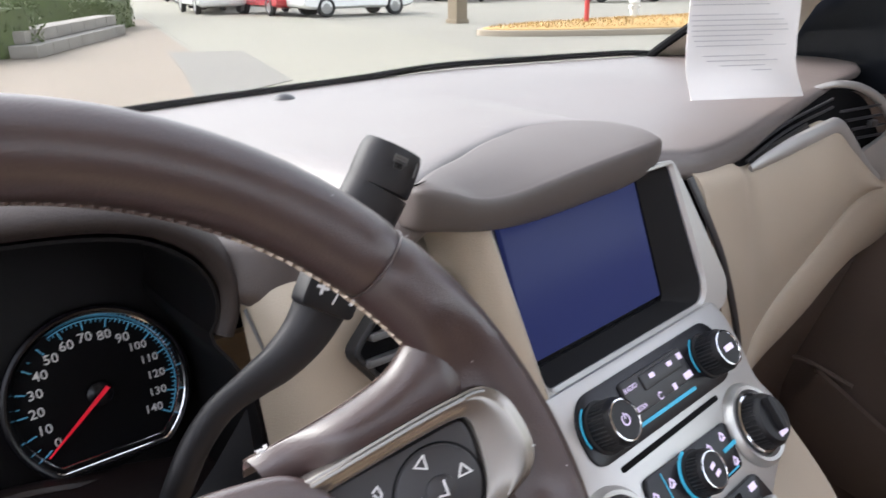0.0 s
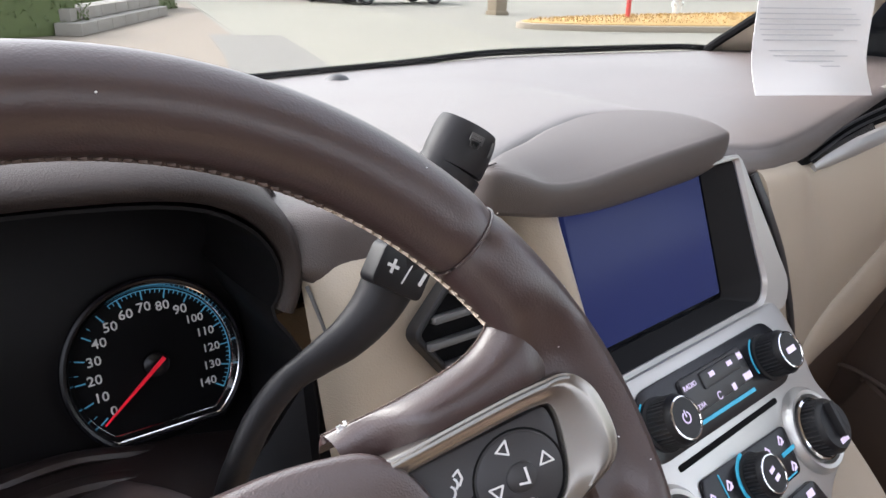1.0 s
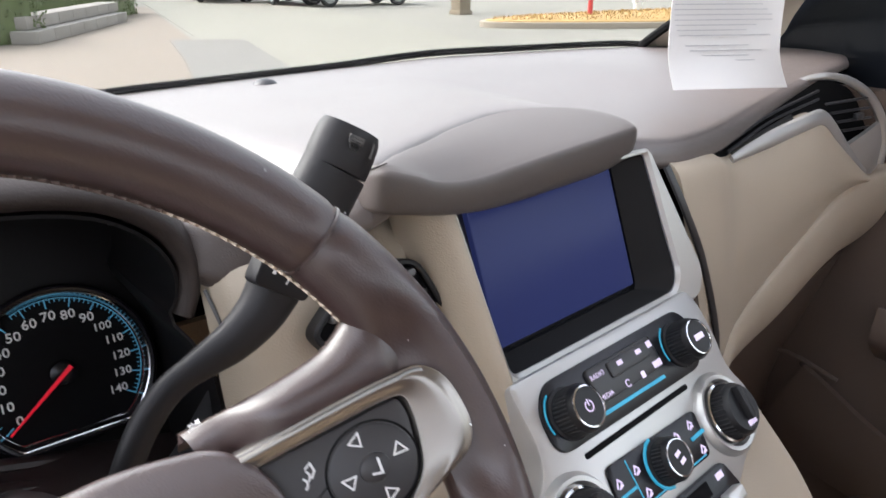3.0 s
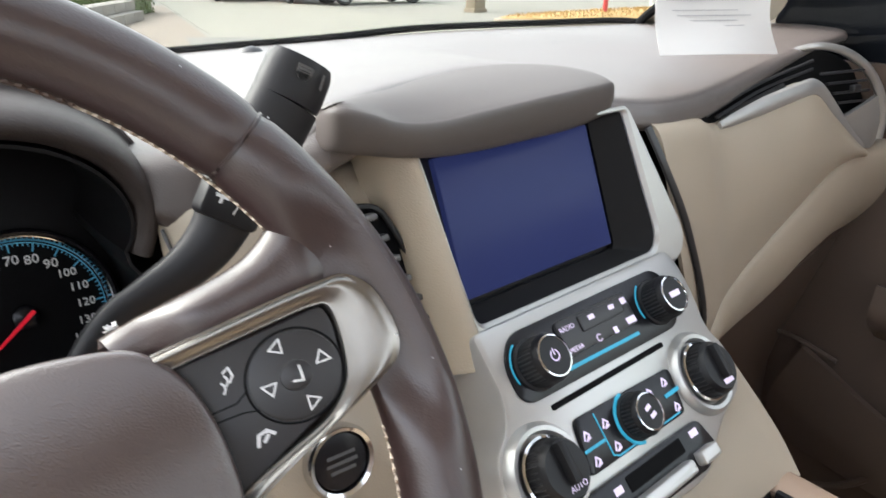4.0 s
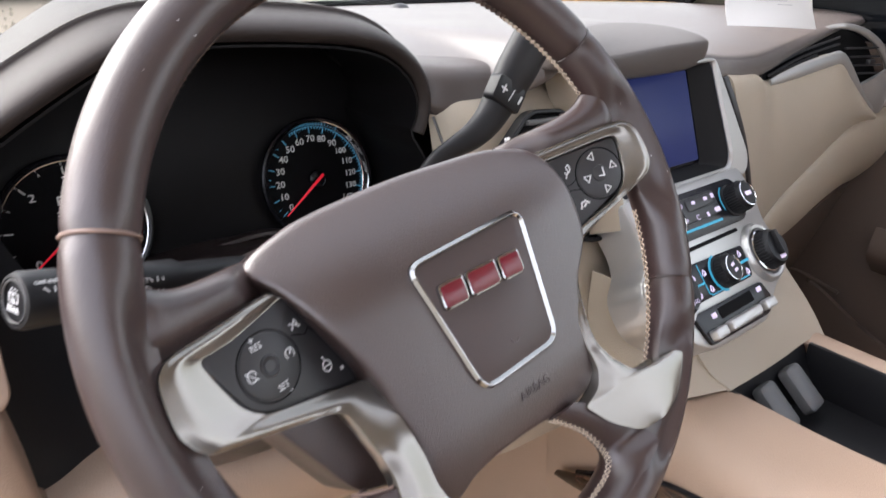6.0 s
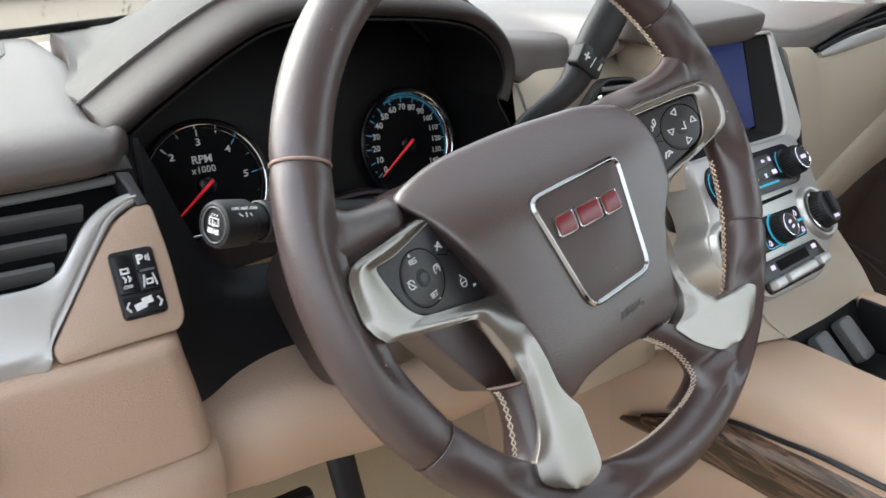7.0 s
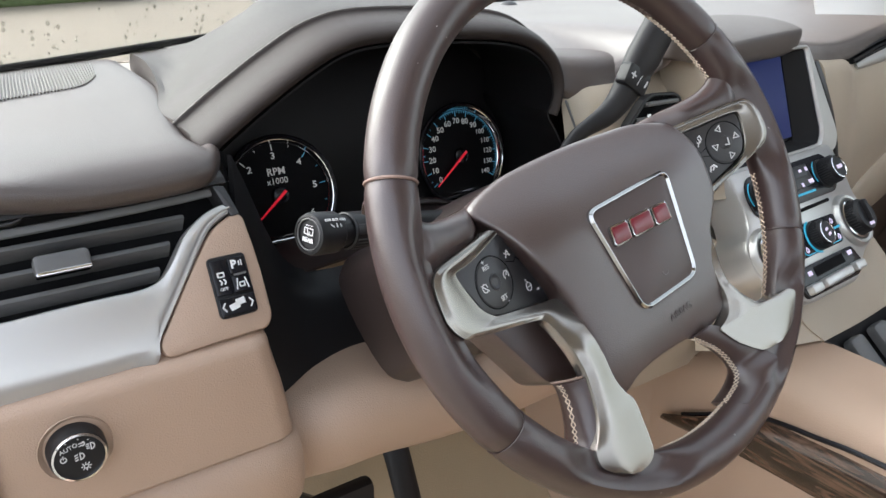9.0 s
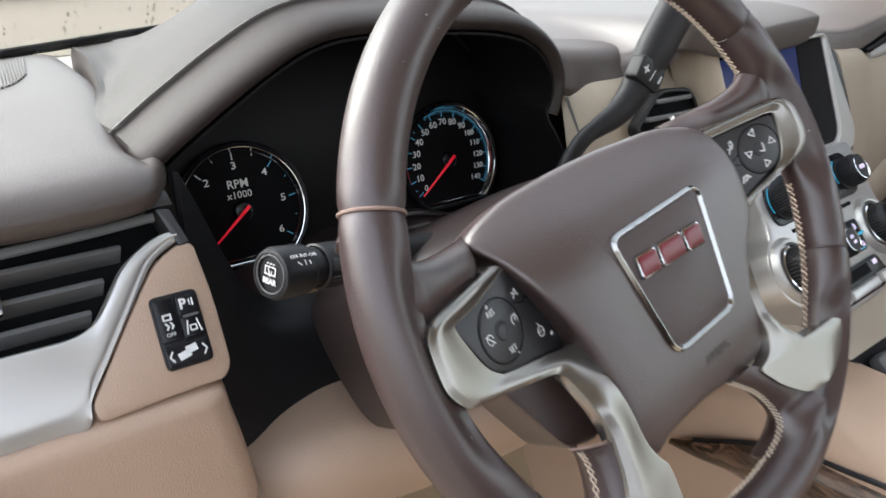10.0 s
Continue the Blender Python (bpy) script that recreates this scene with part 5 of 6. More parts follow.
# ---- left air vent, silver trim, switch pod, headlamp switch ----
PM = frame_at((-0.22, 0.16, 1.15), 0, 30)
lv = thing("air_vent", "grey horizontal-slat air vent with a thumb tab", "air vent", PM, group="dash air vents")
part("cavity", plate(rounded([(-0.26, 0.004), (-0.05, 0.006), (0.006, 0.06), (0.022, 0.074), (-0.02, 0.074), (-0.26, 0.068)], 0.004, 3), -0.05, -0.018, 0.001), MATTEBLACK, lv)
part("upper_bar", tube(spline([(-0.26, 0.0665, -0.004), (-0.13, 0.0655, -0.002), (-0.05, 0.067, 0.0), (0.004, 0.07, -0.002)], 30), 0.0032, 8, flat=0.7), SLAT, lv)
for xr, y in ((-0.018, 0.0535), (-0.032, 0.0365), (-0.043, 0.02)):
    bm = block((-0.27 + xr) / 2, y, -0.012, 0.27 + xr, 0.004, 0.0165, 0.0016)
    bmesh.ops.rotate(bm, cent=(0, y, -0.012), matrix=Matrix.Rotation(radians(-24), 3, "X"), verts=bm.verts)
    part("slat", bm, SLAT, lv)
for k in range(14):
    part("fin", block(-0.22 + 0.0165 * k, 0.036, -0.031, 0.0016, 0.06, 0.02), BLACK, lv)
part("tab", plate(box_pts(-0.103, 0.04, 0.034, 0.013, 0.004), -0.006, 0.009, 0.002), SLAT, lv, "grey thumb tab with chrome edge")
part("tab_edge", plate(box_pts(-0.103, 0.0338, 0.0335, 0.0028, 0.0012), -0.004, 0.0096, 0.0006), CHROME, lv)

part("end_piece", plate(rounded([(0.0045, 0.0735), (0.013, 0.0722), (0.0195, 0.0495), (0.0125, 0.0485)], 0.0015, 3), -0.02, 0.0045, 0.0012), GREY, lv)
part("side_outlet", ring_plate(rounded([(-0.2, 0.088), (-0.1275, 0.0835), (-0.117, 0.0735), (-0.125, 0.0695), (-0.2, 0.069)], 0.004, 4), rounded([(-0.2, 0.0855), (-0.1285, 0.0808), (-0.1205, 0.0738), (-0.1255, 0.0722), (-0.2, 0.0718)], 0.003, 4), -0.006, 0.0035, 0.0008), GREY, lv)
part("outlet_cavity", plate(rounded([(-0.2, 0.086), (-0.128, 0.081), (-0.12, 0.0738), (-0.125, 0.072), (-0.2, 0.0715)], 0.003, 4), -0.006, 0.0012, 0.0004), MATTEBLACK, lv)
TRIM_D = [((-0.3, 0.008), (-0.3, -0.053)), ((-0.22, 0.0088), (-0.21, -0.0522)), ((-0.15, 0.0099), (-0.15, -0.0502)), ((-0.11, 0.011), (-0.114, -0.0481)), ((-0.083, 0.011), (-0.086, -0.0471)), ((-0.0661, 0.0107), (-0.0725, -0.0465)), ((-0.057, 0.0113), (-0.0645, -0.044)), ((-0.0517, 0.0125), (-0.0592, -0.038)), ((-0.0455, 0.0152), (-0.0582, -0.0305)), ((-0.0403, 0.0198), (-0.0545, -0.0235)), ((-0.0345, 0.0268), (-0.0485, -0.0155)), ((-0.0283, 0.0352), (-0.0335, 0.0047)), ((-0.0215, 0.0435), (-0.0168, 0.027)), ((-0.0135, 0.05), (-0.0055, 0.0412)), ((-0.004, 0.0552), (0.0035, 0.0475)), ((0.0045, 0.058), (0.009, 0.0502)), ((0.0125, 0.0588), (0.0135, 0.0518))]


def dash_trim_height(x, y):
    """The lower edge of the trim folds back."""
    fold = max(0, min(1, (-0.05 - x) / 0.025))
    return 0.004 - 0.55 * fold * max(0, -0.032 - y)


dt = thing("dash_trim", "broad satin silver dash trim below the vent", "trim", PM)
part("trim", band(TRIM_D, dash_trim_height, 90, 0.0026, 0.03, ((0.0, 0.0), (0.2, 0.0007), (0.4, 0.001), (0.6, 0.0007), (0.7, 0.0002), (0.76, -0.0002), (0.86, -0.0003), (1.0, 0.0))), SILVER, dt)

pod = thing("switch_pod", "tan switch pod with black driver-assist buttons", "switch panel", PM)
part("pod_body", plate(rounded([(0.013, 0.0505), (0.0215, 0.0493), (0.0248, 0.0154), (0.0245, -0.029), (0.019, -0.037), (-0.0187, -0.038), (-0.0548, -0.0398), (-0.0578, -0.0295), (-0.0333, 0.0042), (-0.0165, 0.0268), (-0.0028, 0.043)], [0.003, 0.005, 0.02, 0.006, 0.005, 0.01, 0.005, 0.005, 0.01, 0.02, 0.012], 5), -0.04, 0.0035, 0.003), TAN, pod)
part("switch_frame", plate(box_pts(0.0005, -0.001, 0.0285, 0.045, 0.004), 0.0, 0.0045, 0.0008), BLACK, pod)
for x, y, w, h in ((-0.0062, 0.0062, 0.0125, 0.0265), (0.0072, 0.0128, 0.0128, 0.0125), (0.0072, -0.0005, 0.0128, 0.013), (0.0005, -0.0155, 0.0262, 0.0135)):
    part("key", plate(box_pts(x, y, w, h, 0.0015), 0.003, 0.006, 0.0008), GLOSSBLACK, pod)
part("key_lamp", strokes([[(0.0035, 0.0062), (0.0115, 0.0062)]], 0.0016, 0.0062), SLAT, pod)
lettering("lettering", "P", 0.0085, 0.0045, 0.0135, 0.0061, WHITE, pod, bold=0.0003)
part("marks", strokes([[(0.0085, 0.0125), (0.0085, 0.0155)], [(0.0102, 0.012), (0.0102, 0.016)]], 0.0009, 0.0061), WHITE, pod)
part("car_mark", strokes([[(-0.0085, 0.0065), (-0.0085, 0.0095), (-0.0042, 0.0095), (-0.0042, 0.0065), (-0.0085, 0.0065)], [(-0.008, 0.0045), (-0.0065, 0.0025), (-0.0075, 0.001)], [(-0.005, 0.0045), (-0.0038, 0.0025), (-0.0048, 0.001)]], 0.0011, 0.0061), WHITE, pod)
lettering("lettering", "OFF", 0.0034, -0.0062, -0.0025, 0.0061, WHITE, pod)
part("lane_mark", strokes([[(0.003, -0.0045), (0.0045, 0.003)], [(0.0115, -0.0045), (0.01, 0.003)], [(0.0055, -0.003), (0.0055, 0.0), (0.009, 0.0), (0.009, -0.003), (0.0055, -0.003)]], 0.0009, 0.0061), WHITE, pod)
part("pedal_mark", strokes([[(-0.0085, -0.0125), (-0.0105, -0.0155), (-0.0085, -0.0185)], [(0.0095, -0.0125), (0.0115, -0.0155), (0.0095, -0.0185)]], 0.001, 0.0061), WHITE, pod)
part("pedal_shape", strokes([[(-0.004, -0.0165), (0.0, -0.0155)], [(0.001, -0.0135), (0.0045, -0.013)]], 0.0045, 0.0061), WHITE, pod)

HM = frame_at((-0.341, 0.128, 1.078), 0, 6) @ Matrix.Diagonal((0.88, 0.88, 0.88, 1))
hl = thing("headlamp_switch", "round black headlamp switch with chrome ring and white icons", "switch", HM)
part("well", lathe([(0.026, 0.0015), (0.0255, 0.0025), (0.022, 0.0), (0.0215, -0.008)], 40), TAN, hl)
part("knob", lathe([(0.0205, -0.006), (0.02, 0.012), (0.0188, 0.016), (0.0165, 0.0165), (0, 0.0165)], 40), BLACK, hl)
part("ring", lathe([(0.0185, 0.0155), (0.0185, 0.0175), (0.017, 0.018), (0.0165, 0.0165)], 40), CHROME, hl)
lettering("lettering", "AUTO", 0.0046, -0.006, 0.0088, 0.0167, WHITE, hl, 14)
z = 0.0167
part("off_mark", strokes([arc(-0.0105, 0.0015, 0.002, 120, 420, 10), [(-0.0105, 0.002), (-0.0105, 0.0045)]], 0.0006, z), WHITE, hl)
part("park_mark", strokes([[(0.001, 0.0105), (0.005, 0.0105)], [(0.001, 0.0085), (0.004, 0.0088)], arc(0.0035, 0.0098, 0.0015, -90, 90, 6)], 0.0007, z), WHITE, hl)
part("beam_mark", strokes([arc(0.0085, 0.0062, 0.0025, -90, 90, 8), [(0.0085, 0.0088), (0.0085, 0.0038)], [(0.0072, 0.0082), (0.0058, 0.0082)], [(0.0072, 0.0066), (0.0058, 0.0066)], [(0.0072, 0.005), (0.0058, 0.005)]], 0.0008, z), WHITE, hl)
part("fog_mark", strokes([arc(0.0005, 0.0005, 0.0025, -90, 90, 8), [(0.0005, 0.003), (0.0005, -0.002)], [(-0.0012, 0.0025), (-0.003, 0.002)], [(-0.0012, 0.0005), (-0.003, 0.0)], [(-0.0012, -0.0015), (-0.003, -0.002)]], 0.0008, z), WHITE, hl)
part("dim_mark", strokes([arc(0.003, -0.0085, 0.0016, 0, 360, 10)] + [[(0.003 + 0.0024 * math.cos(radians(a)), -0.0085 + 0.0024 * math.sin(radians(a))), (0.003 + 0.0033 * math.cos(radians(a)), -0.0085 + 0.0033 * math.sin(radians(a)))] for a in range(0, 360, 45)], 0.0006, z), WHITE, hl)
part("dots", strokes([[(-0.0075, 0.0135), (-0.0071, 0.0135)], [(0.001, 0.0142), (0.0014, 0.0142)], [(0.0072, 0.0118), (0.0076, 0.0118)]], 0.0007, z), WHITE, hl)
side = thing("dimmer_wheel", "ribbed dark switch at the dash end", "switch", frame_at((-0.4, 0.128, 1.068), 0, 6))
part("body", plate(box_pts(0, 0, 0.022, 0.05, 0.006), -0.004, 0.006, 0.002), BLACK, side)
for k in range(7):
    part("rib", block(0, -0.015 + 0.005 * k, 0.0065, 0.014, 0.0022, 0.002), GREY, side)

# start button
sb = thing("start_button", "round black start button with a chrome ring", "button", frame_at((0.229, 0.156, 1.085), 0, 14))
part("ring", lathe([(0.0235, -0.004), (0.024, 0.004), (0.022, 0.008), (0.0195, 0.007), (0.0185, 0.003)], 40), CHROME, sb)
part("button", lathe([(0.0188, 0.0), (0.018, 0.005), (0.012, 0.0062), (0, 0.0066)], 40), GLOSSBLACK, sb)
part("print_bars", strokes([[(-0.009, 0.005), (0.009, 0.005)], [(-0.01, 0.0), (0.01, 0.0)], [(-0.008, -0.005), (0.008, -0.005)]], 0.0022, 0.0064), SLAT, sb)

# ---- middle vent ----
VM = frame_at((0.28, 0.171, 1.15), 0, 15)
mv = thing("air_vent", "black slanted middle air vent with grey slats", "air vent", VM, group="dash air vents")
MV = [(-0.077, 0.058), (-0.04, 0.09), (0.006, 0.087), (0.026, 0.045), (0.05, -0.034), (0.043, -0.0455), (0.018, -0.043), (-0.048, 0.018)]
mvo = rounded(MV, [0.008, 0.012, 0.012, 0.02, 0.01, 0.008, 0.012, 0.01], 4)
part("frame", ring_plate(mvo, inset(mvo, 0.004), -0.004, 0.008, 0.001), BLACK, mv)
part("cavity", plate(inset(mvo, 0.003), -0.003, 0.0035, 0.0005), MATTEBLACK, mv)
for k in range(8):
    y = 0.0785 - 0.0145 * k
    x0 = -0.07 + 1.1 * max(0, y - 0.06) if y > 0.05 else (-0.072 + (0.05 - y) * 0.75 if y > 0.018 else -0.044 + (0.018 - y) * 1.05)
    x1 = 0.009 + (0.066 - y) * 0.4
    bm = block((x0 + x1) / 2, y, 0.007, x1 - x0 - 0.006, 0.0046, 0.009, 0.0018)
    part("slat", bm, SLAT, mv)

# ---- centre stack ----
DM = frame_at((0.424, 0.192, 1.205), 5, 20)
stack = thing("centre_stack", "satin silver centre stack bezel with radio and climate panels", "centre stack", DM)
inner = rounded([(-0.094, -0.0655), (0.114, -0.0655), (0.1235, -0.052), (0.112, 0.054), (-0.111, 0.054)], [0.008, 0.012, 0.01, 0.004, 0.004], 6)
outer = rounded([(-0.0985, -0.082), (0.15, -0.082), (0.164, -0.06), (0.12, 0.058), (-0.1155, 0.058)], [0.01, 0.02, 0.03, 0.006, 0.004], 6)
part("bezel", ring_plate(outer, inner, -0.03, 0.021, 0.003), SILVER, stack)
part("recess", plate(inset(outer, 0.004), -0.03, -0.004, 0.001), GLOSSBLACK, stack)
part("recess_wall", ring_plate(inset(inner, -0.0005), rounded([(-0.087, -0.055), (0.086, -0.055), (0.089, -0.05), (0.089, 0.053), (-0.087, 0.053)], 0.003, 6), -0.004, 0.0165, 0.0005, dip=0.0165), CLUSTER, stack)
part("display", plate(box_pts(0, 0.0, 0.168, 0.1, 0.002), -0.004, 0.0012, 0.0005), SCREEN, stack, "blue display")
cheek = [(-0.1155, 0.068), (-0.1155, 0.058), (-0.1072, -0.01), (-0.0988, -0.078), (-0.098, -0.092)]
part("side_cheek", sheet([[(x - d, y, z) for x, y in cheek] for d, z in ((0.0, 0.012), (0.0, 0.0185), (0.002, 0.0205), (0.008, 0.0175), (0.014, 0.006), (0.019, -0.016))], 24, 24, 0.003, flip=True), CREAM, stack, "cream cheek beside the display")
FM = DM.inverted() @ frame_at((0.436, 0.125, 1.135), 5, 40)


def on_face(o):
    o.matrix_basis = FM
    return o


def off_face(o, m):
    o.matrix_basis = FM @ m
    return o


face = rounded([(-0.114, 0.026), (-0.113, -0.018), (-0.12, -0.036), (-0.143, -0.052), (-0.146, -0.09), (-0.12, -0.112), (-0.08, -0.135), (0.03, -0.138), (0.075, -0.112), (0.118, -0.1), (0.127, -0.07), (0.114, -0.045), (0.121, -0.02), (0.122, 0.01), (0.116, 0.026)], [0.006, 0.012, 0.012, 0.02, 0.02, 0.02, 0.012, 0.012, 0.012, 0.02, 0.02, 0.012, 0.012, 0.01, 0.006], 6)
on_face(part("face_plate", plate(face, -0.05, -0.006, 0.004), SILVER, stack))
radio = on_face(part("radio_panel", plate(rounded([(-0.102, -0.031), (0.083, -0.033), (0.094, 0.0), (0.083, 0.0165), (-0.087, 0.0165), (-0.102, 0.0)], [0.018, 0.02, 0.012, 0.014, 0.014, 0.012], 6), -0.01, -0.0035, 0.001), GLOSSBLACK, stack, "black radio panel"))
part("key_block", plate(box_pts(-0.0065, -0.003, 0.082, 0.026, 0.004), -0.004, -0.001, 0.0012), GREY, radio)
part("key_block", plate(box_pts(0.0, 0.0015, 0.05, 0.012, 0.002), -0.002, 0.0005, 0.001), GREY, radio)
lettering("lettering", "RADIO", 0.0052, -0.038, 0.003, -0.0008, LILAC, radio)
lettering("lettering", "MEDIA", 0.0052, -0.038, -0.0125, -0.0008, LILAC, radio)
part("marks", strokes([[(-0.014, 0.003), (-0.01, 0.003)], [(0.01, 0.003), (0.014, 0.003)]], 0.0035, 0.0006), LILAC, radio)
part("marks", strokes([[(0.0265, 0.0035), (0.03, 0.0035)], [(0.024, -0.012), (0.031, -0.012)], [(0.0065, -0.0135), (0.0075, -0.0135)]], 0.005, -0.0008), LILAC, radio)
part("disc_mark", strokes([arc(-0.0125, -0.013, 0.0026, 40, 320, 10)], 0.0008, -0.0008), LILAC, radio)
part("light_bar", strokes([[(-0.052, -0.0225), (0.03, -0.0235)]], 0.0026, -0.0034, h=0.0008), CYAN, radio, "glowing blue light bar")


def knob(cx, cy, r, h, base, parent, ring=True, mark=True, z0=-0.004):
    k = part("knob", lathe([(r * 1.12, z0), (r * 1.12, z0 + 0.002), (r, z0 + 0.003), (r * 0.985, z0 + h * 0.82), (r * 0.86, z0 + h), (0, z0 + h)], 36, Matrix.Translation((cx, cy, 0))), BLACK, parent, "ribbed black knob")
    bm = bmesh.new()
    for i in range(36):
        a = 2 * math.pi * i / 36
        tube([(cx + r * 1.0 * math.cos(a), cy + r * 1.0 * math.sin(a), z0 + 0.004), (cx + r * 0.99 * math.cos(a), cy + r * 0.99 * math.sin(a), z0 + h * 0.8)], 0.0006, 4, bm=bm)
    part("ribs", bm, GREY, k)
    if ring:
        part("ring", lathe([(r * 0.87, z0 + h - 0.002), (r * 0.86, z0 + h + 0.0006), (r * 0.8, z0 + h + 0.0008), (r * 0.78, z0 + h)], 36, Matrix.Translation((cx, cy, 0))), CHROME, k, "chrome ring")
    if base:
        part("halo", lathe([(r * 1.2, z0), (r * 1.2, z0 + 0.0012), (r * 1.12, z0 + 0.0012)], 36, Matrix.Translation((cx, cy, 0))), base, k)
    return k


kp = knob(-0.078, -0.009, 0.0165, 0.0215, None, radio)
part("power_mark", strokes([arc(-0.078, -0.009, 0.0036, 120, 420, 14), [(-0.078, -0.0085), (-0.078, -0.0045)]], 0.0009, 0.0178), LILAC, kp)
kt = knob(0.065, -0.009, 0.0165, 0.0215, None, radio)
part("print_bar", strokes([[(0.0605, -0.009), (0.0695, -0.009)]], 0.0045, 0.0178), LILAC, kt)
for cx in (-0.078, 0.065):
    part("light_arc", tube([(x, y, -0.0036) for x, y in arc(cx, -0.009, 0.0205, 120, 200, 7)], 0.0008, 6), CYAN, radio)
slot = on_face(part("disc_slot", plate(box_pts(-0.014, -0.0395, 0.132, 0.0042, 0.002), -0.008, -0.005, 0.0003), MATTEBLACK, stack))
for cx in (-0.109, 0.0755):
    off_face(part("knob_boss", lathe([(0.0345, -0.012), (0.0335, -0.004), (0.03, 0.0005), (0.027, 0.0), (0.0255, -0.004)], 40), SILVER, stack), Matrix.Translation((cx, -0.073, 0)))
clim = on_face(part("climate_panel", plate(rounded([(-0.078, -0.09), (0.037, -0.0905), (0.043, -0.056), (-0.07, -0.0525)], 0.006, 5), -0.01, -0.0035, 0.0012), GLOSSBLACK, stack, "black climate panel"))
for cx, s in ((-0.109, 1), (0.0755, -1)):
    kk = knob(cx, -0.073, 0.0205, 0.019, None, stack, False)
    part("ring", lathe([(0.0235, -0.004), (0.0238, 0.0005), (0.0222, 0.0012), (0.0215, -0.002)], 40, Matrix.Translation((cx, -0.073, 0))), CHROME, kk, "chrome ring")
    kk.matrix_basis = FM
    grip = part("grip", block(cx, -0.069, 0.0155, 0.0075, 0.028, 0.011, 0.003), BLACK, kk)
    lettering("lettering", "AUTO", 0.0056, cx + 0.002, -0.085, 0.0153, LILAC, kk) if s > 0 else part("print_bar", strokes([[(cx - 0.004, -0.085), (cx + 0.005, -0.085)]], 0.004, 0.0153), LILAC, kk)
fan = knob(-0.016, -0.0725, 0.0155, 0.016, None, clim)
part("light_arc", tube([(x, y, -0.0036) for x, y in arc(-0.016, -0.0725, 0.0185, 100, 265, 9)], 0.0014, 6), CYAN, clim, "glowing cyan arc")
part("light_bar", strokes([[(0.024, -0.073), (0.04, -0.0725)]], 0.0028, -0.0034, h=0.0008), CYAN, clim)
part("light_bar", strokes([[(-0.073, -0.0745), (-0.053, -0.0745)]], 0.002, -0.0034, h=0.0006), CYAN, clim)
part("light_bar", strokes([[(-0.051, -0.056), (-0.051, -0.086), (-0.046, -0.0885), (0.03, -0.088)]], 0.0011, -0.0034, h=0.0004), CYAN, clim)
for x, y in ((-0.066, -0.066), (-0.045, -0.0655), (-0.067, -0.0835), (-0.044, -0.0825), (0.009, -0.0645), (0.029, -0.0635), (0.03, -0.0835)):
    part("icon", strokes([[(x - 0.003, y - 0.002), (x, y + 0.003), (x + 0.003, y), (x - 0.001, y - 0.003), (x + 0.003, y - 0.002)]], 0.0013, -0.0034), LILAC, clim)
part("icon", strokes([[(-0.019, -0.07), (-0.015, -0.069)]], 0.003, 0.0125), LILAC, fan)
part("icon", strokes([[(-0.017, -0.076), (-0.013, -0.075)]], 0.003, 0.0125), LILAC, fan)
row = on_face(part("switch_bank", plate(rounded([(-0.085, -0.13), (0.03, -0.132), (0.05, -0.122), (0.042, -0.0985), (-0.095, -0.0975)], 0.006, 5), -0.012, -0.002, 0.0012), GLOSSBLACK, stack, "black switch bank"))
for x, w in ((-0.072, 0.022), (-0.022, 0.062), (0.03, 0.022)):
    part("toggle", plate(box_pts(x, -0.122, w, 0.0105, 0.003), -0.003, 0.006, 0.0025), SILVER, row, "silver toggle")
part("icon", strokes([[(0.027, -0.105), (0.033, -0.105)]], 0.005, -0.0018), LILAC, row)
part("icon", strokes([[(-0.066, -0.106), (-0.061, -0.106)]], 0.005, -0.0018), LILAC, row)
part("display_strip", plate(box_pts(-0.02, -0.107, 0.066, 0.011, 0.001), -0.003, -0.0012, 0.0003), MATTEBLACK, row)

# ---- console ----
con = thing("centre_console", "tan centre console with a black tray and walnut side trim", "console")
rows = []
for y, xl, zt in ((0.18, 0.31, 0.93), (0.1, 0.3, 0.955), (0.05, 0.292, 0.975), (0.0, 0.288, 0.98), (-0.08, 0.286, 0.982), (-0.2, 0.286, 0.99), (-0.45, 0.286, 1.0)):
    rows.append([(xl + 0.03, y, 0.5), (xl + 0.012, y, 0.7), (xl, y, zt - 0.1), (xl - 0.004, y, zt - 0.045), (xl + 0.006, y, zt - 0.02), (xl + 0.03, y, zt - 0.006), (xl + 0.07, y, zt - 0.004), (xl + 0.108, y, zt - 0.004)])
part("left_side", sheet(rows, 30, 30, 0.004), TAN, con)
rows = []
for y, xl in ((0.18, 0.57), (0.05, 0.562), (-0.08, 0.56), (-0.45, 0.56)):
    rows.append([(xl, y, 0.972), (xl + 0.02, y, 0.977), (xl + 0.04, y, 0.965), (xl + 0.05, y, 0.9), (xl + 0.03, y, 0.5)])
part("right_side", sheet(rows, 16, 16, 0.004), TAN, con)
part("apron", sheet([[(0.36, 0.075, 1.035), (0.375, 0.05, 0.995), (0.392, 0.03, 0.974)], [(0.45, 0.08, 1.04), (0.465, 0.05, 0.998), (0.48, 0.036, 0.972)], [(0.54, 0.085, 1.04), (0.555, 0.055, 0.998), (0.57, 0.042, 0.973)], [(0.61, 0.12, 1.04), (0.61, 0.07, 0.995), (0.605, 0.04, 0.965)]], 18, 14, 0.004), CREAM, con)
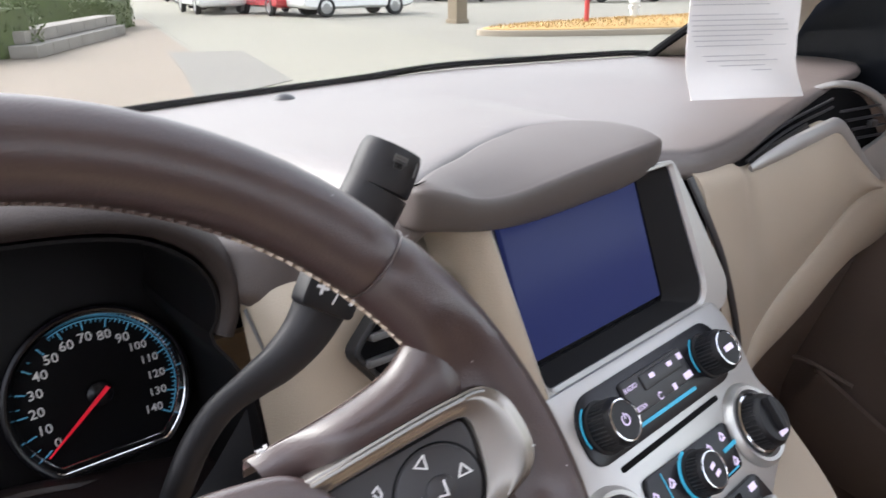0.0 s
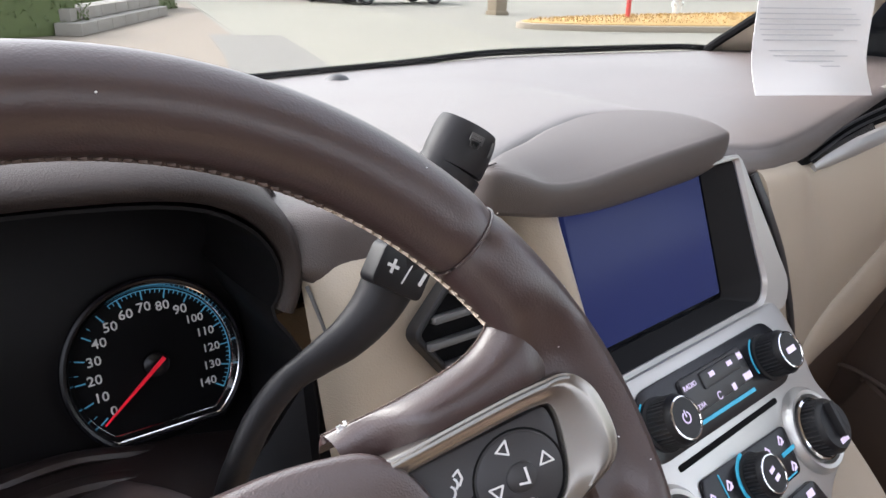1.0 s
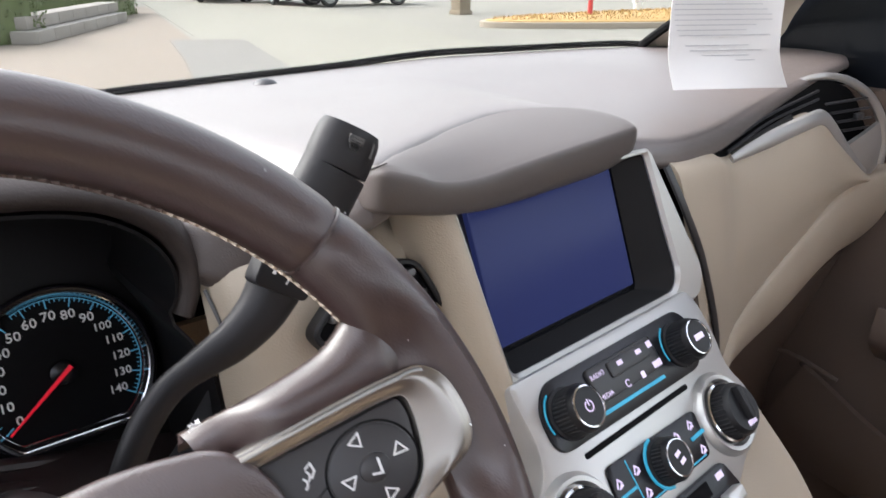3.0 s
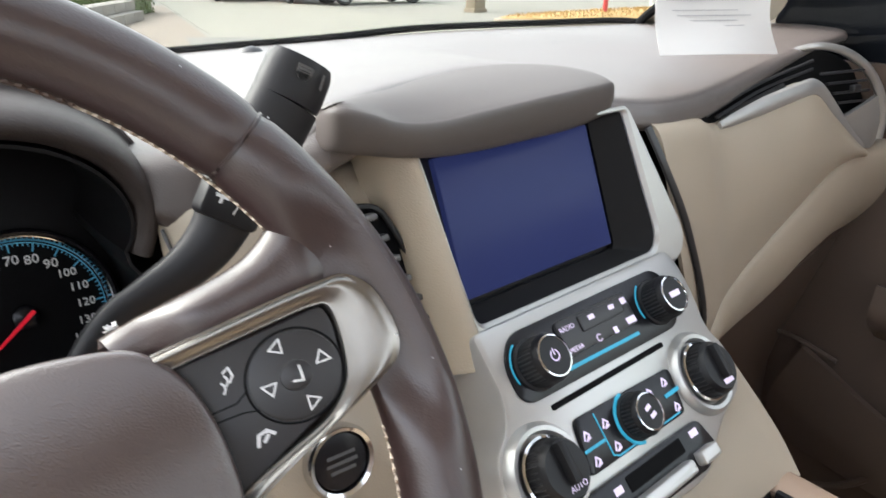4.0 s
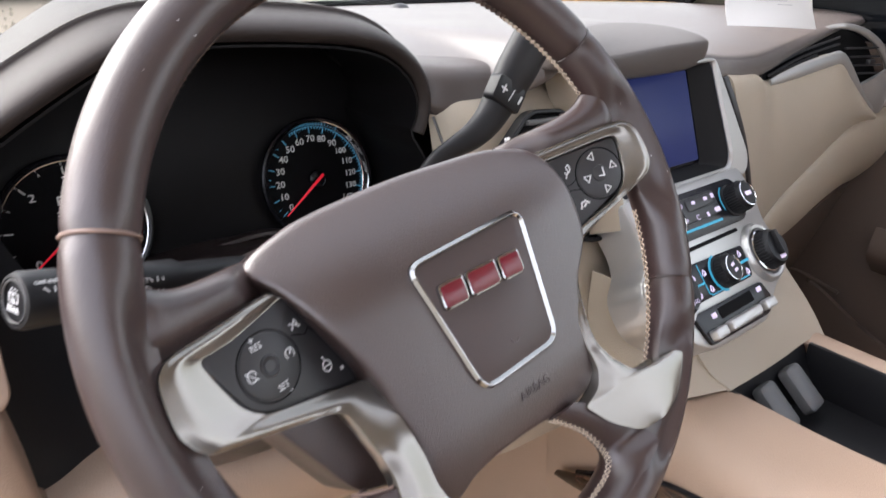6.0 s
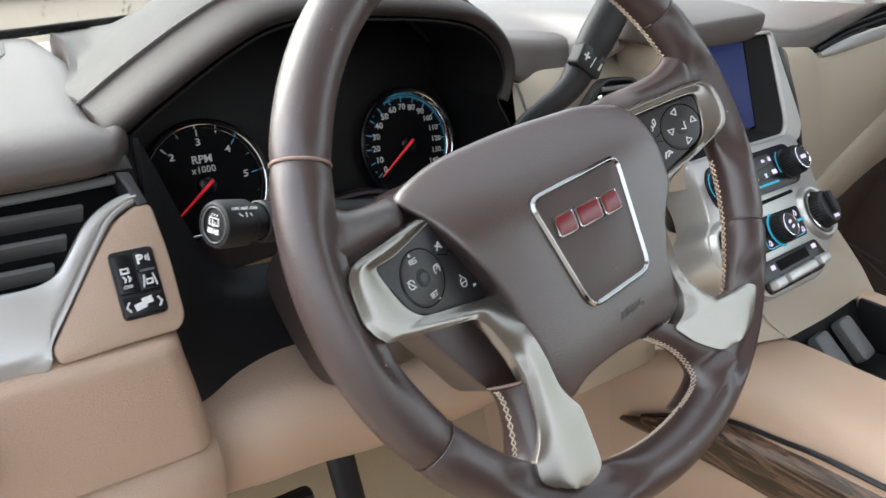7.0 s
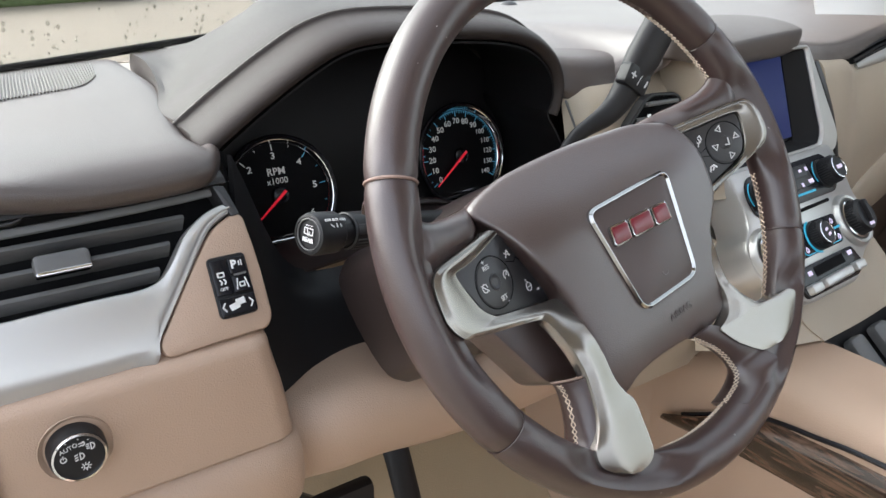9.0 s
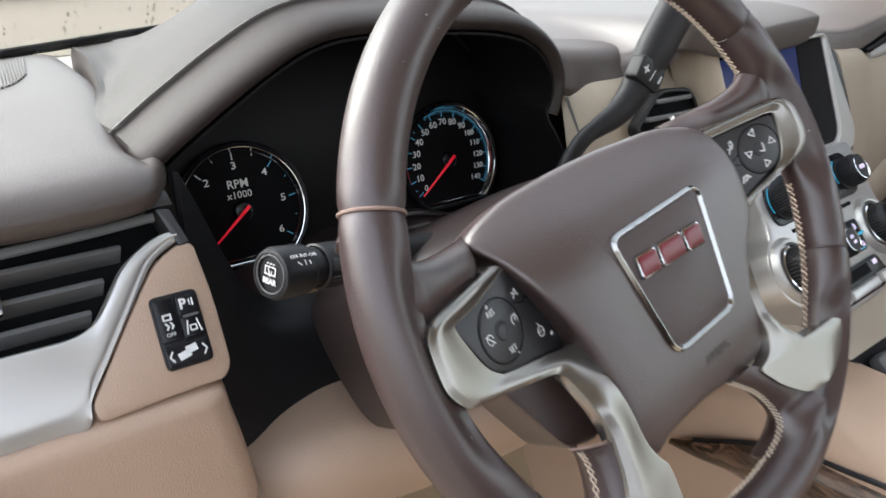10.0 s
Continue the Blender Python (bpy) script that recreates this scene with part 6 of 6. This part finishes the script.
part("side_wall", sheet([[(0.314, -0.02, 0.9), (0.314, -0.02, 0.7), (0.314, -0.02, 0.45)], [(0.314, 0.2, 0.94), (0.314, 0.2, 0.7), (0.314, 0.2, 0.45)], [(0.314, 0.465, 0.95), (0.314, 0.465, 0.7), (0.314, 0.465, 0.45)]], 8, 8, 0.004), TAN, con, "tan console side")
part("side_apron", sheet([[(0.31, 0.15, 1.08), (0.3, 0.14, 1.02), (0.296, 0.12, 0.95)], [(0.335, 0.1, 1.07), (0.33, 0.08, 1.02), (0.325, 0.06, 0.972)], [(0.37, 0.08, 1.05), (0.38, 0.055, 1.0), (0.394, 0.032, 0.975)]], 14, 14, 0.004), CREAM, con)
tray = thing("storage_tray", "open black storage tray with two grey socket covers", "tray")
part("floor_pan", block(0.478, -0.2, 0.915, 0.17, 0.5, 0.006, 0.002), BLACK, tray)
part("wall", block(0.396, -0.205, 0.945, 0.006, 0.48, 0.06, 0.002), BLACK, tray)
part("wall", block(0.562, -0.205, 0.945, 0.006, 0.48, 0.06, 0.002), BLACK, tray)
part("back_wall", sheet([[(0.396, 0.034, 0.972), (0.396, 0.015, 0.92)], [(0.562, 0.046, 0.972), (0.562, 0.02, 0.92)]], 6, 6, 0.004), BLACK, tray)
for x, y in ((0.448, 0.008), (0.505, 0.012)):
    part("socket_cover", plate(box_pts(0, 0, 0.03, 0.052, 0.008), 0, 0.012, 0.004), SLAT, tray, "grey socket cover").matrix_basis = frame_at((x, y, 0.945), 0, 48, 6)
wt = thing("wood_trim", "glossy dark walnut trim on the console side", "trim")
rows = []
for y, z0, z1 in ((0.15, 0.838, 0.846), (0.1, 0.845, 0.876), (0.03, 0.86, 0.915), (-0.04, 0.865, 0.932), (-0.12, 0.868, 0.942), (-0.4, 0.875, 0.955)):
    rows.append([(0.296 if y > 0.05 else 0.286, y, z0), (0.281 if y < 0.14 else 0.29, y, z0 + (z1 - z0) * 0.3), (0.278 if y < 0.14 else 0.29, y, z0 + (z1 - z0) * 0.7), (0.284 if y < 0.14 else 0.294, y, z1)])
part("veneer", sheet(rows, 30, 12, 0.006), WOOD, wt)
part("bead", tube(spline([(0.29, 0.12, 0.864), (0.283, 0.03, 0.918), (0.281, -0.04, 0.935), (0.281, -0.12, 0.945), (0.281, -0.4, 0.958)], 20), 0.0028, 8), GLOSSBLACK, wt, "glossy dark bead")

# pedals
ped = thing("brake_pedal", "black brake pedal on its arm", "pedal")
part("arm", tube(spline([(-0.02, 0.34, 0.95), (-0.018, 0.27, 0.85), (-0.012, 0.22, 0.72), (-0.01, 0.2, 0.64)], 12), 0.017, 10, flat=0.5), BLACK, ped)
part("pad", block(-0.01, 0.185, 0.62, 0.1, 0.02, 0.06, 0.006), BLACK, ped)
acc = thing("foot_rest", "black ribbed foot pedal on the carpet", "pedal")
part("pad", block(-0.1, 0.24, 0.8, 0.07, 0.02, 0.1, 0.008), BLACK, acc)
part("stem", tube([(-0.1, 0.26, 0.8), (-0.1, 0.4, 0.72)], 0.012, 8), BLACK, acc)

# ---- paper standing on the dash ----
sheetp = thing("paper_sheet", "white printed paper sheet standing on the dash top", "paper")
rows = []
for k in range(8):
    f = k / 7
    c = max(0, 1 - 4 * f) ** 2
    z = 1.2855 + 0.21 * f
    rows.append([(0.71 + 0.012 * f, 0.312 + 0.01 * f - 0.012 * c, z), (0.765 + 0.012 * f, 0.286 + 0.012 * f - 0.016 * c, z), (0.822 + 0.012 * f + 0.022 * c, 0.25 + 0.012 * f - 0.004 * c, z - 0.003 * c)])
part("leaf", sheet(rows, 18, 10, 0.0006), PAPER, sheetp)
PP = Matrix.Translation((0.7695, 0.2835, 1.31)) @ Matrix.Rotation(radians(-29), 4, "Z") @ Matrix.Rotation(radians(87), 4, "X")
rnd = random.Random(11)
for k in range(30):
    if k % 8 == 7:
        continue
    ln = [[(-0.062 + rnd.uniform(0, 0.006), 0.0052 * k - 0.012), (0.052 - rnd.uniform(0, 0.03), 0.0052 * k - 0.012)]]
    part("print_bar", strokes(ln, 0.0011, 0.0012), INKGREY, sheetp).matrix_basis = PP


# ---- outside ----
def concrete(name, color, var=0.18, blotch=0.25):
    return mat(name, color, 0.9, bump=0.5, scale=90, var=var, blotch=blotch)


CONCRETE = concrete("pale_concrete", (0.2, 0.186, 0.147))
LOT = concrete("car_park_concrete", (0.182, 0.169, 0.138))
PATCH = concrete("dark_patch", (0.15, 0.138, 0.12))
BRICKWALK = concrete("brown_walk", (0.185, 0.15, 0.115))
STRAW = mat("dry_grass", (0.37, 0.235, 0.085), 0.95, bump=1.0, scale=25, var=0.25, blotch=1.5)
KERB = concrete("kerb_stone", (0.25, 0.21, 0.16))
CARWHITE = mat("white_car_paint", (0.8, 0.8, 0.8), 0.2, coat=1.0, var=0.02)
CARRED = mat("red_car_paint", (0.4, 0.02, 0.025), 0.2, coat=1.0, var=0.02)
CARGREY = mat("grey_car_paint", (0.14, 0.15, 0.17), 0.2, coat=1.0, var=0.02)
CARSILVER = mat("silver_car_paint", (0.5, 0.5, 0.5), 0.2, metal=0.3, coat=1.0, var=0.02)
TYRE = mat("tyre_rubber", (0.012, 0.012, 0.012), 0.8, var=0.1)
RIM = mat("wheel_rim", (0.3, 0.3, 0.3), 0.35, metal=0.6)
CARGLASS = mat("car_glass", (0.015, 0.018, 0.022), 0.08, var=0.05)
HEDGE = mat("hedge_leaf", (0.075, 0.1, 0.03), 0.7, var=0.35, blotch=3)
STONE = concrete("stone_step", (0.22, 0.2, 0.175), 0.3, 2.0)
RENDER = mat("white_render", (0.72, 0.7, 0.66), 0.8, var=0.05, blotch=0.6)
BARK = mat("brown_post", (0.2, 0.16, 0.11), 0.85, bump=0.5, scale=30, var=0.2)
POSTRED = mat("red_post_paint", (0.42, 0.035, 0.03), 0.5, var=0.15)
HYDRANT = mat("hydrant_paint", (0.55, 0.56, 0.55), 0.5, var=0.1)


def ground_sheet(name, pts, z, material, label, category):
    bm = bmesh.new()
    bm.faces.new([bm.verts.new((x, y, z)) for x, y in pts])
    ex = bmesh.ops.extrude_face_region(bm, geom=bm.faces[:])
    bmesh.ops.translate(bm, vec=(0, 0, -0.02), verts=[v for v in ex["geom"] if isinstance(v, bmesh.types.BMVert)])
    ob = part(name, bm, material, smooth=False)
    return tagged(ob, label, category, kind="structure")


ground_sheet("ground", [(-900, -900), (900, -900), (900, 900), (-900, 900)], 0.0, LOT, "pale grey concrete car park", "ground")
ground_sheet("road", [(1.2, 6), (8, 6), (11.6, 15.5), (16, 36), (26, 70), (20, 72), (9.4, 28), (6.1, 15.5)], 0.006, CONCRETE, "pale cream concrete driveway", "road")
ground_sheet("pavement", [(-6, 9.5), (3.0, 8.2), (5.0, 11.5), (6.0, 15.6), (9.2, 27.5), (7.2, 27.5), (3.5, 17.0), (-6, 13)], 0.011, BRICKWALK, "brown paved walk beside the driveway", "pavement")
ground_sheet("road_patch", [(3.4, 8.6), (5.2, 9.6), (6.6, 14.2), (5.4, 15.0), (4.4, 11.6)], 0.016, PATCH, "darker asphalt patch in the driveway", "patch")
ground_sheet("road_patch", [(6.3, 9.0), (8.2, 8.0), (10.2, 9.4), (9.6, 10.0)], 0.016, PATCH, "darker stain across the driveway", "patch")
for k in range(9):
    y0 = 9.5 + 3.2 * k
    bm = strokes([[(6.8 + 0.36 * (y0 - 9), y0), (6.8 + 0.36 * (y0 - 9) + 11, y0 - 2.2)]], 0.05, 0.004)
    tagged(part("joint", bm, PATCH), "dark expansion joint in the concrete", "joint", kind="structure")

# grass island with kerb
isl = Matrix.Translation((19.4, 11.0, 0)) @ Matrix.Rotation(radians(-22), 4, "Z")
island = thing("kerb_island", "dry straw-coloured grass island with a low kerb", "island", isl)
part("kerb", plate(circle(0, 0, 7.5, 64, 1.7), 0.0, 0.14, 0.03), KERB, island)
part("grass", plate(circle(0, 0, 7.35, 64, 1.55), 0.1, 0.17, 0.03, dome=0.16), STRAW, island)
rnd = random.Random(3)
bm = bmesh.new()
for k in range(5000):
    a, r = rnd.uniform(0, 6.283), math.sqrt(rnd.random())
    x, y = 7.2 * r * math.cos(a), 1.45 * r * math.sin(a)
    z = 0.16 + 0.15 * (1 - r * r)
    h, d = rnd.uniform(0.04, 0.1), rnd.uniform(0, 6.283)
    v = [bm.verts.new((x + 0.02 * math.cos(d), y + 0.02 * math.sin(d), z)), bm.verts.new((x - 0.02 * math.cos(d), y - 0.02 * math.sin(d), z)), bm.verts.new((x + rnd.uniform(-0.04, 0.04), y + rnd.uniform(-0.04, 0.04), z + h))]
    bm.faces.new(v)
tufts = part("dry_grass", bm, STRAW)
tufts.matrix_world = isl
tagged(tufts, "short dry yellow grass on the island", "grass", kind="stuff")

post = thing("bollard", "slim red steel post with a cap on the grass island", "post", Matrix.Translation((14.95, 12.6, 0.12)))
part("shaft", lathe([(0, 0), (0.06, 0), (0.06, 0.82), (0.075, 0.83), (0.075, 0.9), (0.04, 0.94), (0, 0.95)], 16), POSTRED, post)
hyd = thing("fire_hydrant", "pale grey fire hydrant on the grass island", "hydrant", Matrix.Translation((17.2, 12.9, 0.12)))
part("barrel", lathe([(0, 0), (0.17, 0), (0.17, 0.05), (0.11, 0.06), (0.11, 0.5), (0.15, 0.51), (0.15, 0.56), (0.11, 0.62), (0.04, 0.68), (0.04, 0.74), (0, 0.74)], 18), HYDRANT, hyd)
part("outlet", tube([(-0.2, 0, 0.4), (0.2, 0, 0.4)], 0.055, 12), HYDRANT, hyd)
pole = thing("light_pole", "square brown post standing in the car park", "post", Matrix.Translation((15.2, 17.8, 0)))
part("shaft", block(0, 0, 2.6, 0.42, 0.42, 5.2, 0.03), BARK, pole)
part("foot", block(0, 0, 0.06, 0.5, 0.5, 0.12, 0.02), BARK, pole)


def car(paint, label, m, tall=1.0):
    """A parked car: x along its length."""
    c = thing("car", label, "car", m, group="parked cars")
    prof = [(-2.25, 0.35), (-2.28, 0.75), (-2.15, 0.98 * tall), (-1.75, 1.05 * tall), (1.0, 1.02 * tall), (1.9, 0.93 * tall), (2.22, 0.75), (2.25, 0.4), (1.9, 0.26), (-1.95, 0.26)]
    roofp = [(-2.05, 1.0 * tall), (-1.75, 1.45 * tall), (-1.2, 1.6 * tall), (-0.2, 1.62 * tall), (0.35, 1.5 * tall), (1.1, 1.0 * tall)]

    def hull(p, w, r, dz=0.0, wt=None):
        o = rounded(p, r, 4)
        bm = bmesh.new()
        for s in (-1, 1):
            pass
        steps = [(-1.0, 0.1), (-0.9, 0.02), (-0.6, 0.0), (0.6, 0.0), (0.9, 0.02), (1.0, 0.1)]
        rings = []
        for f, d in steps:
            ring = []
            for q in inset(o, d):
                ww = w if wt is None else w + (wt - w) * max(0, min(1, (q.y - 1.0 * tall) / (0.6 * tall)))
                ring.append(bm.verts.new((q.x, f * ww, q.y)))
            rings.append(ring)
        k = len(o)
        for a, b in zip(rings, rings[1:]):
            for i in range(k):
                bm.faces.new((a[i], a[(i + 1) % k], b[(i + 1) % k], b[i]))
        bm.faces.new(rings[0])
        bm.faces.new(rings[-1])
        bm.normal_update()
        bmesh.ops.triangulate(bm, faces=[f for f in bm.faces if len(f.verts) > 4])
        return bm
    part("body", hull(prof, 0.9, 0.16), paint, c)
    part("cabin", hull(roofp, 0.86, 0.12, wt=0.64), paint, c)
    for s in (-1, 1):
        for x0, x1, x2, x3 in ((-1.85, -1.5, -0.75, -0.75), (-0.68, -0.68, 0.2, 0.78)):
            bm = bmesh.new()
            q = [(x0, s * 0.875, 1.04 * tall), (x3, s * 0.875, 1.04 * tall), (x2, s * 0.71, 1.48 * tall), (x1, s * 0.71, 1.48 * tall)]
            lo = [bm.verts.new(p) for p in q]
            hi = [bm.verts.new((p[0], p[1] + s * 0.02, p[2])) for p in q]
            bm.faces.new(lo)
            bm.faces.new(hi)
            for i in range(4):
                bm.faces.new((lo[i], lo[(i + 1) % 4], hi[(i + 1) % 4], hi[i]))
            part("side_window", bm, CARGLASS, c, smooth=False)
        for x in (-1.36, 1.36):
            wheel = part("wheel", lathe([(0, -0.1), (0.3, -0.1), (0.345, -0.06), (0.345, 0.06), (0.3, 0.1), (0.23, 0.1), (0.22, 0.06), (0, 0.06)], 24, Matrix.Translation((x, s * 0.82, 0.345)) @ Matrix.Rotation(radians(-90 * s), 4, "X")), TYRE, c)
            part("rim", lathe([(0, 0.08), (0.06, 0.09), (0.2, 0.07), (0.21, 0.09), (0.225, 0.09), (0.225, 0.05), (0, 0.05)], 18, Matrix.Translation((x, s * 0.82, 0.345)) @ Matrix.Rotation(radians(-90 * s), 4, "X")), RIM, wheel)
        part("lamp", block(2.14, s * 0.66, 0.74, 0.16, 0.3, 0.12, 0.03), CARGLASS, c)
        part("tail_lamp", block(-2.2, s * 0.7, 0.88, 0.12, 0.2, 0.2, 0.03), CARRED, c)
    part("windscreen", block(0, 0, 0, 0.72, 1.3, 0.02, 0.0), CARGLASS, c).matrix_basis = Matrix.Translation((0.74, 0, 1.28 * tall)) @ Matrix.Rotation(radians(35), 4, "Y")
    part("rear_window", block(0, 0, 0, 0.5, 1.25, 0.02, 0.0), CARGLASS, c).matrix_basis = Matrix.Translation((-1.9, 0, 1.26 * tall)) @ Matrix.Rotation(radians(-58), 4, "Y")
    return c


w1 = car(CARWHITE, "white crossover parked across the car park", pose(15.6, 24.3, 0, 0, 0, -6), 1.02)
red = car(CARRED, "dark red car parked behind the white one", pose(14.2, 27.2, 0, 0, 0, 84))
white2 = car(CARWHITE, "white car in a row of parked cars", pose(12.9, 30.5, 0, 0, 0, 80))
grey = car(CARGREY, "dark grey car in a row of parked cars", pose(14.6, 34.0, 0, 0, 0, 80))
for k in range(6):
    copy_thing((white2, grey, w1)[k % 3], pose(13.2 + 0.75 * k + 2.6, 37 + 3.6 * k, 0, 0, 0, 80))
silver = car(CARSILVER, "silver car in the far row of parked cars", pose(27.0, 32.0, 0, 0, 0, 80))
for k in range(11):
    copy_thing((white2, grey, silver)[(k * 2 + k // 3) % 3], pose(22.5 + 2.7 * k, 36.5 - 1.35 * k, 0, 0, 0, 62))
copy_thing(w1, pose(31.5, 24.6, 0, 0, 0, -28))
copy_thing(red, pose(37.0, 23.0, 0, 0, 0, -28))
copy_thing(white2, pose(11.6, 52, 0, 0, 0, 75))


# hedges of many small leaves
def hedge(label, x, y, turn, sx, sy, sz, n, seed):
    r = random.Random(seed)
    bm = bmesh.new()
    block(0, 0, sz * 0.47, sx * 0.92, sy * 0.9, sz * 0.94, 0.06, bm)
    for k in range(n):
        f = r.choice("xyzXZ")
        p = [r.uniform(-0.5, 0.5) * sx, r.uniform(-0.5, 0.5) * sy, r.uniform(0.02, 1) * sz]
        if f in "xX":
            p[0] = sx * 0.5 * r.choice((-1, 1)) * r.uniform(0.9, 1.04)
        elif f == "y":
            p[1] = sy * 0.5 * r.choice((-1, 1)) * r.uniform(0.9, 1.04)
        else:
            p[2] = sz * r.uniform(0.93, 1.05)
        e = Euler((r.uniform(0, 6), r.uniform(0, 6), r.uniform(0, 6))).to_matrix()
        s = r.uniform(0.03, 0.06)
        q = [Vector(p) + e @ Vector(c) for c in ((-s, 0, 0), (0, -s * 0.5, 0), (s, 0, 0), (0, s * 0.5, 0))]
        bm.faces.new([bm.verts.new(c) for c in q])
    h = part("hedge", bm, HEDGE, smooth=False)
    h.matrix_world = pose(x, y, 0, 0, 0, turn)
    return tagged(h, label, "hedge")


hedge("clipped green hedge in front of the building", 1.2, 15.8, 22, 4.4, 1.2, 0.95, 3500, 1)
hedge("clipped dark hedge beside the steps", 6.6, 23.0, 60, 2.6, 1.1, 0.85, 1800, 2)
hedge("low dark hedge along the building", 5.0, 26.0, 10, 4.0, 1.2, 0.9, 1800, 4)
steps = thing("retaining_wall", "low weathered stone retaining wall with two courses", "wall", pose(4.6, 18.2, 0, 0, 0, 58))
for c in range(2):
    for k in range(7):
        part("stone", block(-2.6 + 0.86 * k + 0.2 * c, 0.25 * c, 0.13 + 0.24 * c, 0.84, 0.5, 0.23, 0.02), STONE, steps)
house = thing("building", "white rendered building with columns and dark windows", "building", pose(-2.5, 30.5, 0, 0, 0, 12))
part("wall", block(0, 3.0, 3.0, 20, 5, 6.0, 0.03), RENDER, house)
for k in range(9):
    part("column", lathe([(0, 0), (0.26, 0), (0.26, 0.18), (0.19, 0.22), (0.17, 2.7), (0.25, 2.8), (0.25, 2.95), (0, 2.95)], 16, Matrix.Translation((-7.6 + 2.1 * k, -0.6, 0))), RENDER, house)
    w = part("window", block(-6.6 + 2.1 * k, 0.47, 1.5, 1.1, 0.1, 1.9, 0.02), CARGLASS, house)
    part("frame", block(-6.6 + 2.1 * k, 0.42, 0.5, 1.2, 0.12, 0.1, 0.01), RENDER, w)
part("porch_beam", block(0, -0.6, 3.15, 20, 0.7, 0.4, 0.02), RENDER, house)
